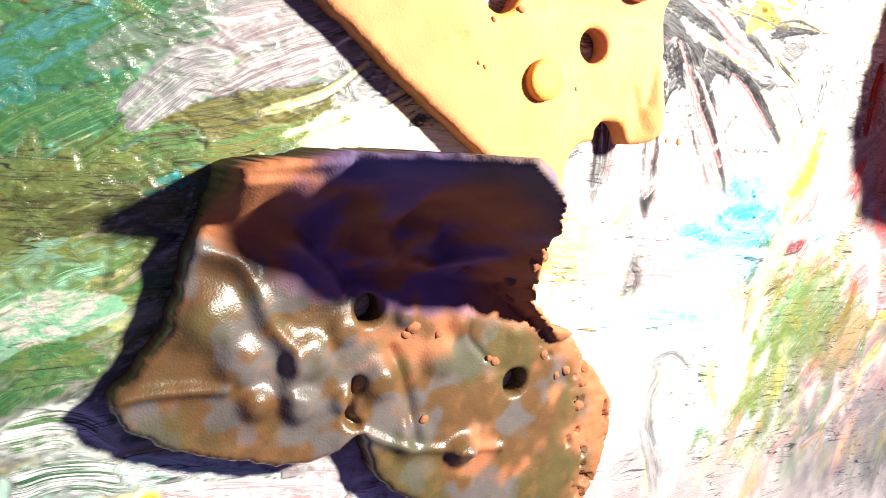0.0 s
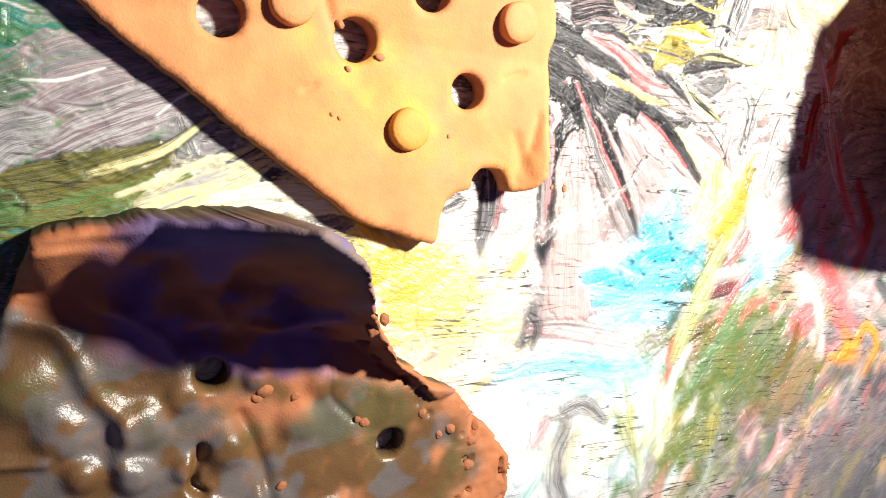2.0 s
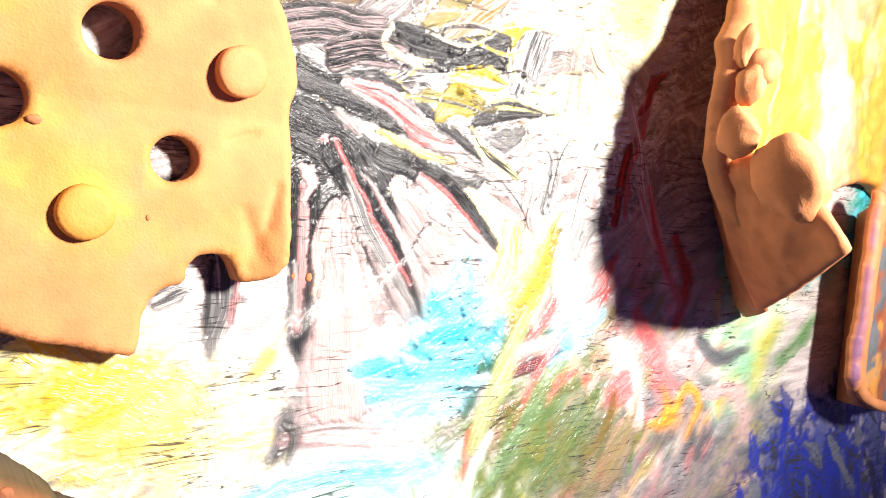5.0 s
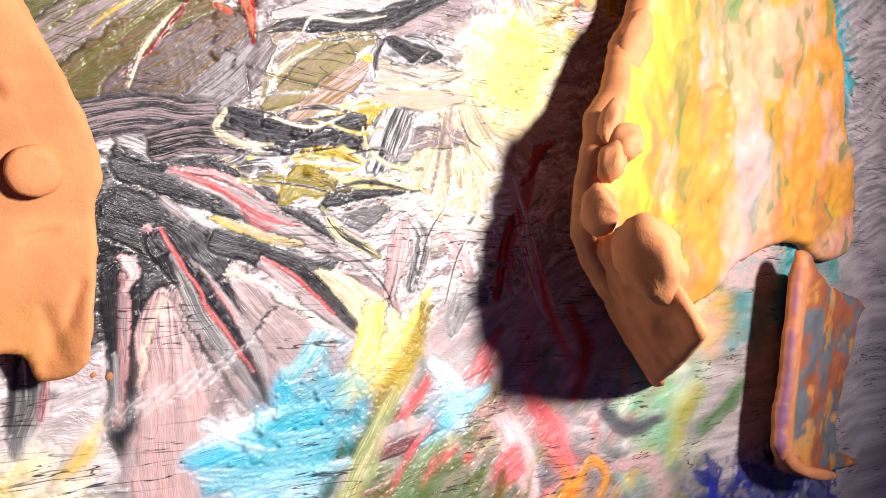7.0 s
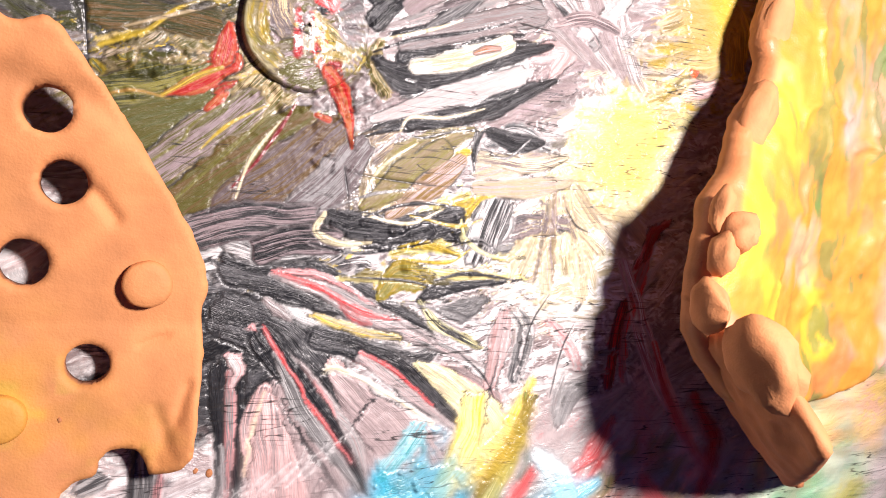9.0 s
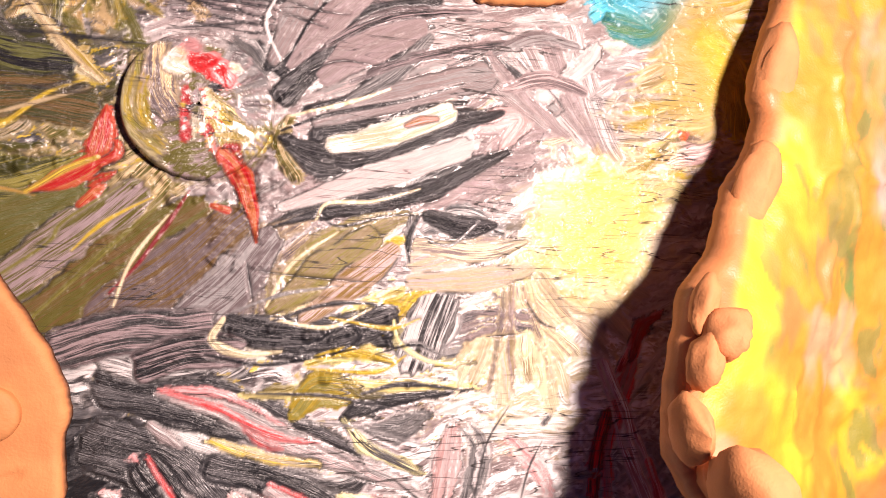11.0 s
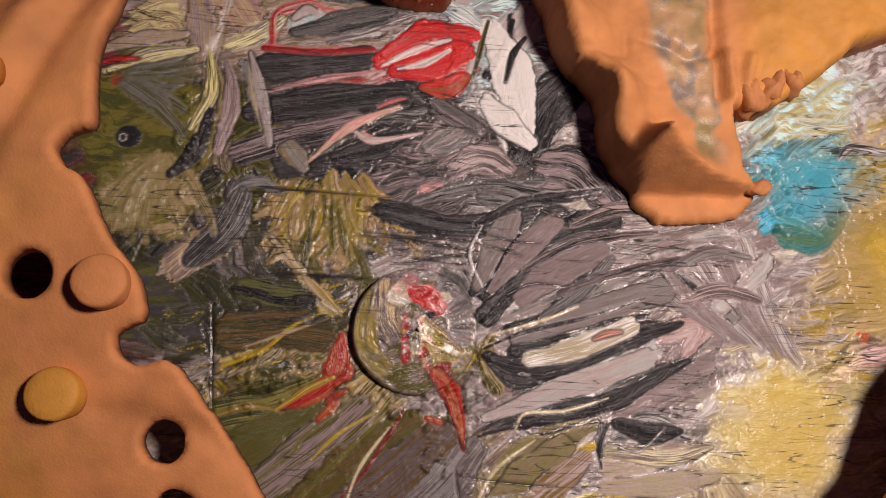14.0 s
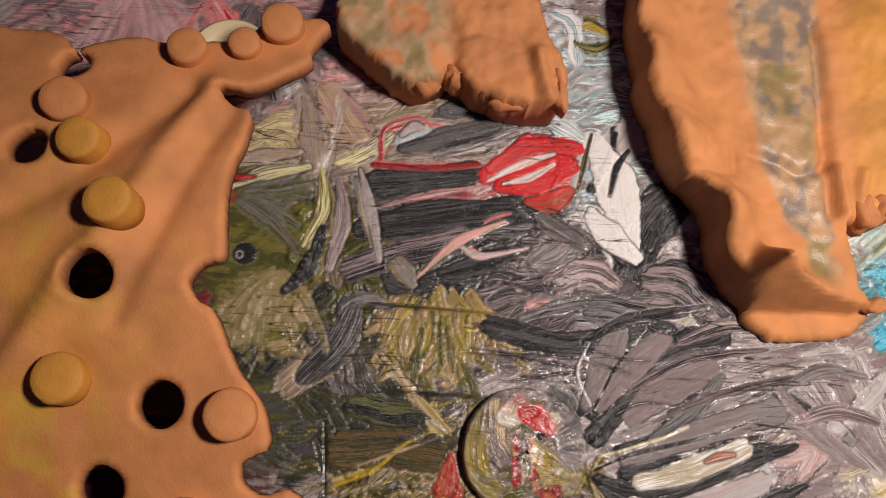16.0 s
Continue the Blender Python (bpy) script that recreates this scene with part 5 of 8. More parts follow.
# pale fingers over them
for points, width, a, b in (([(138.3, 90.3), (142.1, 97.7), (144.7, 104.3)], (1.0, 3.0, 2.2), "lilac", "grey"), ([(141.0, 90.0), (146.9, 97.6), (153.4, 104.0)], (0.8, 2.6, 1.8), "lilac", "mauve"), ([(146.7, 88.5), (152.7, 93.6), (162.3, 98.7)], (1.6, 3.2, 2.0), "lilac", "mauve"),
        ([(151.0, 84.9), (158.5, 90.6), (164.3, 97.4)], (1.0, 1.6, 0.8), "silver", "coal"), ([(145.5, 80.9), (159.6, 86.8), (174.4, 91.6)], (0.8, 2.4, 2.4), "lilac", "grey"), ([(140.6, 67.0), (154.2, 72.4), (170.9, 78.8)], (0.8, 2.2, 1.9), "white", "lilac"), ([(139.5, 50.7), (147.3, 56.5), (155.3, 62.9)], (0.8, 3.4, 2.2), "sand", "olive"),
        ([(144.8, 49.5), (152.8, 55.7), (159.1, 61.1)], (1.2, 2.8, 1.4), "ochre", "lilac"), ([(162.9, 62.1), (173.5, 61.0), (182.3, 63.5)], (1.2, 1.6, 0.4), "lilac", "cream"), ([(162.0, 55.8), (172.5, 56.4), (183.3, 58.9)], (1.2, 2.2, 1.0), "cream", "lilac")):
    crisp(points, width, a, b, 3.2, 0.25, 0.08)
crisp([(148.2, 77.5), (157.8, 80.1), (167.9, 84.7)], (1.5, 2.0, 1.8), "cream", "white", 1.5, 0.25, 0, 0.15)
crisp([(160.4, 81.8), (163.0, 82.9), (165.7, 83.4)], (0.4, 0.8, 0.4), "ochre", "rose")
for points, colour, half in (([(140.1, 79.2), (147.3, 82.4), (160.6, 86.2), (170.4, 89.9)], "black", 0.4), ([(141.1, 81.6), (151.0, 84.9), (157.6, 87.7)], "cream", 0.3), ([(140.1, 89.5), (144.0, 97.4), (150.4, 105.7)], "black", 0.3), ([(139.6, 90.4), (137.1, 96.4), (139.2, 101.9)], "white", 0.25), ([(146.1, 65.3), (148.0, 68.1), (155.2, 68.8), (163.2, 71.4)], "cream", 0.3),
        ([(146.5, 66.3), (149.8, 64.5), (156.2, 66.1), (163.3, 67.7)], "black", 0.3), ([(163.3, 67.2), (161.4, 63.0), (161.8, 58.9)], "black", 0.5), ([(138.8, 51.2), (142.7, 58.2), (149.8, 63.6)], "cream", 0.3), ([(139.6, 49.4), (148.5, 48.2), (155.6, 51.3)], "cream", 0.3), ([(159.3, 49.5), (160.3, 46.0), (165.0, 43.0), (170.7, 42.3)], "pale", 0.4), ([(160.3, 50.4), (163.0, 53.6), (166.3, 54.5)], "gold", 0.5),
        ([(132.6, 49.4), (131.1, 46.0), (135.5, 43.9), (141.5, 44.3)], "cream", 0.7), ([(147.3, 43.5), (152.2, 44.3), (159.5, 42.7)], "gold", 0.9), ([(101.4, 55.0), (107.7, 60.1), (109.5, 63.1), (117.0, 68.9)], "olive", 0.3), ([(105.5, 48.5), (114.4, 58.1), (123.9, 67.8)], "olive", 0.4), ([(94.5, 74.1), (101.4, 77.4), (106.0, 81.6), (111.3, 84.4)], "gold", 0.35),
        ([(98.2, 77.7), (104.5, 80.2), (112.2, 83.3)], "sand", 0.3), ([(101.9, 96.6), (106.6, 91.0), (109.8, 87.6), (112.9, 85.1)], "sand", 0.5), ([(93.7, 65.6), (99.9, 67.5), (105.6, 66.8)], "ochre", 0.3), ([(120.3, 57.8), (124.1, 63.9), (126.8, 68.8)], "wine", 0.4), ([(116.1, 52.7), (120.3, 57.8), (123.3, 63.0)], "wine", 0.3), ([(182.3, 53.3), (185.2, 49.7), (188.7, 48.3)], "black", 0.3), ([(176.4, 95.2), (180.5, 92.5), (183.6, 89.7)], "coal", 0.4), ([(180.5, 95.5), (184.6, 91.7), (188.7, 88.0)], "coal", 0.25)):
    crisp(points, (half * 0.5, half, half * 0.3), colour, colour)
for points, width in (([(104.9, 67.6), (110.3, 70.0), (115.8, 73.7)], (0.4, 1.8, 1.0)), ([(113.7, 74.0), (114.3, 77.6), (114.5, 80.7)], (1.8, 1.4, 0.3)), ([(111.4, 65.7), (113.7, 67.9), (114.9, 68.8)], (0.5, 0.9, 0.3)), ([(131.3, 74.7), (134.2, 70.8), (136.2, 66.0), (137.0, 61.1)], (1.2, 1.9, 1.1, 0.2)), ([(130.0, 66.7), (132.7, 65.9)], (0.4, 0.6))):
    crisp(points, width, "red", "rust", 2.0, 0.5)
crisp([(104.3, 67.2), (109.4, 70.8), (113.8, 73.0)], (0.3, 0.5, 0.3), "ochre", "gold")
# washes beside the glazed clay and the burst
for points, width, a, b, dry in (([(21.9, 13.9), (29.5, 19.5), (40.8, 23.5)], (5.0, 6.0, 3.0), "grey", "lilac", 0.25), ([(27.5, 9.1), (36.3, 13.9), (45.0, 17.4)], (4.0, 5.5, 3.0), "mauve", "silver", 0.25), ([(20.6, -0.1), (32.0, 2.9), (44.4, 8.8)], (4.0, 5.0, 2.0), "olive", "moss", 0.2), ([(23.4, -3.1), (35.1, -1.0), (47.9, 3.9)], (3.0, 4.0, 2.0), "olive", "fern", 0.25),
        ([(41.4, 0.1), (52.3, 5.0), (64.1, 11.4)], (2.0, 4.0, 2.0), "pale", "silver", 0.3), ([(52.4, 0.6), (64.5, 2.1), (77.0, 0.7)], (2.0, 3.0, 1.6), "white", "pale", 0.25), ([(33.4, 4.7), (43.6, 8.8), (51.0, 14.6)], (0.6, 0.9, 0.4), "pale", "olive", 0.2), ([(37.3, 1.6), (44.5, 4.6), (51.3, 8.5)], (0.4, 0.7, 0.3), "cream", "pale", 0.1),
        ([(197.4, 42.5), (206.4, 22.3), (219.9, -1.2)], (1.2, 2.6, 1.6), "rose", "white", 0.35), ([(207.1, 25.0), (213.8, 8.8), (225.5, -7.3)], (0.8, 1.8, 1.0), "red", "rose", 0.3), ([(131.3, -5.2), (145.6, -11.7), (162.6, -10.3)], (1.4, 3.0, 1.6), "white", "sky", 0.5), ([(130.8, -14.5), (143.3, -17.0), (160.2, -16.6)], (1.2, 2.4, 1.2), "white", "cyan", 0.5),
        ([(128.1, -10.1), (137.5, -6.7), (154.6, -3.4)], (0.5, 1.4, 0.6), "white", "sky", 0.3), ([(157.1, -31.5), (163.4, -18.1), (172.7, 0.5)], (1.6, 3.0, 1.0), "fern", "pale", 0.3), ([(163.8, -38.8), (172.2, -26.6), (181.3, -15.0)], (1.4, 3.0, 1.2), "olive", "mint", 0.3), ([(175.7, -43.6), (186.9, -32.6), (195.3, -23.0)], (1.6, 3.0, 1.4), "green", "olive", 0.35), ([(168.4, -28.5), (174.6, -16.9), (182.3, -8.7)], (0.4, 1.0, 0.3), "red", "rose", 0.1),
        ([(194.1, -44.6), (205.0, -35.4), (209.7, -23.3)], (1.2, 2.4, 1.0), "fern", "rose", 0.35), ([(218.2, -35.9), (222.0, -30.6), (218.8, -24.3)], (0.8, 1.6, 0.6), "yellow", "red", 0.1), ([(115.8, -21.6), (126.6, -21.7), (141.3, -24.4)], (0.3, 0.5, 0.2), "coal", "grey", 0.1), ([(117.1, -26.7), (117.9, -21.9), (115.7, -19.6)], (0.6, 1.0, 0.4), "black", "grey", 0.1)):
    crisp(points, width, a, b, 2.6, 0.4, dry)
for points, width, a, b, dry in (([(-1.2, 2.5), (4.7, 8.4), (10.8, 13.1)], (5.0, 6.5, 4.0), "green", "teal", 0.2), ([(-1.1, -6.3), (6.9, -0.4), (16.9, 4.5)], (5.0, 6.0, 3.0), "green", "fern", 0.2), ([(7.0, -8.2), (15.6, -2.8), (23.4, -0.6)], (3.0, 5.0, 2.5), "fern", "moss", 0.2), ([(-1.0, -15.4), (6.3, -10.6), (15.0, -6.9)], (4.0, 5.0, 2.5), "green", "moss", 0.2), ([(-1.0, -23.2), (5.8, -19.3), (14.5, -16.8)], (4.0, 4.5, 2.0), "fern", "mint", 0.25), ([(-0.9, -29.4), (5.2, -26.5), (13.2, -25.2)], (3.5, 4.0, 2.0), "mint", "white", 0.25), ([(-0.2, -37.5), (5.3, -33.9), (11.1, -33.5)], (3.5, 4.5, 2.0), "green", "fern", 0.25), ([(0.5, -44.1), (7.6, -43.3), (12.9, -46.6)], (3.0, 4.5, 2.5), "white", "fern", 0.25),
        ([(2.0, -51.0), (8.5, -50.3), (15.4, -52.3)], (3.0, 4.0, 2.5), "green", "white", 0.25), ([(16.1, -50.6), (26.3, -54.0), (38.4, -56.9)], (2.5, 4.0, 2.5), "white", "mint", 0.2), ([(22.0, -55.2), (32.7, -57.5), (50.8, -60.0)], (2.0, 3.0, 2.0), "white", "rose", 0.2), ([(10.2, 9.9), (18.1, 14.2), (26.0, 17.0)], (2.0, 3.6, 2.0), "grey", "green", 0.35), ([(15.5, 2.8), (22.2, 9.2), (27.9, 11.6)], (3.0, 4.0, 2.0), "grey", "silver", 0.3)):
    crisp(points, width, a, b, 2.6, 0.4, dry)
for k in range(16):
    x, y = 6 + 4.6 * k, 22 - 9 * math.sin(k * 1.7)
    crisp([(x, y), (x + 5, y + 2 + 2 * math.sin(k)), (x + 11, y + 3)], (0.1, 0.22, 0.1), ("white", "black", "silver", "pale")[k % 4], "white" if k % 2 == 0 else "grey")
# thick marks in the upper burst
for points, half, colour in (([(130.1, 43.8), (140.0, 42.3), (153.9, 45.0)], 0.4, "black"), ([(139.6, 48.9), (148.7, 51.9), (159.8, 51.8)], 0.5, "coal"), ([(144.4, 44.8), (151.3, 48.2), (153.8, 46.7), (149.2, 43.5)], 0.4, "black"), ([(154.3, 37.6), (161.8, 39.1), (172.6, 37.8)], 0.5, "coal"), ([(148.8, 49.7), (158.7, 48.2), (163.8, 49.8)], 0.3, "gold"), ([(145.7, 41.6), (156.6, 41.1), (161.6, 43.8)], 0.4, "gold"), ([(134.0, 50.5), (141.6, 53.4), (149.7, 54.8)], 0.35, "grey"), ([(163.0, 63.8), (168.4, 62.1), (173.6, 66.4)], 0.3, "grey"),
        ([(156.5, 44.0), (162.8, 45.6), (166.8, 44.1)], 0.3, "black"), ([(137.9, 37.8), (149.5, 37.3), (162.1, 34.4)], 0.35, "coal"), ([(145.0, 33.7), (155.9, 31.8), (166.4, 28.6)], 0.3, "grey"), ([(116.8, 50.8), (119.3, 58.2), (124.0, 64.9)], 0.3, "cream"), ([(110.8, 59.0), (115.3, 63.6), (121.9, 67.7)], 0.3, "gold"), ([(203.1, 78.2), (209.6, 81.2), (216.4, 83.6)], 0.4, "coal"), ([(173.9, 18.9), (176.0, 28.8), (179.9, 35.1)], 0.25, "coal"), ([(181.3, 13.8), (183.6, 23.9), (186.2, 29.0)], 0.25, "coal"), ([(160.2, 23.7), (165.7, 19.0), (168.7, 14.1)], 0.3, "black")):
    crisp(points, (half * 0.4, half, half * 0.3), colour, colour, 2.6, 0.9)
# round the red patch
for points, width, a, b in (([(96.5, 130.3), (107.4, 132.4), (116.2, 134.5)], 2.4, "black", "coal"), ([(95.1, 121.0), (107.9, 123.7), (123.2, 126.6)], (2.0, 4.0, 2.4), "black", "coal"), ([(93.7, 113.0), (104.0, 117.1), (114.7, 120.2)], 2.6, "black", "mauve"), ([(110.8, 113.2), (119.2, 116.0), (125.7, 119.3)], (1.0, 2.2, 0.8), "black", "coal"), ([(77.0, 94.9), (82.3, 101.5), (89.9, 108.4)], (3.5, 4.0, 2.0), "black", "moss"),
        ([(87.4, 92.5), (92.9, 99.0), (95.4, 105.6)], (2.0, 3.4, 1.5), "coal", "grey"), ([(101.5, 137.9), (111.4, 141.1), (120.3, 144.4)], (1.0, 2.6, 2.0), "grey", "black"), ([(119.1, 131.0), (127.4, 134.6), (134.8, 135.6)], (1.6, 4.2, 4.2), "red", "rose"), ([(117.0, 129.6), (124.1, 134.0), (131.3, 138.0)], (0.3, 1.1, 0.4), "white", "rose"), ([(97.0, 125.1), (107.6, 128.9), (119.7, 131.6)], (0.2, 0.8, 0.3), "lilac", "rose"),
        ([(137.8, 140.3), (136.5, 136.0), (135.4, 131.1)], (0.8, 1.0, 0.4), "white", "silver"), ([(97.9, 134.0), (98.0, 141.8), (103.8, 144.8), (107.3, 143.5)], (0.6, 0.5, 0.5, 0.2), "red", "rose"), ([(96.2, 134.1), (107.3, 134.2), (117.3, 135.8)], (0.6, 0.6, 0.6), "red", "wine"), ([(101.3, 140.9), (103.9, 142.9), (106.2, 141.9)], (0.6, 1.2, 0.5), "white", "lilac"),
        ([(106.0, 111.7), (113.6, 119.5), (122.7, 124.5)], (0.2, 1.0, 0.3), "cream", "rose"), ([(114.8, 118.5), (118.1, 117.1), (127.3, 119.4)], (0.3, 0.7, 0.2), "white", "pink"), ([(118.7, 123.9), (121.0, 125.3), (123.8, 126.1)], (0.2, 0.4, 0.2), "red", "rose"), ([(87.2, 130.7), (90.4, 119.5), (86.7, 109.3)], (0.8, 1.5, 0.5), "sand", "olive"), ([(93.9, 133.1), (95.0, 125.5), (97.5, 118.3)], (0.2, 0.7, 0.4), "cream", "mauve"),
        ([(102.1, 114.8), (104.4, 112.7), (106.1, 110.6)], (1.8, 2.2, 0.8), "sand", "grey"), ([(144.5, 144.6), (142.7, 137.7), (139.9, 131.4)], (0.5, 0.7, 0.2), "black", "black"), ([(77.4, 91.8), (81.5, 104.6), (86.8, 123.8), (89.5, 147.8)], (0.1, 0.14, 0.14, 0.1), "silver", "sand")):
    crisp(points, width, a, b, 2.6, 0.3)
for points, width, a, b in (([(141.0, 137.5), (144.5, 133.0), (146.7, 126.1)], (2.0, 3.6, 1.6), "white", "silver"), ([(136.6, 127.6), (142.2, 123.4), (147.8, 120.4)], (0.8, 1.6, 0.8), "white", "lilac"), ([(126.1, 105.5), (136.8, 109.5), (149.9, 109.3)], (0.6, 1.5, 0.8), "black", "grey"), ([(138.0, 102.0), (147.7, 106.9), (162.1, 110.1)], (0.5, 1.4, 0.8), "black", "coal"),
        ([(145.5, 93.0), (157.4, 100.0), (172.8, 103.2)], (0.4, 1.3, 0.8), "black", "mauve"), ([(150.8, 88.1), (163.7, 94.1), (180.3, 98.3)], (0.4, 1.2, 0.6), "coal", "mauve"), ([(156.4, 103.2), (165.3, 107.0), (174.1, 106.5)], (0.6, 1.5, 0.6), "coal", "lilac"), ([(175.7, 95.8), (183.7, 99.5), (191.4, 98.9)], (0.6, 1.5, 0.6), "mauve", "grey"), ([(177.5, 89.7), (185.3, 92.2), (192.8, 90.6)], (0.8, 2.0, 0.8), "mauve", "lilac")):
    crisp(points, width, a, b, 2.8, 0.5, 0.3)
# cracks and seams in the dried ground
for points in ([(101.1, 90.9), (110.4, 91.0), (120.3, 90.8)], [(117.1, 99.5), (126.5, 99.0), (136.0, 99.0)], [(91.7, 85.2), (92.9, 74.0), (93.9, 62.7)], [(93.9, 62.7), (97.6, 62.2)], [(138.3, 100.8), (144.9, 99.4), (150.6, 99.3)], [(139.3, 98.5), (146.9, 96.6)], [(150.4, 105.7), (154.3, 104.6), (157.3, 105.8)], [(144.3, 89.3), (148.9, 91.5), (154.7, 91.4)], [(118.5, 132.1), (132.1, 126.1), (146.1, 117.4)], [(115.8, 98.9), (126.3, 98.6), (137.0, 97.1)], [(94.3, 106.6), (106.9, 106.6), (121.8, 106.3)], [(122.3, 93.6), (137.0, 96.6)],
        [(135.7, 58.0), (136.8, 52.0)], [(137.5, 56.8), (146.4, 56.0), (153.7, 55.7)], [(175.4, 46.9), (181.2, 47.4)], [(170.8, 100.8), (175.4, 101.7)], [(167.3, 92.6), (174.4, 96.1)]):
    scratch(points, "black", 0.22, 0.95, -0.25)
# paint lies smoother towards the far right
calm = (0.75 * smooth(185, 230, GX - 0.3 * GY))[..., None]
mean_paint = 0.5 * (PA + PB)
PA += (mean_paint - PA) * calm
PB += (mean_paint - PB) * calm
# pools of strong colour
for x, y, rx, ry, p, q, turn, op in ((290, 27, 18, 11, "pink", "silver", 0, 0.85), (276, 8, 8, 9, "yellow", "rose", 20, 0.6), (4, -12, 18, 9, "olive", "moss", 15, 0.6), (4, 16, 22, 12, "green", "moss", 20, 0.55), (8, -28, 18, 8, "fern", "olive", 20, 0.5), (90, -13, 14, 7, "gold", "yellow", -15, 0.75), (97, -21, 8, 4, "yellow", "pale", -10, 0.6), (152, -7, 13, 9, "cyan", "teal", 35, 0.75), (146, -19, 11, 4, "cyan", "sky", 5, 0.6), (140, -33, 13, 3.5, "mint", "cyan", -5, 0.6), (171, 4, 4, 10, "gold", "yellow", -25, 0.6),
        (185, -8, 7, 5, "cyan", "sky", 25, 0.6), (180, -32, 16, 13, "green", "olive", 30, 0.7), (198, -40, 14, 10, "olive", "moss", 20, 0.65), (226, -62, 26, 14, "mauve", "slate", 20, 0.6), (216, -18, 4, 10, "red", "rose", 25, 0.65), (224, -33, 5, 4, "yellow", "red", 0, 0.6), (206, 2, 2.5, 13, "rose", "red", 8, 0.5), (197, 66, 11, 11, "yellow", "gold", 0, 0.7), (206, 78, 7, 5, "yellow", "pale", 20, 0.5), (217, 100, 8, 12, "gold", "ochre", 0, 0.5)):
    blot(x, y, rx, ry, p, q, turn, 0.8, 2.5, op, 0.0)
# in each streak one paint is darker than the other
split = (1 - calm / 0.75) * smooth(2, 24, GY)[..., None] * smooth(80, 95, GX)[..., None]
PA *= 1 - 0.42 * split
PB[:] = np.minimum(PB * (1 + 0.26 * split), 0.84)
# drops of thick wet paint round the disc and in the olive field
pick = np.random.default_rng(90)
for cx, cy, rx, ry, count in ((128, 70, 13, 4, 46), (139, 76, 4, 8, 34), (101, 73, 6, 5, 30), (86, 115, 4, 8, 18), (200, 112, 10, 8, 40), (150, 45, 14, 5, 40), (148, -8, 12, 9, 26)):
    for _ in range(count):
        r = 0.35 + 0.5 * pick.random()
        mound(cx + rx * pick.normal() * 0.55, cy + ry * pick.normal() * 0.55, r, r * (0.6 + 0.8 * pick.random()), 0.3 + 0.35 * pick.random(), 5)
# the wet colours by the blue corner run into one another
wet = 0.8 * smooth(78, 100, GX) * smooth(12, -6, GY - 0.12 * (GX - 120))
pool = np.exp(-(((GX - 197) / 15) ** 2 + ((GY - 64) / 14) ** 2) ** 2) + np.exp(-(((GX - 205) / 9) ** 2 + ((GY - 113) / 9) ** 2) ** 2) + 0.8 * np.exp(-(((GX - 217) / 9) ** 2 + ((GY - 98) / 14) ** 2) ** 2)
for canvas in (PA, PB):
    for k in range(3):
        canvas[..., k] += (box_blur(canvas[..., k], 4) - canvas[..., k]) * wet
        canvas[..., k] += (box_blur(box_blur(canvas[..., k], 9), 6) - canvas[..., k]) * np.clip(0.9 * pool, 0, 0.9)
melt = np.clip(0.75 * wet + pool, 0, 0.9)[..., None]
mean_paint = 0.5 * (PA + PB)
PA += (mean_paint - PA) * melt
PB += (mean_paint - PB) * melt



# the olive and grey field beside the pierced sheet, the red patch and the white behind it
blot(76, 116, 12, 15, "olive", "moss", 0, 0.8, 2.0)
blot(79, 104, 8, 8, "olive", "sand", 20, 0.8, 1.5)
fan(80, 114, 4, 17, -125, -60, 12, 0.8, "olive", "sand", 0.2, 81)
fan(70, 126, 3, 16, -40, 30, 9, 1.0, "moss", "grey", 0.25, 82)
for points, width, a, b in (([(68, 127), (76, 131), (84, 133)], (0.6, 1.4, 0.8), "pale", "grey"), ([(66, 131), (74, 134), (82, 136)], (0.8, 1.6, 0.8), "lilac", "sand"), ([(66, 128.5), (70, 129.4), (74, 130)], (0.4, 0.8, 0.3), "red", "wine"), ([(86.5, 133), (87.5, 124), (84.5, 117)], (0.4, 1.5, 0.5), "pale", "olive"),
        ([(90, 131), (91.5, 122), (90, 113)], (0.5, 1.8, 0.9), "lilac", "mauve"), ([(94, 133), (97, 124), (99, 115)], (0.4, 1.2, 0.5), "silver", "lilac"), ([(87, 118), (86.5, 114), (86, 111)], (0.6, 0.9, 0.4), "rust", "pale"), ([(82, 108), (86, 113), (88, 121)], (1.0, 1.8, 0.8), "black", "coal"),
        ([(118.5, 133.5), (127, 138.5), (137, 140.5)], (1.8, 3.6, 1.4), "red", "red"), ([(121, 131.5), (128, 133.5), (135, 137)], (1.2, 3.4, 2.2), "red", "red"), ([(127, 129), (131.5, 129), (135, 131.5)], (0.8, 2.4, 1.4), "red", "rust"), ([(119, 132.5), (125, 136), (132, 139)], (0.3, 0.9, 0.4), "white", "rose"), ([(122, 132), (127, 133.6), (132, 136.8)], (0.2, 0.8, 0.3), "white", "lilac"),
        ([(140, 142), (144.5, 133), (146.5, 122)], (2.6, 4.4, 2.8), "white", "white"), ([(139.5, 127), (143, 123), (148, 119)], (1.6, 3.0, 1.6), "white", "white"), ([(139.5, 144), (138, 138), (136.5, 131)], (0.4, 0.6, 0.3), "black", "olive"), ([(147, 141), (144.5, 137), (143, 131)], (0.4, 0.8, 0.2), "black", "black")):
    crisp(points, width, a, b, 2.4, 0.4)
# a round black eye with a pale loop in the olive field
blot(73.9, 114.7, 2.3, 2.2, "black", "coal", 0, 0.15, 0.2, thick=0.15)
brush([(73.0 + 0.7 * math.cos(k), 114.4 + 0.7 * math.sin(k)) for k in (0.6, 1.8, 3.0, 4.2, 5.4, 6.6)], 0.12, "silver", "silver", 0, 0.1, 0.1)
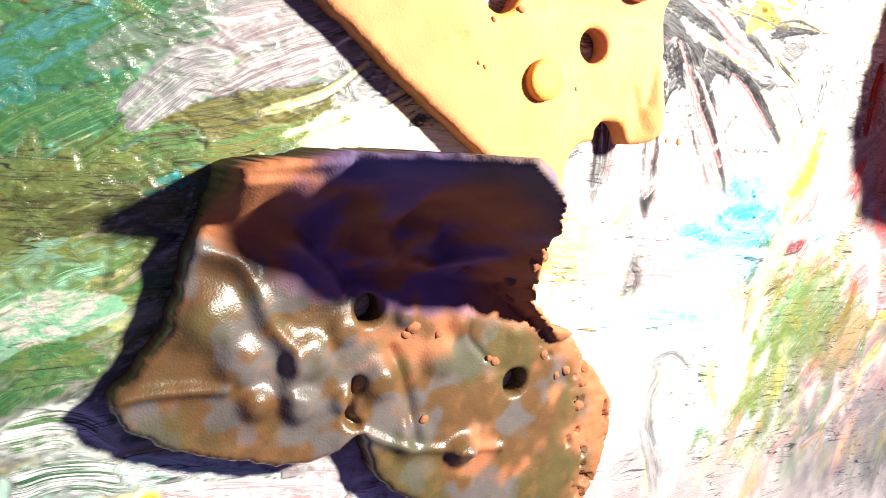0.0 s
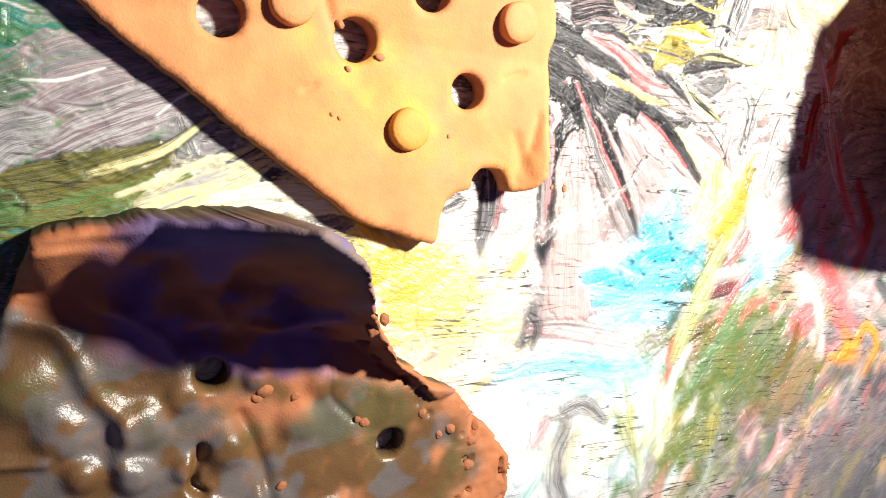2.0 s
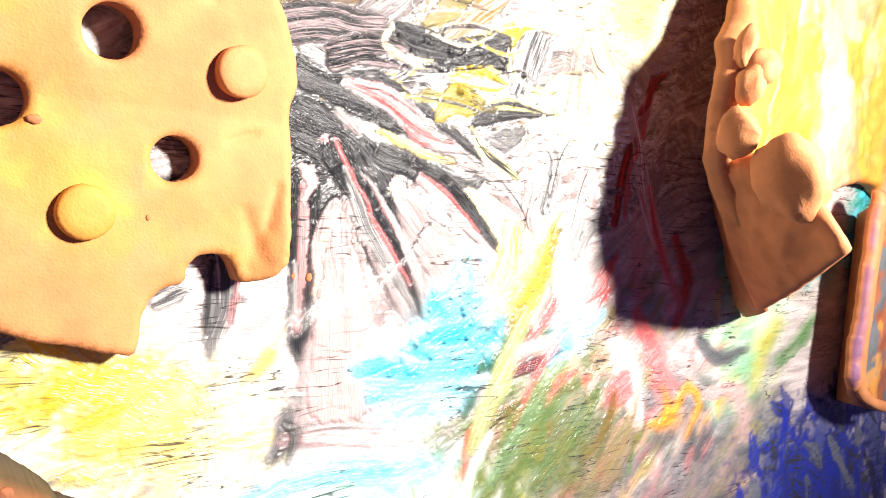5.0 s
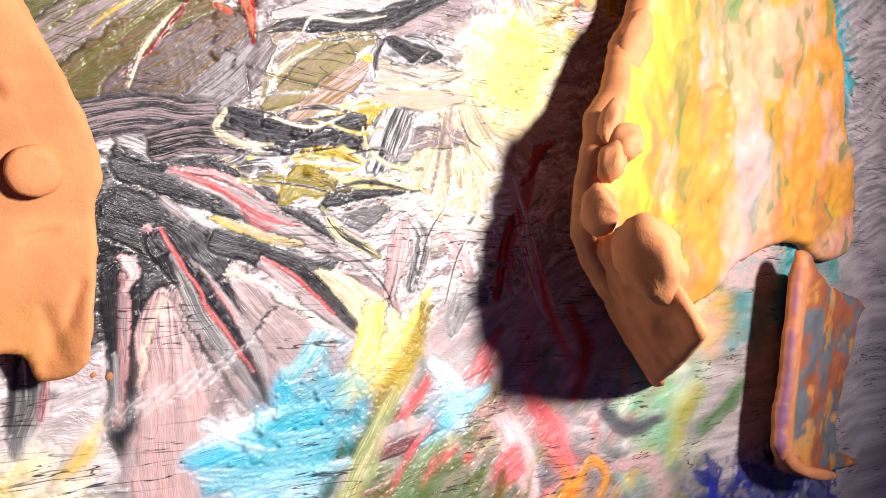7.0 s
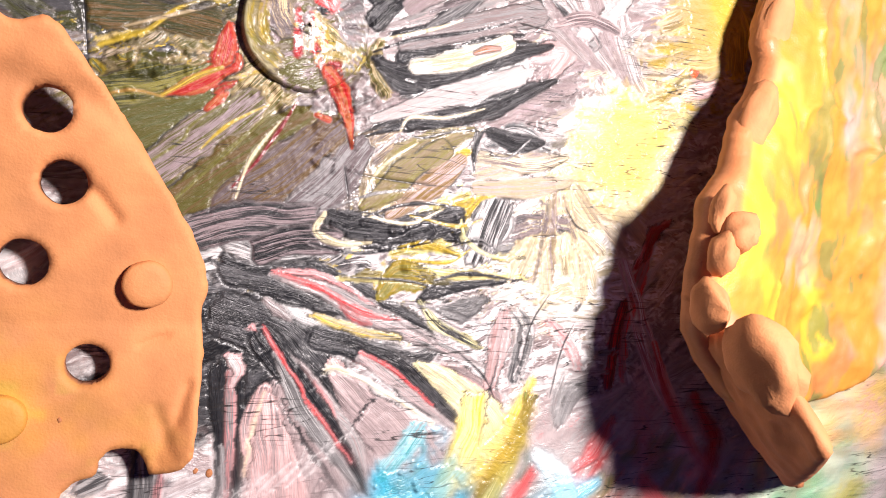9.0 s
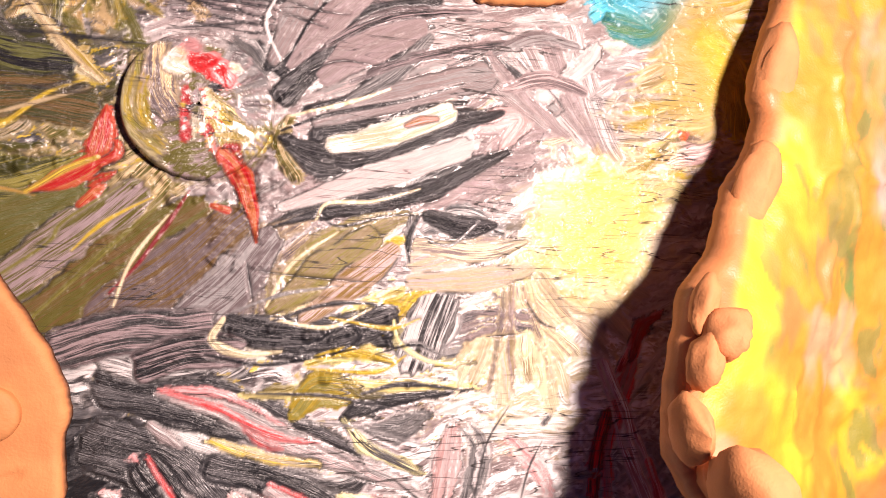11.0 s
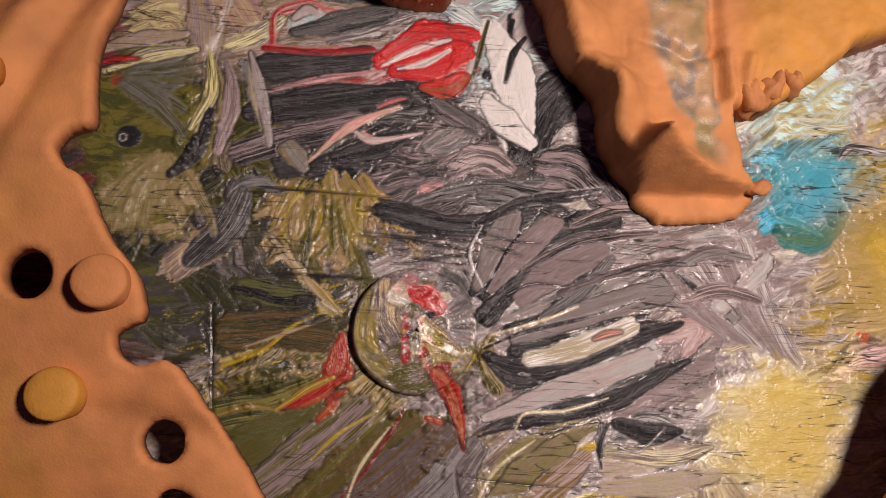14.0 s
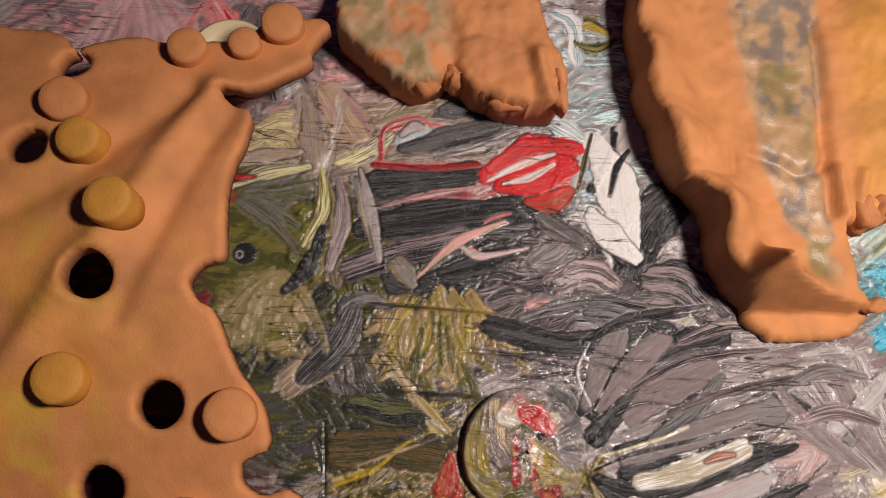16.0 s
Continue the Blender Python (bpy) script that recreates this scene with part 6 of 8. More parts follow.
# deep blue in the far corner
blot(318, -78, 52, 30, "blue", "black", -25, 0.9, 9, 0.9)
confetti(60, 310, 262, 365, -98, -38, ("blue", "black", "blue", "slate", "blue"), -50, 8.0, 2.4)
# where two strokes meet, the bristle marks fade
jump = np.zeros((NY, NX))
for axis in (0, 1):
    step_u = np.abs(np.diff(FLOW[..., 0], axis=axis)) + 0.6 * np.abs(np.diff(FLOW[..., 1], axis=axis)) > 0.75
    if axis == 0:
        jump[:-1] += step_u
        jump[1:] += step_u
    else:
        jump[:, :-1] += step_u
        jump[:, 1:] += step_u
FLOW[..., 2] = 1 - np.clip(box_blur((jump > 0).astype(float), 1) * 1.2, 0, 1)


def table_top():
    xs, ys = np.r_[-500, -120, XS, 460, 900], np.r_[-600, -200, YS, 300, 700]
    ci, cj = np.clip(np.arange(NX + 4) - 2, 0, NX - 1), np.clip(np.arange(NY + 4) - 2, 0, NY - 1)
    sub = np.ix_(cj, ci)
    vx, vy = np.meshgrid(xs, ys)
    relief = np.clip(RELIEF[sub], -0.2, 2.2) + 0.1 * (EDGE[sub])
    co = np.stack([vx, vy, relief], -1).reshape(-1, 3) * MM
    n, m = len(xs), len(ys)
    idx = np.arange(n * m).reshape(m, n)
    quads = np.stack([idx[:-1, :-1], idx[:-1, 1:], idx[1:, 1:], idx[1:, :-1]], -1).reshape(-1, 4)
    mesh = bpy.data.meshes.new("table_top")
    mesh.vertices.add(len(co))
    mesh.vertices.foreach_set("co", co.astype(np.float32).ravel())
    mesh.loops.add(quads.size)
    mesh.loops.foreach_set("vertex_index", quads.astype(np.int32).ravel())
    mesh.polygons.add(len(quads))
    mesh.polygons.foreach_set("loop_start", np.arange(0, quads.size, 4, dtype=np.int32))
    mesh.polygons.foreach_set("use_smooth", np.ones(len(quads), dtype=bool))
    mesh.update(calc_edges=True)
    for name, data in (("paint_a", PA), ("paint_b", PB)):
        attr = mesh.attributes.new(name, "FLOAT_COLOR", "POINT")
        attr.data.foreach_set("color", np.concatenate([data[sub], np.ones((m, n, 1))], -1).astype(np.float32).ravel())
    attr = mesh.attributes.new("flow", "FLOAT_VECTOR", "POINT")
    attr.data.foreach_set("vector", FLOW[sub].astype(np.float32).ravel())
    mesh.materials.append(PAINT)
    return tagged(new("table_top", mesh), "table top thickly covered with brushed marbled acrylic paint", "table top", kind="structure")


table_top()

board_mesh = bmesh.new()
bmesh.ops.create_cube(board_mesh, size=1.0, matrix=Matrix.Translation((0.2, 0.05, -0.0125)) @ Matrix.Diagonal((1.4, 1.3, 0.022, 1)))
bmesh.ops.bevel(board_mesh, geom=board_mesh.edges[:], offset=0.003, segments=2, affect="EDGES")
board_data = bpy.data.meshes.new("table_board")
board_mesh.to_mesh(board_data)
board_data.materials.append(BOARD)
tagged(new("table_board", board_data), "bare wooden board under the paint of the table", "table board", kind="structure")


# ---- clay ----
def outline_distance(x, y, outline):
    """Signed distance to a closed outline, below zero inside."""
    p = np.array(outline, float)
    q = np.roll(p, -1, 0)
    best, odd = np.full(x.shape, 1e9), np.zeros(x.shape, bool)
    for (ax, ay), (bx, by) in zip(p, q):
        ex, ey = bx - ax, by - ay
        t = np.clip(((x - ax) * ex + (y - ay) * ey) / (ex * ex + ey * ey + 1e-12), 0, 1)
        best = np.minimum(best, np.hypot(x - ax - t * ex, y - ay - t * ey))
        crosses = (ay > y) != (by > y)
        odd ^= crosses & (x < ax + ex * (y - ay) / (ey if abs(ey) > 1e-9 else 1e-9))
    return np.where(odd, -best, best)


def rounded(outline, rounds=1):
    p = np.array(outline, float)
    for _ in range(rounds):
        q = np.roll(p, -1, 0)
        p = np.stack([0.8 * p + 0.2 * q, 0.2 * p + 0.8 * q], 1).reshape(-1, 2)
    return p


def clay_sheet(name, outline, top, bottom, paint, holes=(), step=0.55, lip=1.2, rough_edge=0.35, rounds=1, parent=None, label="", category="", group="", side_tint="clay"):
    """A slab of clay from its outline: top and bottom give heights in mm, paint gives tint and wetness; holes (x, y, radius) go through."""
    shape = rounded(outline, rounds)
    lo, hi = shape.min(0) - 2 * step, shape.max(0) + 2 * step
    gx, gy = np.meshgrid(np.arange(lo[0], hi[0], step), np.arange(lo[1], hi[1], step))

    def distance(x, y):
        d = outline_distance(x, y, shape) + rough_edge * (fractal(x / 2.5, y / 2.5, 5) - 0.5) * 2
        for hx, hy, hr in holes:
            d = np.maximum(d, hr - np.hypot(x - hx, y - hy) + 0.12 * (value_noise(x, y, 9) - 0.5))
        return d

    d = distance(gx, gy)
    inside = d < 0.25 * step
    cell = inside[:-1, :-1] & inside[:-1, 1:] & inside[1:, 1:] & inside[1:, :-1]
    used = np.zeros(d.shape, bool)
    for a, b in ((slice(None, -1), slice(None, -1)), (slice(None, -1), slice(1, None)), (slice(1, None), slice(1, None)), (slice(1, None), slice(None, -1))):
        used[a, b] |= cell
    full = np.zeros(d.shape, int)
    for a, b in ((slice(None, -1), slice(None, -1)), (slice(None, -1), slice(1, None)), (slice(1, None), slice(1, None)), (slice(1, None), slice(None, -1))):
        full[a, b] += cell
    rim = used & (full < 4)
    px, py = gx.copy(), gy.copy()
    for _ in range(4):
        e = 0.05
        x, y = px[rim], py[rim]
        v = distance(x, y)
        nx, ny = (distance(x + e, y) - v) / e, (distance(x, y + e) - v) / e
        g = nx * nx + ny * ny + 0.05
        px[rim], py[rim] = x - np.clip(v * nx / g, -step, step) * 0.9, y - np.clip(v * ny / g, -step, step) * 0.9
    index = np.full(d.shape, -1)
    index[used] = np.arange(used.sum())
    x, y = px[used], py[used]
    sd = np.minimum(distance(x, y), 0)
    near = np.clip(sd + lip, 0, lip)
    zt = top(x, y)
    zb = np.minimum(bottom(x, y), zt - 1.0)
    zt_round = zt - np.minimum((lip - np.sqrt(np.maximum(lip * lip - near * near, 0))) * 0.8, (zt - zb) * 0.6)
    count = len(x)
    jj, ii = np.nonzero(cell)
    quads = np.stack([index[jj, ii], index[jj, ii + 1], index[jj + 1, ii + 1], index[jj + 1, ii]], -1)
    edges = {}
    for qd in quads.tolist():
        for k in range(4):
            a, b = qd[k], qd[(k + 1) % 4]
            if (b, a) in edges:
                del edges[(b, a)]
            else:
                edges[(a, b)] = 1
    mid = {}
    co = [np.stack([x, y, zt_round], -1), np.stack([x, y, zb], -1)]
    faces = quads.tolist() + (quads[:, ::-1] + count).tolist()
    base, extra = 2 * count, []
    rimverts = sorted({k for pair in edges for k in pair})
    for k in rimverts:
        mid[k] = base + len(extra)
        extra.append((x[k] + 0.25 * (hashed(k, 3, 1) - 0.5), y[k] + 0.25 * (hashed(k, 7, 1) - 0.5), 0.5 * zt_round[k] + 0.5 * zb[k]))
    for a, b in edges:
        faces.append([b, a, mid[a], mid[b]])
        faces.append([mid[b], mid[a], a + count, b + count])
    co = np.vstack(co + [np.array(extra)])
    mesh = bpy.data.meshes.new(name)
    mesh.from_pydata((co * MM).tolist(), [], faces)
    mesh.polygons.foreach_set("use_smooth", np.ones(len(mesh.polygons), dtype=bool))
    tint, wet = paint(co[:, 0], co[:, 1], co[:, 2])
    side = np.zeros(len(co))
    side[count:] = 1
    raw = np.array(COLOURS[side_tint]) * 0.9
    tint = np.where(side[:, None] > 0, raw, tint)
    attr = mesh.attributes.new("tint", "FLOAT_COLOR", "POINT")
    attr.data.foreach_set("color", np.c_[tint, np.ones(len(co))].astype(np.float32).ravel())
    attr = mesh.attributes.new("wet", "FLOAT", "POINT")
    attr.data.foreach_set("value", np.where(side > 0, 0.0, wet).astype(np.float32))
    mesh.materials.append(CLAY)
    mesh.update()
    ob = new(name, mesh)
    if parent:
        ob.parent = parent
    return tagged(ob, label, category, group)


def bump_at(x, y, cx, cy, r, h, ry=None, turn=0.0):
    c, s = math.cos(radians(turn)), math.sin(radians(turn))
    dx, dy = x - cx, y - cy
    p, q = (dx * c + dy * s) / r, (dy * c - dx * s) / (ry or r)
    return h * np.exp(-(p * p + q * q))


def crease(x, y, points, half, h):
    """A ridge (or a groove, h below zero) along a line."""
    line = spline(points, 40)
    best = np.full(np.shape(x), 1e9)
    for lx, ly in line:
        best = np.minimum(best, (x - lx) ** 2 + (y - ly) ** 2)
    return h * np.exp(-best / (half * half))


def blend(base, colour, amount):
    return base + (np.array(COLOURS[colour]) - base) * np.clip(amount, 0, 1)[:, None]


def lathe(name, profile, segments, material, tint=None, wet=0.0, wobble=0.0, seed=0):
    """A turned form from (radius, height) pairs in mm."""
    verts, faces = [], []
    for k, (r, z) in enumerate(profile):
        for s in range(segments):
            a = 2 * math.pi * s / segments
            g = 1 + wobble * (hashed(s // 2, k // 2 + seed, 3) - 0.5)
            verts.append((r * g * math.cos(a) * MM, r * g * math.sin(a) * MM, z * MM))
    for k in range(len(profile) - 1):
        for s in range(segments):
            n = (s + 1) % segments
            faces.append((k * segments + s, k * segments + n, (k + 1) * segments + n, (k + 1) * segments + s))
    faces.append(tuple(range(segments - 1, -1, -1)))
    faces.append(tuple((len(profile) - 1) * segments + s for s in range(segments)))
    mesh = bpy.data.meshes.new(name)
    mesh.from_pydata(verts, [], faces)
    mesh.polygons.foreach_set("use_smooth", np.ones(len(mesh.polygons), dtype=bool))
    if tint is not None:
        attr = mesh.attributes.new("tint", "FLOAT_COLOR", "POINT")
        attr.data.foreach_set("color", np.tile((*tint, 1.0), len(verts)).astype(np.float32))
        attr = mesh.attributes.new("wet", "FLOAT", "POINT")
        attr.data.foreach_set("value", np.full(len(verts), wet, np.float32))
    mesh.materials.append(material)
    return mesh


def lump(name, x, y, z, rx, ry, rz, turn, parent, tint, seed, dent=0.25):
    """A kneaded lump of clay: a ball pressed out of round."""
    verts, faces, rings, seg = [], [], 12, 20
    for j in range(rings + 1):
        th = math.pi * j / rings
        for i in range(seg):
            ph = 2 * math.pi * i / seg
            p = Vector((math.sin(th) * math.cos(ph), math.sin(th) * math.sin(ph), math.cos(th)))
            g = 1 + dent * (noise.noise(p * 1.6 + Vector((seed * 3.1, 0, 0)))) + 0.4 * dent * noise.noise(p * 4 + Vector((0, seed * 2.3, 0)))
            verts.append((p.x * rx * g, p.y * ry * g, p.z * rz * g))
    for j in range(rings):
        for i in range(seg):
            n = (i + 1) % seg
            faces.append((j * seg + i, (j + 1) * seg + i, (j + 1) * seg + n, j * seg + n))
    mesh = bpy.data.meshes.new(name)
    mesh.from_pydata((np.array(verts) * MM).tolist(), [], faces)
    mesh.polygons.foreach_set("use_smooth", np.ones(len(mesh.polygons), dtype=bool))
    attr = mesh.attributes.new("tint", "FLOAT_COLOR", "POINT")
    attr.data.foreach_set("color", np.tile((*tint, 1.0), len(verts)).astype(np.float32))
    attr = mesh.attributes.new("wet", "FLOAT", "POINT")
    attr.data.foreach_set("value", np.zeros(len(verts), np.float32))
    mesh.materials.append(CLAY)
    ob = new(name, mesh)
    ob.matrix_basis = pose(x * MM, y * MM, z * MM, 0, 0, turn)
    ob.parent = parent
    return ob


# the arched slab, pierced with round holes and set with round pegs
def arch(x, y):
    z = np.interp(y, [-10, 30, 50, 80, 105, 125, 145, 160], [5, 5, 9, 19, 25, 24, 18, 14])
    z = z + crease(x, y, [(70.0, 138.0), (62.0, 118.0), (50.0, 96.0), (40.0, 80.0)], 3.0, 2.2)
    z = z + crease(x, y, [(75.0, 137.0), (68.0, 118.0), (61.0, 98.0)], 2.0, -1.0)
    z = z + crease(x, y, [(66.0, 137.0), (52.0, 121.0), (34.0, 108.0)], 3.0, -1.6)
    z = z + crease(x, y, [(104.0, 57.0), (94.0, 64.0), (80.0, 66.0)], 2.2, -0.9)
    z = z + crease(x, y, [(110.0, 20.0), (108.5, 14.0)], 0.8, -0.8) + crease(x, y, [(107.0, 13.0), (106.0, 8.0)], 1.3, -0.5)
    z = z + crease(x, y, [(102.5, 26.3), (104.5, 27.2), (106.8, 27.9)], 0.45, -0.5) + crease(x, y, [(64.5, 20.2), (66.3, 21.2)], 0.5, -0.5) + crease(x, y, [(92.7, 52.6), (95.7, 50.0), (98.3, 46.5)], 1.0, -1.0) + crease(x, y, [(105.2, 16.3), (107.9, 8.7)], 0.9, -0.4) + crease(x, y, [(66.9, 35.4), (68.9, 31.2), (70.7, 31.9)], 0.9, -0.7)
    z = z + bump_at(x, y, 117, 6, 9, 7.0, 14)
    return z + 0.9 * (fractal(x / 14, y / 14, 40) - 0.5)


def arch_bottom(x, y):
    return np.maximum(arch(x, y) - 4.2, 0.35)


def arch_paint(x, y, z):
    tint = np.tile(np.array(COLOURS["clay"]) * (1.08, 1.12, 1.05), (len(x), 1))
    n = fractal(x / 7, y / 7, 61)
    band = bump_at(x, y, 85, 18, 8, 1.0, 22, 60) + bump_at(x, y, 58, 60, 12, 0.9, 36, 30) + bump_at(x, y, 50, 100, 16, 0.7, 26)
    tint = blend(tint, "amber", 0.8 * band * smooth(0.25, 0.6, n))
    tint = blend(tint, "gold", 0.45 * band * smooth(0.5, 0.75, fractal(x / 4, y / 4, 62)))
    return tint, 0.25 * band


slab_outline = [(90.5, -4.6), (91.6, 2.7), (93.8, 5.0), (97.0, 5.7), (97.2, 7.9), (98.6, 9.6), (100.8, 10.1), (103.0, 9.4), (104.3, 7.6), (104.6, 5.2), (110.8, 7.2), (111.6, 15.0), (112.2, 21.7), (112.2, 27.0), (111.6, 31.0), (112.8, 38.0), (108.4, 47.0), (104.2, 53.8), (99.5, 61.6),
    (94.4, 68.5), (89.8, 74.3), (84.7, 72.8), (81.7, 74.7), (81.1, 78.0), (86.0, 80.0), (84.3, 86.5), (80.1, 91.3), (78.2, 94.5), (75.6, 100.1), (72.6, 101.6), (71.1, 104.0), (72.9, 106.9), (76.6, 107.8), (75.6, 114.4), (75.0, 122.0), (76.8, 127.4), (77.1, 134.6),
    (72.5, 135.6), (70.3, 139.1), (75.6, 139.0), (80.8, 142.7), (85.2, 146.2), (84.4, 149.4), (88.1, 157.1), (76.2, 155.5), (72.9, 150.1), (60.4, 147.4), (54.3, 149.1), (47.4, 146.3), (44.3, 144.9), (40.7, 148.5), (30.9, 148.7), (8.0, 149.0), (4.0, 110.0), (4.0, 64.0), (14.0, 44.0), (31.7, 29.0), (38.4, 23.8), (46.3, 19.0), (55.9, 11.8), (67.4, 4.3), (75.7, -1.1), (82.2, -2.7), (90.2, -4.9)]
slab_holes = [(72.9, 29.3, 3.7), (95.0, 23.3, 3.3), (85.8, 39.2, 3.6), (51.0, 30.2, 3.6), (89.0, 61.8, 3.4), (56.8, 104.0, 3.7), (68.8, 85.6, 3.7), (45.1, 141.6, 2.9), (42.8, 124.6, 3.3), (60.7, 72.7, 3.6), (91.1, 51.5, 3.3), (34.0, 90.0, 3.5), (24.0, 118.0, 3.5)]
cheese_slab = clay_sheet("pierced_clay_sheet", slab_outline, arch, arch_bottom, arch_paint, slab_holes, step=0.6, lip=0.5,
    label="arched orange terracotta sheet with round holes and yellow glaze", category="clay piece")

PEG = lathe("peg", [(3.7, -2.0), (3.72, 1.0), (3.75, 3.1), (3.62, 3.6), (3.25, 3.88), (2.0, 4.02), (0.8, 4.05)], 28, CLAY, np.array(COLOURS["clay"]) * (1.08, 1.12, 1.0), 0.1, 0.05)
PEG_YELLOW = lathe("peg", [(3.7, -2.0), (3.72, 1.0), (3.75, 3.1), (3.62, 3.6), (3.25, 3.88), (2.0, 4.02), (0.8, 4.05)], 28, CLAY, np.array(COLOURS["amber"]), 0.2, 0.05, 4)
for px, py, size, rise, mesh in ((83.4, 15.4, 1.0, -0.4, PEG_YELLOW), (103.2, 36.6, 1.0, -0.2, PEG), (61.6, 33.4, 1.0, -0.4, PEG), (47.1, 132.9, 1.0, 0.6, PEG), (52.1, 125.6, 0.95, 0.8, PEG_YELLOW),
        (60.0, 114.4, 1.0, 1.0, PEG_YELLOW), (54.7, 88.3, 1.05, 1.0, PEG_YELLOW), (80.0, 84.6, 1.05, 1.0, PEG), (64.3, 145.6, 0.9, 0.8, PEG), (73.6, 148.0, 0.75, 0.6, PEG), (79.5, 153.0, 1.0, 1.1, PEG), (74.1, 68.4, 1.05, 1.0, PEG_YELLOW)):
    peg = new("peg", mesh)
    peg.parent = cheese_slab
    here = float(arch(np.array([px]), np.array([py]))[0])
    peg.matrix_basis = Matrix.LocRotScale(Vector((px, py, here - 1.7 + 1.2 * rise)) * MM, Euler((hashed(int(px), 2, 3) * 0.16 - 0.08, hashed(int(py), 5, 3) * 0.16 - 0.08, px)), Vector((size, size, 1.0)))


for (cx, cy), size in (((77.3, 27.0), 0.9), ((63.9, 31.5), 0.9), ((82.4, 18.2), 0.8), ((71.7, 24.4), 0.6), ((70.1, 31.6), 0.9), ((113.5, 6.9), 0.7), ((111.5, 7.0), 0.5), ((69.3, 16.7), 0.4), ((91.5, 14.9), 0.4), ((70.7, 16.2), 0.4)):
    lump("crumb", cx, cy, float(arch(np.array([cx]), np.array([cy]))[0]) + 0.1 * size, size, size * 0.7, size * 0.5, cx * 7, cheese_slab, np.array(COLOURS["clay"]) * 0.8, int(cx))


# the dark glazed slab with lumps and two drilled holes
pick = np.random.default_rng(12)
KNOBS = [(30, -33, 4.6, 2.4), (33, -40, 3.0, 2.2), (40, -41, 3.4, 2.6), (41, -33, 4.2, 2.4), (26, -26, 5.5, 2.0), (54, -38, 4.2, 2.4), (66, -35, 4, 1.6), (72, -53, 3.2, 3.2), (58, -27, 2.2, 1.6), (36, -22, 4.5, 1.8), (47, -29, 3.2, 1.6), (61, -49, 4, 1.4), (70, -28, 3.4, 1.4), (48, -41, 2.6, 1.5)]
KNOBS += [(20 + 70 * pick.random(), -58 + 32 * pick.random(), 2.8 + 3.0 * pick.random(), 0.9 * pick.random()) for _ in range(14)]


def wedge_back(x):
    """Where the back edge of the block runs, and how high it stands there."""
    return np.interp(x, [22, 26, 33, 40.6, 48, 56.6, 63.5, 66, 72, 78, 82, 90], [-6, -3.8, -2.6, -1.2, -0.2, 0.2, -3.6, -8.4, -15.2, -21, -25, -30]), np.interp(x, [22, 26, 33, 40.6, 48, 56.6, 63.5, 66, 72, 78, 82, 90], [14, 18, 19, 21.5, 31, 41, 39, 36, 25, 16, 11, 7])


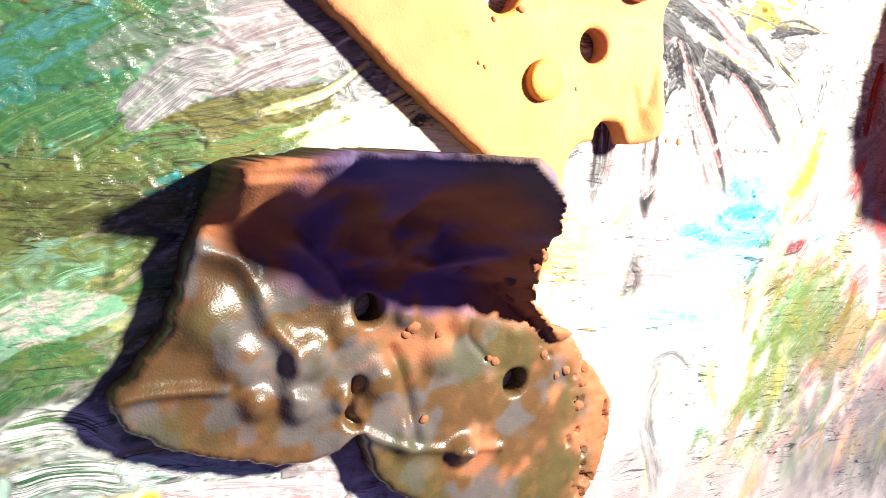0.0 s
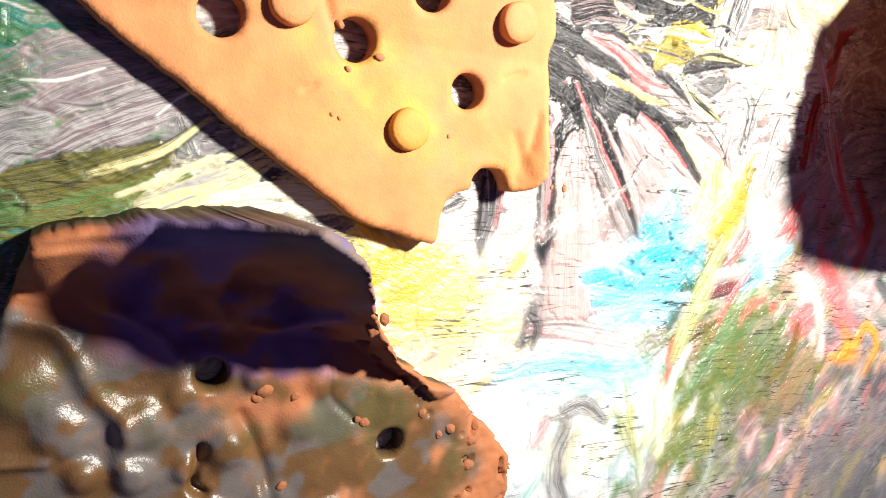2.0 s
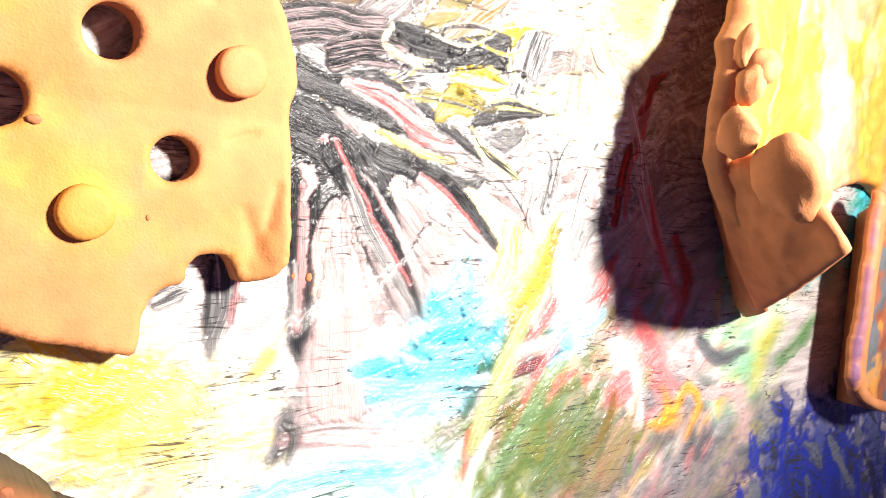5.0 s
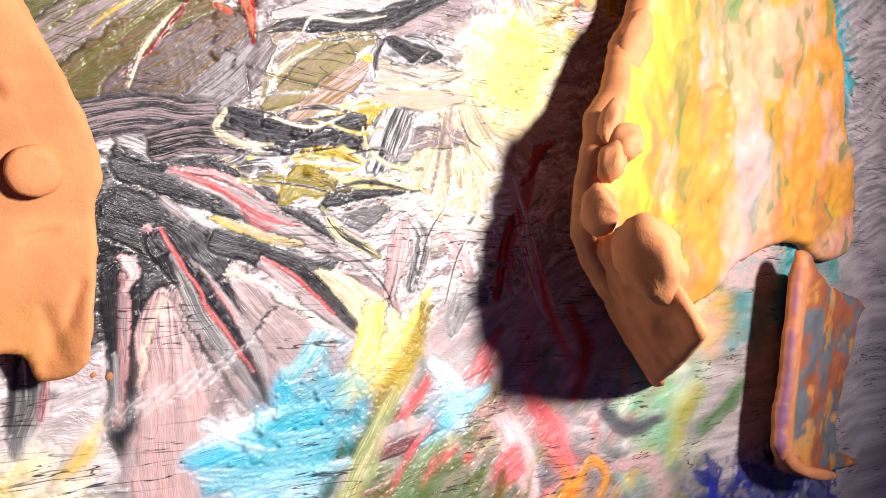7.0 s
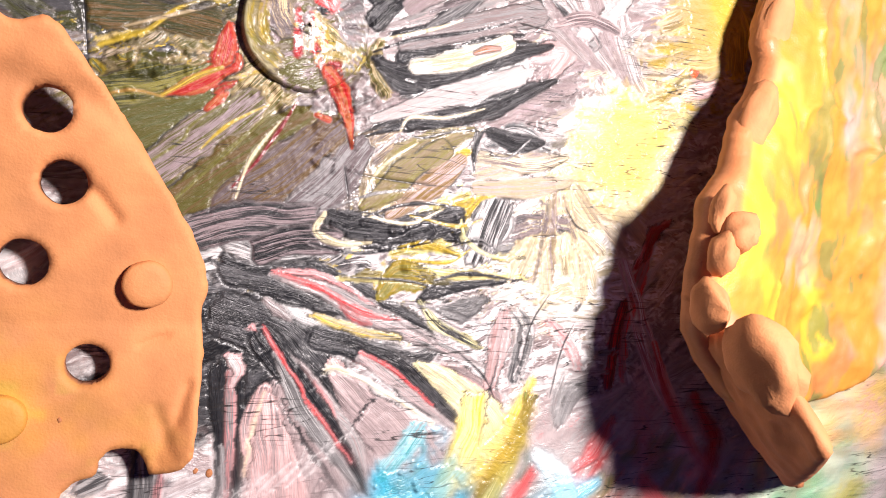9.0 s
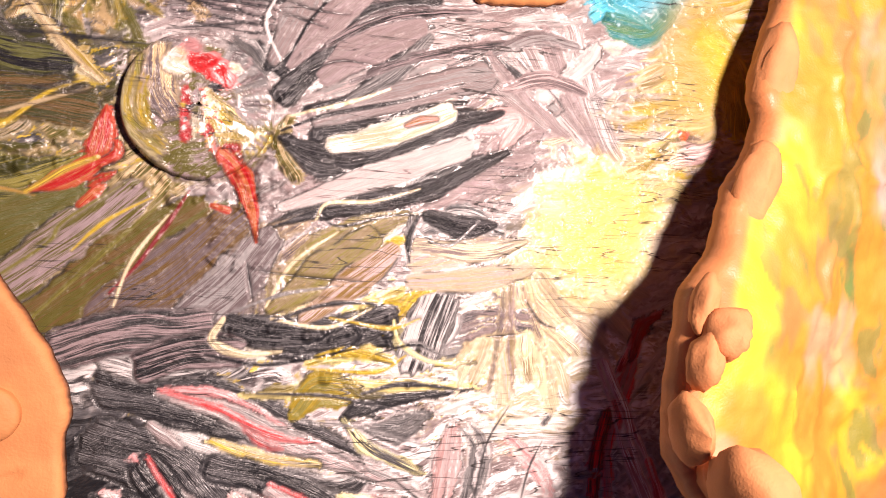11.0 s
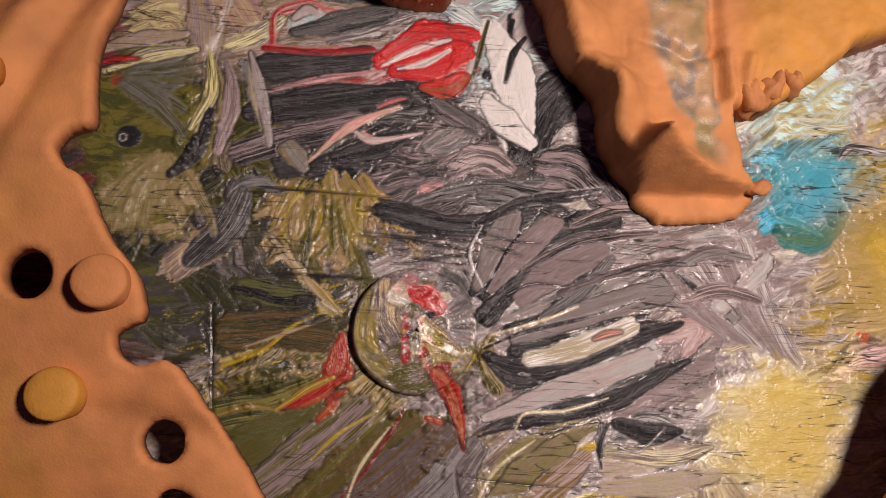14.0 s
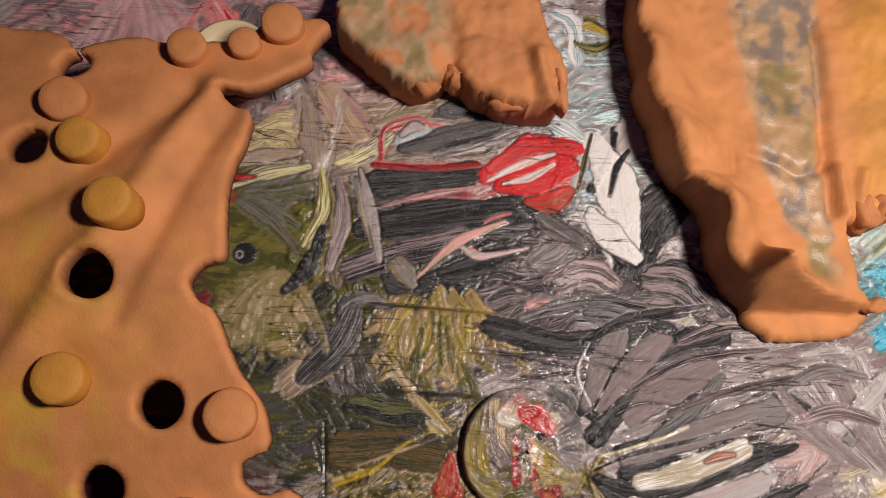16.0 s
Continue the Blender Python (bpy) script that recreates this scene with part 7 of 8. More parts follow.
def lumpy(x, y):
    z = 6.4 - 0.03 * np.maximum(x - 55, 0) - 0.012 * np.abs(y + 25) - 1.5 * smooth(88, 112, x + 0.25 * (y + 30))
    bulge = np.zeros(np.shape(x))
    for cx, cy, r, h in KNOBS:
        d = ((x - cx) ** 2 + (y - cy) ** 2) / (r * r * (1 + 0.5 * (fractal(x / 4, y / 4, 56) - 0.5)))
        bulge = bulge + 0.8 * h * np.exp(-1.5 * d * d - 0.3 * d)
    foot = np.interp(x, [20, 26, 38, 48, 62, 75, 82, 92], [-12, -14, -18.5, -20.5, -20, -22, -28, -34])
    edge, high = wedge_back(x)
    climb = np.clip((y - foot) / np.maximum(edge - 0.6 - foot, 1.0), 0, 1)
    ramp = climb * (0.62 + 0.38 * climb) + 0.05 * np.sin(climb * math.pi)
    upper = smooth(0.0, 0.25, climb)
    z = z + bulge * (1 - upper) + (high - z) * ramp
    # thumb dents and pinched folds on the slope
    wx, wy = x + 4 * (fractal(x / 7, y / 7, 58) - 0.5), y + 4 * (fractal(x / 7, y / 7, 59) - 0.5)
    z = z + 7.0 * (fractal(wx / 9, wy / 7, 57, 2) - 0.5) * upper * smooth(1.0, 0.85, climb)
    for cx, cy, r, h, ry, turn in ((39, -11, 3.4, -4.5, 4.6, 20), (47, -13, 3.4, -5.0, 4.4, -20), (54, -9, 3.6, -6.0, 3.4, 0), (49.5, -20.5, 4.8, -3.0, 2.6, 15), (60, -12, 3.0, -6.0, 3.8, 30), (32, -8.5, 3.2, -2.4, 4.5, -30), (66, -13, 2.2, -4.0, 2.6, 0), (43, -6.5, 2.6, -3.0, 2.2, 0), (68.5, -18, 2.0, -3.0, 1.6, 0)):
        z = z + bump_at(wx, wy, cx, cy, r, h, ry, turn)
    z = z + crease(x, y, [(36.0, -14.0), (42.5, -18.5), (46.0, -22.5)], 1.1, 2.4) + crease(x, y, [(49.0, -12.0), (51.5, -15.0), (53.0, -18.0)], 1.2, 1.6) + crease(x, y, [(56.0, -17.0), (61.0, -18.0), (67.0, -15.0)], 1.0, 2.0)
    z = z + crease(x, y, [(22.7, -15.6), (29.6, -18.1), (33.4, -25.8), (38.2, -32.3), (38.1, -38.6)], 1.6, 1.4) + crease(x, y, [(50.0, -37.8), (48.9, -43.5), (50.6, -45.6)], 0.8, -2.0)
    z = z + crease(x, y, [(11.5, -37.7), (20.0, -36.9), (28.0, -37.2)], 1.0, 1.2) + crease(x, y, [(56.0, -33.0), (60.0, -42.0), (62.0, -50.0)], 1.2, -1.0)
    z = z + crease(x, y, [(50.7, -46.6), (61.7, -51.1), (81.3, -53.8)], 0.9, 0.8) + crease(x, y, [(72.0, -20.0), (71.0, -30.0), (76.0, -36.0)], 0.6, -0.6)
    crumbly = smooth(84, 98, x + 0.3 * (y + 30)) + 0.8 * upper * smooth(60, 70, x)
    return z + 0.5 * (fractal(x / 6, y / 6, 50) - 0.5) + crumbly * (1.0 * (fractal(x / 3.0, y / 3.0, 52, 3) - 0.5) - 1.5 * smooth(0.66, 0.71, fractal(x / 2.6, y / 2.6, 53)))


def lumpy_paint(x, y, z):
    tint = np.tile(np.array(COLOURS["clay"]) * (0.68, 0.62, 0.6), (len(x), 1))
    n, f = fractal(x / 6, y / 6, 71), fractal(x / 2.6, y / 2.6, 72)
    edge = np.interp(x, [10, 24, 38, 50, 62, 90], [-10, -14, -22, -25, -27, -30])
    low = smooth(1.5, -2.0, y - edge + 5 * (n - 0.5)) * smooth(104, 92, x + 0.3 * (y + 40) + 14 * (n - 0.5))
    glaze = low * smooth(0.28, 0.48, fractal(x / 11, y / 11, 77) + 0.3 * n)
    tint = blend(tint, "umber", glaze * 0.9)
    tint = blend(tint, "slate", glaze * 0.6 * smooth(0.5, 0.62, fractal(x / 7, y / 7, 75)))
    tint = blend(tint, "moss", low * 0.55 * smooth(0.45, 0.65, fractal(x / 9, y / 9, 74)))
    tint = blend(tint, "clay", low * 0.3 * smooth(0.6, 0.75, f) * (1 - 0.7 * glaze))
    # grey along the back edge: shade of the back face put into the tint
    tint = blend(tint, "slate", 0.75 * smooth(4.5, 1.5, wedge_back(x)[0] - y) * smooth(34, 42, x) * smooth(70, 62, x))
    # violet slope tint: bluish glaze patches plus the slope's shade put into colour
    shade_smear = smooth(0.4, 0.62, fractal(x / 8, y / 6, 76)) * smooth(30, 40, x) * smooth(76, 66, x) * (1 - low)
    tint = blend(tint, "violet", 0.65 * shade_smear)
    return tint, glaze


lump_outline = [(26.3, -3.0), (33.0, -2.0), (40.6, -0.6), (48.0, 0.4), (56.8, 0.9), (60.6, -0.6), (63.8, -3.6), (66.0, -8.4), (71.8, -14.8), (75.0, -17.4), (78.2, -20.6), (82.2, -25.0), (86.2, -26.4), (90.8, -30.4), (94.7, -31.2), (101.3, -37.3), (108.4, -43.9), (112.4, -49.2), (111.7, -55.3), (110.1, -61.4), (107.1, -68.7), (101.0, -73.0), (88.0, -76.0), (80.0, -71.0), (72.0, -66.0),
    (59.5, -60.1), (54.8, -55.4), (53.3, -50.1), (51.2, -46.5), (47.1, -50.2), (40.3, -51.2), (34.7, -50.6), (29.3, -48.7), (20.8, -46.2), (15.3, -42.9), (11.5, -38.7), (15.8, -34.1), (19.5, -28.5), (21.3, -21.0), (22.6, -15.0), (25.0, -7.4)]
# umber sides carry the shade of the back face in their tint
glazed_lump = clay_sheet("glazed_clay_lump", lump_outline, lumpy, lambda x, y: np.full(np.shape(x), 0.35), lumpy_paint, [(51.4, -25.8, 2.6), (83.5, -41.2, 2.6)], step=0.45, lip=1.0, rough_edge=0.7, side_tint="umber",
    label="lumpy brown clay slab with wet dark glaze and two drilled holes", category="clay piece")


for (cx, cy), size in (((59.7, -29.1), 1.5), ((58.6, -30.4), 1.0), ((73.2, -19.4), 1.5), ((64.9, -30.5), 0.9), ((78.0, -36.6), 1.1), ((76.8, -36.0), 0.8), ((89.6, -36.1), 1.0), ((95.9, -39.9), 1.2), ((93.5, -40.7), 0.9), ((101.2, -43.1), 1.3), ((101.0, -48.1), 1.4), ((79.0, -24.3), 1.2), ((70.7, -15.2), 1.4), ((72.8, -14.1), 1.0), ((66.7, -17.9), 0.9), ((63.3, -46.0), 1.0)):
    lump("crumb", cx, cy, float(lumpy(np.array([cx]), np.array([cy]))[0]) - 0.1 * size, size, size * 0.8, size * 0.5, cx * 9, glazed_lump, np.array(COLOURS["clay"]) * (0.55, 0.5, 0.5), int(cx) + 3)


# the yellow painted slab with a rolled rim and a flap standing up at its corner
def yellow_edge(y):
    return np.interp(y, [20, 31, 45, 64, 83, 110], [201, 195.5, 197.5, 208.5, 218.5, 226])


def yellow_top(x, y):
    z = np.interp(y, [0, 30, 50, 64, 83, 110], [23, 26, 26, 20, 14.5, 11])
    z = z - (z - 5.2) * smooth(6, 52, x - yellow_edge(y))
    # finger swirls in the thick paint
    for cx, cy, r, turn in ((248, 92, 11, 200), (240, 55, 8, 190), (262, 60, 9, 20), (236, 70, 6, 60), (272, 84, 10, 120), (228, 38, 7, 240)):
        arc = [(cx + r * math.cos(radians(turn + k)), cy + 1.4 * r * math.sin(radians(turn + k))) for k in range(-70, 100, 28)]
        z = z + crease(x, y, arc, 0.9, 0.9)
    return z + 2.4 * (fractal(x / 10, y / 10, 80) - 0.5) + 1.6 * (fractal(x / 5, y / 5, 81) - 0.5)


def yellow_paint(x, y, z):
    tint = np.tile(np.array(COLOURS["amber"]) * (1.05, 1.0, 0.9), (len(x), 1))
    wx, wy = x + 9 * (fractal(x / 11, y / 11, 87) - 0.5), y + 12 * (fractal(x / 11, y / 11, 88) - 0.5)
    n, f = fractal(wx / 13, wy / 26, 83), fractal(wx / 8, wy / 13, 84)
    tint = blend(tint, "yellow", 0.75 * smooth(0.42, 0.62, n - 0.2 * smooth(230, 262, x) - 0.16 * smooth(60, 95, y)))
    tint = blend(tint, "clay", 0.7 * smooth(0.58, 0.68, f))
    tint = blend(tint, "pink", 0.4 * smooth(0.52, 0.7, fractal(wx / 12, wy / 16, 86) + 0.12 * smooth(240, 275, x)))
    tint = blend(tint, "fern", 0.65 * smooth(0.64, 0.72, fractal(wx / 4, wy / 10, 85)))
    for cx, cy, rx, ry, name in ((252, 82, 5, 12, "silver"), (249, 92, 4, 8, "fern"), (243, 58, 2, 6, "fern"), (214, 44, 2, 7, "fern"), (270, 96, 6, 9, "fern"), (282, 50, 9, 14, "silver"), (275, 26, 8, 5, "pink")):
        tint = blend(tint, name, 0.7 * np.clip(1.5 * bump_at(wx, wy, cx, cy, rx, 1.0, ry), 0, 1) * smooth(0.3, 0.55, f))
    tint = blend(tint, "clay", smooth(5.0, 2.0, x - yellow_edge(y)))
    return tint, 0.45 + 0.4 * n


yellow_slab = new("yellow_clay_sheet")
tagged(yellow_slab, "thick clay slab painted glossy yellow and orange with a lumpy rim", "clay piece")
yellow_outline = [(195.6, 31.8), (195.9, 39.7), (196.9, 47.4), (199.6, 55.0), (207.6, 62.4), (210.4, 70.4), (220.7, 84.5), (220.3, 91.9), (224.1, 102.4), (227.1, 107.9), (232.0, 125.0), (262.0, 128.0), (317.9, 110.2), (325.7, 90.8), (330.6, 73.7), (341.5, 54.7), (343.7, 28.7), (326.8, 24.9), (312.9, 31.4), (297.8, 31.1), (276.0, 23.4), (266.9, 14.3), (246.2, 10.1), (209.0, 15.5), (200.0, 25.0)]
clay_sheet("body", yellow_outline, yellow_top, lambda x, y: np.maximum(yellow_top(x, y) - 4.8, 0.35), yellow_paint, step=0.7, lip=2.0, parent=yellow_slab)


def flap(name, corners, thick, rows, cols, parent, tint, seed, swell=1.2, wave=1.0, round_off=0.32):
    """A bent sheet of clay between four corners (two along the base, two along the free edge), in mm, with rounded edges."""
    a, b, c, d = (np.array(q, float) for q in corners)
    grid = []
    for j in range(rows + 1):
        t = j / rows
        for i in range(cols + 1):
            s = i / cols
            u, v = 2 * s - 1, 2 * t - 1
            s, t2 = 0.5 + 0.5 * u * math.sqrt(1 - round_off * v * v), 0.5 + 0.5 * v * math.sqrt(1 - round_off * u * u)
            p = (a * (1 - s) + b * s) * (1 - t2) + (d * (1 - s) + c * s) * t2
            grid.append(p)
    grid = np.array(grid)
    n = np.cross(b - a, d - a)
    n /= np.linalg.norm(n)
    ss, tt = np.tile(np.linspace(0, 1, cols + 1), rows + 1), np.repeat(np.linspace(0, 1, rows + 1), cols + 1)
    lumps = wave * 2.0 * (fractal(ss * 4, tt * 4, seed) - 0.5) + swell * np.sin(ss * math.pi) * np.sin(tt * math.pi)
    edge = np.minimum(np.minimum(ss, 1 - ss) * cols, np.minimum(tt, 1 - tt) * rows)
    fat = thick * 0.5 * np.sqrt(np.clip(edge / 2.5, 0.06, 1))
    wob = 0.8 * (fractal(ss * 9, tt * 9, seed + 5) - 0.5)
    front, back = grid + n * (lumps + fat + wob)[:, None], grid + n * (lumps - fat)[:, None]
    co = np.vstack([front, back])
    faces, w, half = [], cols + 1, len(grid)
    for j in range(rows):
        for i in range(cols):
            k = j * w + i
            faces.append((k, k + 1, k + w + 1, k + w))
            faces.append((half + k + w, half + k + w + 1, half + k + 1, half + k))
    ring = [i for i in range(w)] + [j * w + cols for j in range(1, rows + 1)] + [rows * w + i for i in range(cols - 1, -1, -1)] + [j * w for j in range(rows - 1, 0, -1)]
    for k in range(len(ring)):
        p, q = ring[k], ring[(k + 1) % len(ring)]
        faces.append((q, p, half + p, half + q))
    mesh = bpy.data.meshes.new(name)
    mesh.from_pydata((co * MM).tolist(), [], faces)
    mesh.polygons.foreach_set("use_smooth", np.ones(len(mesh.polygons), dtype=bool))
    attr = mesh.attributes.new("tint", "FLOAT_COLOR", "POINT")
    attr.data.foreach_set("color", np.tile((*tint, 1.0), len(co)).astype(np.float32))
    attr = mesh.attributes.new("wet", "FLOAT", "POINT")
    attr.data.foreach_set("value", np.zeros(len(co), np.float32))
    mesh.materials.append(CLAY)
    ob = new(name, mesh)
    ob.parent = parent
    return ob


RAW = np.array(COLOURS["clay"])
flap("flap", [(200.6, 30.5, 18.5), (234.0, -5.5, 14.5), (203.5, 16.0, 50.5), (199.5, 33.0, 34.0)], 4.6, 34, 38, yellow_slab, RAW, 3, 1.4, 1.3, 0.14)
# unseen sheet added under the flap to close gaps in its shadow
flap("shadow_filler", [(231.0, 29.0, 1.0), (252.0, -9.0, 1.0), (232.5, -3.5, 18.0), (203.0, 30.0, 24.0)], 4.4, 20, 24, yellow_slab, RAW * 0.9, 9, 0.6, 0.6, 0.06)
for args in ((199.8, 27.5, 38, 4.6, 8.5, 7.5, 22), (196.4, 35.8, 28, 2.2, 5.0, 4.5, 6), (198.2, 45.5, 28.5, 2.4, 4.2, 3.0, -10), (201.6, 49.5, 28.5, 3.2, 4.4, 3.6, -25), (199.8, 53.5, 26.0, 2.0, 4.6, 2.4, -15), (216.2, 73, 16.0, 3.8, 8.4, 3.4, -20), (225.0, 94, 10.5, 4.0, 11.0, 3.5, -10)):
    lump("rim_lump", *args, yellow_slab, RAW * (1.05, 1.1, 1.1), int(args[0]))


# the brown painted clay beside it
def brown_top(x, y):
    return 15 + 2.0 * (fractal(x / 9, y / 9, 90) - 0.5) + 1.6 * smooth(7, 2, x - 290) - 5.0 * smooth(300, 335, x)


def brown_paint(x, y, z):
    tint = np.tile(np.array(COLOURS["rust"]), (len(x), 1))
    n = fractal(x / 9, y / 9, 92)
    tint = blend(tint, "slate", smooth(0.45, 0.62, n))
    tint = blend(tint, "amber", 0.7 * smooth(0.58, 0.7, fractal(x / 6, y / 6, 93)))
    tint = blend(tint, "clay", smooth(7, 4, x - 292 + 5 * (n - 0.5)))
    # dark blue down the left edge: the shadow gap put into the tint
    tint = blend(tint, "blue", 0.6 * smooth(2.0, 0.5, x - 290.5 + 3 * (n - 0.5)))
    return tint, 0.35 + 0 * x


def roll(name, points, radius, parent, tint, seed):
    """A hand-rolled coil of clay along a line of (x, y, z) in mm."""
    p = np.array(points, float)
    n, seg = 40, 14
    line = np.c_[spline(p[:, :2], n), spline(p[:, 1:], n)[:, 1]]
    tangent = np.gradient(line, axis=0)
    tangent /= np.linalg.norm(tangent, axis=1)[:, None]
    verts, faces = [], []
    for k in range(n):
        side = np.cross(tangent[k], (0, 0, 1))
        side /= np.linalg.norm(side)
        up = np.cross(side, tangent[k])
        taper = math.sqrt(max(0.05, 1 - (2 * k / (n - 1) - 1) ** 8))
        for s in range(seg):
            a = 2 * math.pi * s / seg
            r = radius * taper * (1 + 0.35 * (float(value_noise(np.array(k * 0.45), np.array(s * 0.5), seed)) - 0.5))
            verts.append(line[k] + r * (math.cos(a) * side + 0.9 * math.sin(a) * up))
    for k in range(n - 1):
        for s in range(seg):
            m = (s + 1) % seg
            faces.append((k * seg + s, k * seg + m, (k + 1) * seg + m, (k + 1) * seg + s))
    faces.append(tuple(range(seg - 1, -1, -1)))
    faces.append(tuple((n - 1) * seg + s for s in range(seg)))
    mesh = bpy.data.meshes.new(name)
    mesh.from_pydata((np.array(verts) * MM).tolist(), [], faces)
    mesh.polygons.foreach_set("use_smooth", np.ones(len(mesh.polygons), dtype=bool))
    attr = mesh.attributes.new("tint", "FLOAT_COLOR", "POINT")
    attr.data.foreach_set("color", np.tile((*tint, 1.0), len(verts)).astype(np.float32))
    attr = mesh.attributes.new("wet", "FLOAT", "POINT")
    attr.data.foreach_set("value", np.zeros(len(verts), np.float32))
    mesh.materials.append(CLAY)
    ob = new(name, mesh)
    ob.parent = parent
    return ob


brown_outline = [(292.4, 28.5), (291.4, 13.9), (290.5, -0.8), (290.0, -18.9), (289.8, -28.7), (302.6, -37.7), (322.2, -42.1), (356.6, -43.3), (330.0, -34.0), (340.0, 5.0), (347.8, 12.6), (320.0, 18.4), (304.9, 23.7), (299.6, 29.5)]
brown_piece = tagged(new("brown_clay_piece"), "brown and grey painted clay piece with a raw terracotta rim", "clay piece")
clay_sheet("body", brown_outline, brown_top, lambda x, y: 0.35 + np.maximum(brown_top(x, y) - 4.5, 0) * smooth(314, 300, x), brown_paint, step=0.9, lip=2.2, parent=brown_piece)
roll("rim", [(x - 3.5, y, 14.8) for x, y in ((299.3, 27.8), (298.2, 13.8), (297.2, -1.1), (297.3, -19.3), (298.6, -29.5), (310.0, -36.3), (328.2, -40.5))], 1.9, brown_piece, RAW * 0.9, 7)


# the long tongue of clay with a wet grey glaze
FOLD = np.array([(163.0, 112.0), (165.0, 113.5), (167.0, 115.0), (172.0, 113.4), (180.0, 112.0), (187.0, 111.2), (192.0, 111.8)])
STRIP = np.array([(179.4, 121.7), (176.0, 132.4), (174.9, 141.4), (175.5, 155.7), (173.5, 171.8), (178.0, 190.0)])


def tongue_top(x, y):
    z = 9.0 + 1.6 * (fractal(x / 8, y / 8, 101) - 0.5)
    rim = np.interp(y, [104, 110, 115, 120, 128, 136, 150, 171], [174, 167, 162.5, 160.5, 159.5, 152.5, 147.5, 144])
    z = z + 4.5 * smooth(12, 1.5, x - rim) * smooth(196, 150, y)
    z = z + 1.4 * np.sin((y - 108) * 0.42) * smooth(9, 2, x - rim)
    z = z + bump_at(x, y, 160, 125, 4, 1.6) + bump_at(x, y, 158, 139, 5, 1.4) + bump_at(x, y, 163, 118, 3, 1.2)
    z = z + crease(x, y, [(182.3, 137.4), (177.2, 134.7), (173.0, 136.7), (167.7, 138.5)], 1.2, -1.4) + crease(x, y, [(181.8, 167.4), (182.4, 153.8), (182.4, 139.7), (182.6, 128.4)], 1.4, -1.8)
    z = z + crease(x, y, [(183.8, 136.3), (184.4, 130.8), (185.0, 125.3)], 1.4, 1.6) + crease(x, y, [(188.6, 135.6), (187.5, 128.8), (189.4, 126.2)], 1.2, 1.4)
    z = z + crease(x, y, [(147.3, 141.6), (151.5, 135.0), (163.2, 133.7), (164.4, 138.3)], 1.0, -0.8) + 2.0 * smooth(185, 196, x)
    ridge = np.interp(x, FOLD[:, 0], FOLD[:, 1])
    high = np.interp(x, FOLD[:, 0], [14, 19, 24, 17, 11, 8, 5])
    span = smooth(FOLD[0, 0], FOLD[0, 0] + 3, x)
    above = z + (high - z) * np.exp(-((y - ridge) / 3.2) ** 2) * span
    below = np.maximum(high - 3.4 * (ridge - y), 3.0)
    z = np.where(y > ridge, above, z + (below - z) * span)
    return z + 0.6 * (fractal(x / 2.2, y / 2.2, 103, 2) - 0.5)


def tongue_paint(x, y, z):
    tint = np.tile(np.array(COLOURS["clay"]) * (1.12, 1.2, 1.1), (len(x), 1))
    n, f = fractal(x / 6, y / 6, 105), fractal(x / 3.0, y / 4.0, 106)
    mid = np.interp(y, STRIP[:, 1], STRIP[:, 0])
    half = np.interp(y, STRIP[:, 1], [3.4, 5.2, 6.4, 8.6, 9.6, 10.0])
    strip = smooth(1.1, 0.7, (np.abs(x - mid) + 5 * (n - 0.5)) / half) * smooth(112, 118, y)
    tint = blend(tint, "sand", strip * 0.65)
    tint = blend(tint, "slate", strip * smooth(0.42, 0.7, f) * 0.7)
    tint = blend(tint, "olive", strip * smooth(0.5, 0.72, n) * 0.6)
    gold = smooth(184, 192, x + 4 * (n - 0.5)) * smooth(120, 132, y)
    tint = blend(tint, "amber", 0.8 * gold)
    return tint, 0.8 * strip + 0.25 * gold


tongue_outline = [(145.1, 167.7), (147.0, 159.3), (147.4, 151.0), (150.5, 142.6), (153.2, 134.6), (157.3, 131.6), (160.6, 126.5), (161.0, 119.1), (162.8, 114.1), (167.1, 110.4), (168.6, 106.6), (173.4, 104.0), (181.9, 104.6), (189.4, 106.3), (192.6, 111.0), (190.0, 112.6), (187.2, 114.9), (186.0, 121.8), (184.5, 126.2), (186.9, 126.1), (191.9, 127.2), (194.8, 132.6), (191.8, 126.1), (198.3, 130.1), (204.9, 135.4), (211.2, 141.7), (221.1, 145.4), (226.0, 148.1), (228.0, 150.0), (236.0, 190.0), (190.0, 200.0), (150.0, 196.0)]
clay_tongue = clay_sheet("clay_tongue", tongue_outline, tongue_top, lambda x, y: np.full(np.shape(x), 0.35), tongue_paint, step=0.5, lip=2.2, rough_edge=0.6,
    label="long terracotta tongue with wet grey glaze and folded tip", category="clay piece")

for args in ((188.6, 128.6, 7.0, 2.8, 4.0, 4.2, 10), (192.6, 130.2, 8.0, 2.6, 3.6, 3.6, -20), (196.4, 131.6, 8.0, 2.4, 3.2, 3.4, 30), (191.6, 111.6, 4.6, 2.4, 1.5, 1.6, 15)):
    lump("pinched_lump", *args, clay_tongue, RAW * (1.0, 1.05, 1.0), int(args[0]) + 2, 0.4)


# the broken clay between the two
def broken_top(x, y):
    z = 11.5 + 2.0 * (fractal(x / 6, y / 6, 111) - 0.5)
    z = z + crease(x, y, [(111.5, 157.1), (118.4, 158.3), (123.9, 155.1), (125.7, 146.5)], 1.2, -0.7) + crease(x, y, [(126.6, 154.8), (128.9, 144.5)], 1.4, 1.6) + crease(x, y, [(110.2, 151.0), (109.8, 159.3)], 2.0, -1.0)
    return z + 0.6 * (fractal(x / 1.8, y / 1.8, 113, 2) - 0.5)


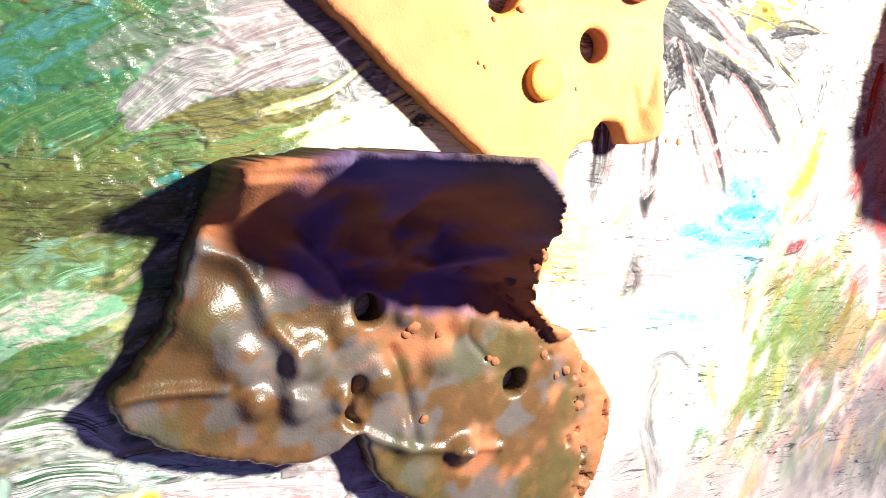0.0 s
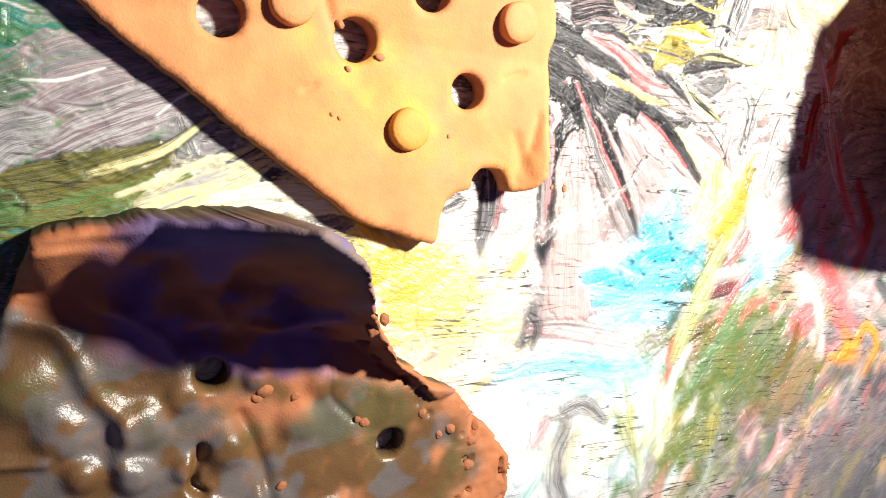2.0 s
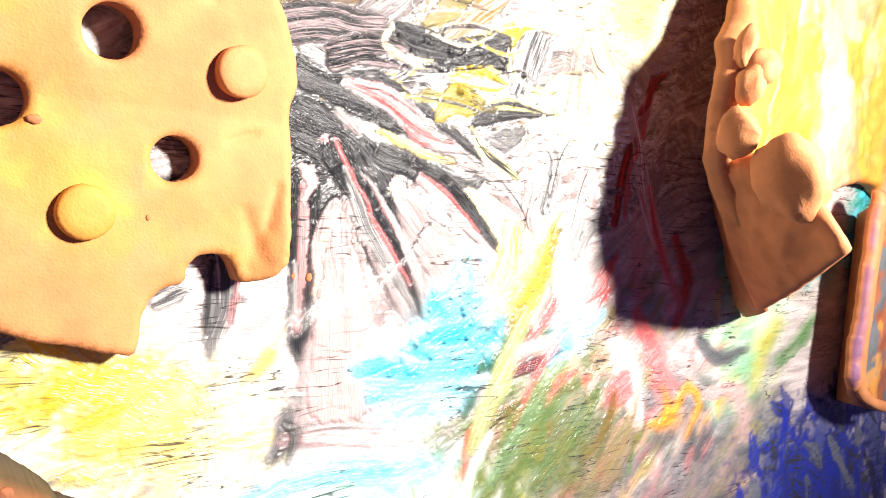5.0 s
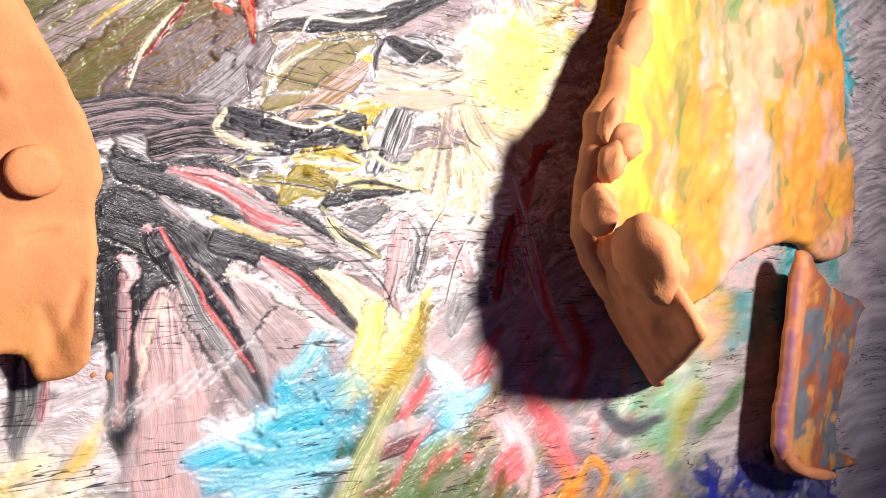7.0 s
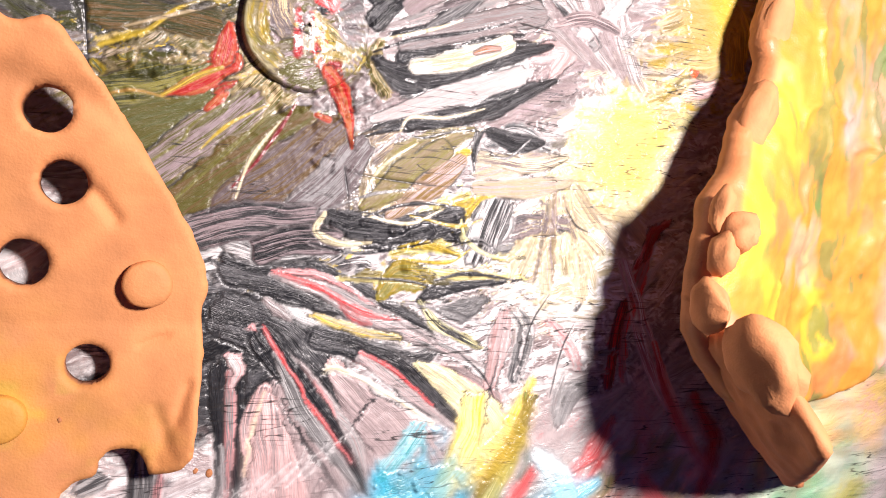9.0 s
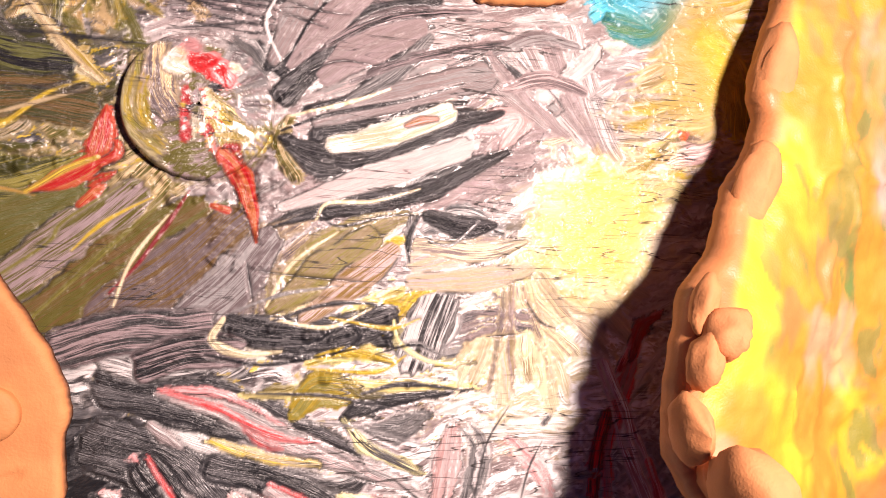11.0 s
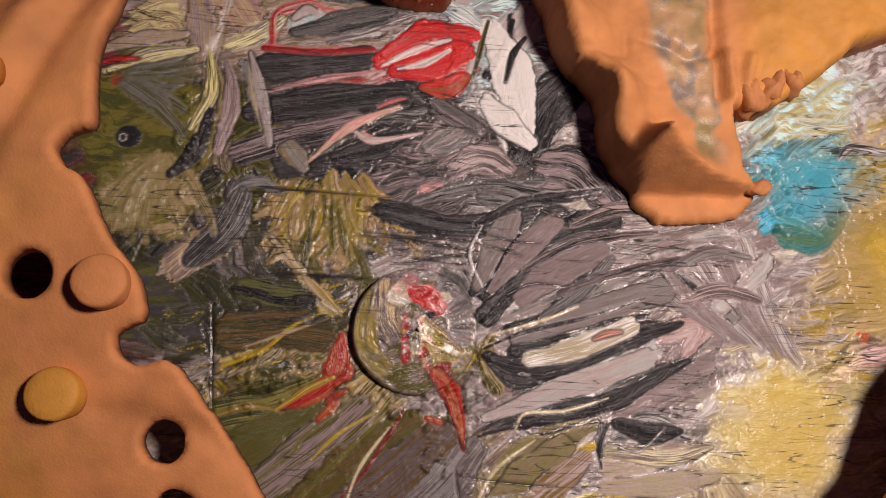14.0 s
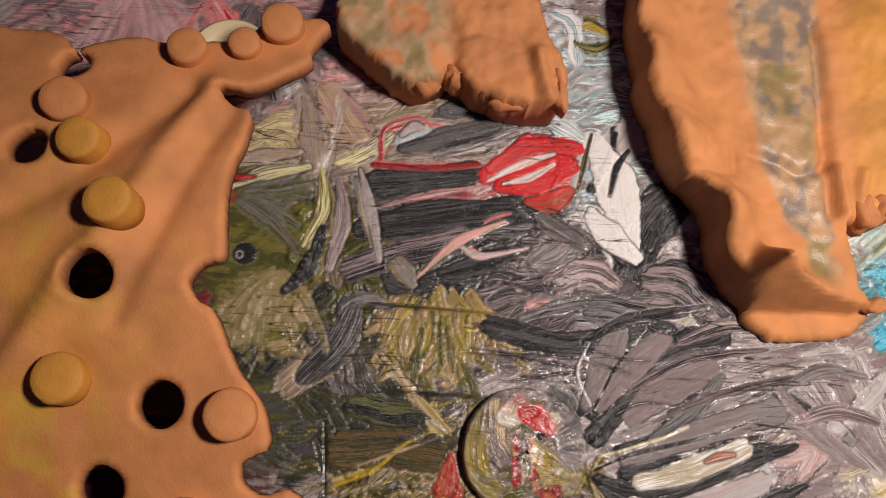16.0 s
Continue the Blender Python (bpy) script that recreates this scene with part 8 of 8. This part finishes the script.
def broken_paint(x, y, z):
    tint = np.tile(np.array(COLOURS["clay"]) * (1.05, 1.1, 1.05), (len(x), 1))
    n = fractal(x / 4, y / 4, 115)
    tint = blend(tint, "sand", 0.75 * smooth(112, 106, x) * smooth(0.35, 0.55, n))
    tint = blend(tint, "olive", 0.5 * smooth(112, 104, x) * smooth(0.55, 0.68, n))
    return tint, 0.2 * smooth(112, 106, x)


broken_outline = [(86.6, 158.9), (90.7, 155.6), (97.6, 149.5), (102.1, 147.3), (108.4, 148.4), (110.3, 152.5), (112.9, 148.2), (119.3, 145.2), (126.3, 144.2), (132.0, 145.4), (132.4, 152.1), (129.6, 158.0), (126.5, 165.1), (128.0, 172.0), (112.0, 182.0), (92.0, 176.0)]
broken_piece = clay_sheet("broken_clay_piece", broken_outline, broken_top, lambda x, y: np.full(np.shape(x), 0.35), broken_paint, step=0.5, lip=1.8, rough_edge=0.8,
    label="broken terracotta lump with a rough torn underside", category="clay piece")

for args in ((104.5, 148.8, 6.5, 3.6, 2.0, 4.0, -10), (111.0, 150.6, 6.0, 2.2, 2.2, 4.4, 20), (121.5, 146.0, 6.5, 4.4, 1.8, 3.6, 8), (130.5, 148.0, 9.0, 1.8, 4.6, 3.6, 10)):
    lump("torn_lump", *args, broken_piece, RAW * (0.95, 0.95, 0.92), int(args[0]), 0.45)


# a cream dish behind the arched slab
dish = new("cream_dish", lathe("cream_dish", [(4.0, 0.3), (6.5, 0.8), (8.0, 2.6), (8.2, 3.4), (7.6, 3.6), (6.0, 2.4), (3.0, 2.0), (0.5, 2.0)], 40, CREAM))
dish.matrix_basis = pose(0.0668, 0.1535, 0.0)
tagged(dish, "small round cream dish on the painted table", "dish")


# the raised round disc, painted over with the table
def painted_disc(cx, cy, radius, height):
    rings, seg = 40, 120
    rr = np.r_[np.linspace(0.02, 0.97, rings), 0.985, 0.995, 1.0, 1.0]
    rise = np.r_[1 - 0.35 * np.linspace(0.02, 0.97, rings) ** 2, 0.56, 0.45, 0.3, 0.0]
    ang = np.arange(seg) * 2 * math.pi / seg
    wob = 1 + 0.025 * (value_noise(ang * 2.0, ang * 0, 5) - 0.5)
    x = cx + radius * rr[:, None] * (np.cos(ang) * wob)[None]
    y = cy + radius * rr[:, None] * (np.sin(ang) * wob)[None]
    tilt = 1 - 0.42 * (x - cx) / radius + 0.1 * (y - cy) / radius
    z = height * rise[:, None] * tilt + 0.25 * (fractal(x / 1.5, y / 1.5, 31) - 0.5) * (rise[:, None] > 0)
    i = np.interp(x, XS, np.arange(NX)).round().astype(int)
    j = np.interp(y, YS, np.arange(NY)).round().astype(int)
    n = len(rr)
    faces = [(k * seg + s, (k + 1) * seg + s, (k + 1) * seg + (s + 1) % seg, k * seg + (s + 1) % seg) for k in range(n - 1) for s in range(seg)]
    faces = [f[::-1] for f in faces] + [tuple(range(seg)), tuple((n - 1) * seg + s for s in range(seg - 1, -1, -1))]
    mesh = bpy.data.meshes.new("painted_disc")
    mesh.from_pydata((np.stack([x, y, z], -1).reshape(-1, 3) * MM).tolist(), [], faces)
    mesh.polygons.foreach_set("use_smooth", np.ones(len(mesh.polygons), dtype=bool))
    for name, data in (("paint_a", PA), ("paint_b", PB)):
        attr = mesh.attributes.new(name, "FLOAT_COLOR", "POINT")
        attr.data.foreach_set("color", np.concatenate([data[j, i], np.ones((n, seg, 1))], -1).astype(np.float32).ravel())
    attr = mesh.attributes.new("flow", "FLOAT_VECTOR", "POINT")
    attr.data.foreach_set("vector", FLOW[j, i].astype(np.float32).ravel())
    mesh.materials.append(PAINT)
    return tagged(new("painted_disc", mesh), "raised round disc covered with red, cream and olive paint", "disc")


painted_disc(127.7, 81.8, 11.3, 2.9)
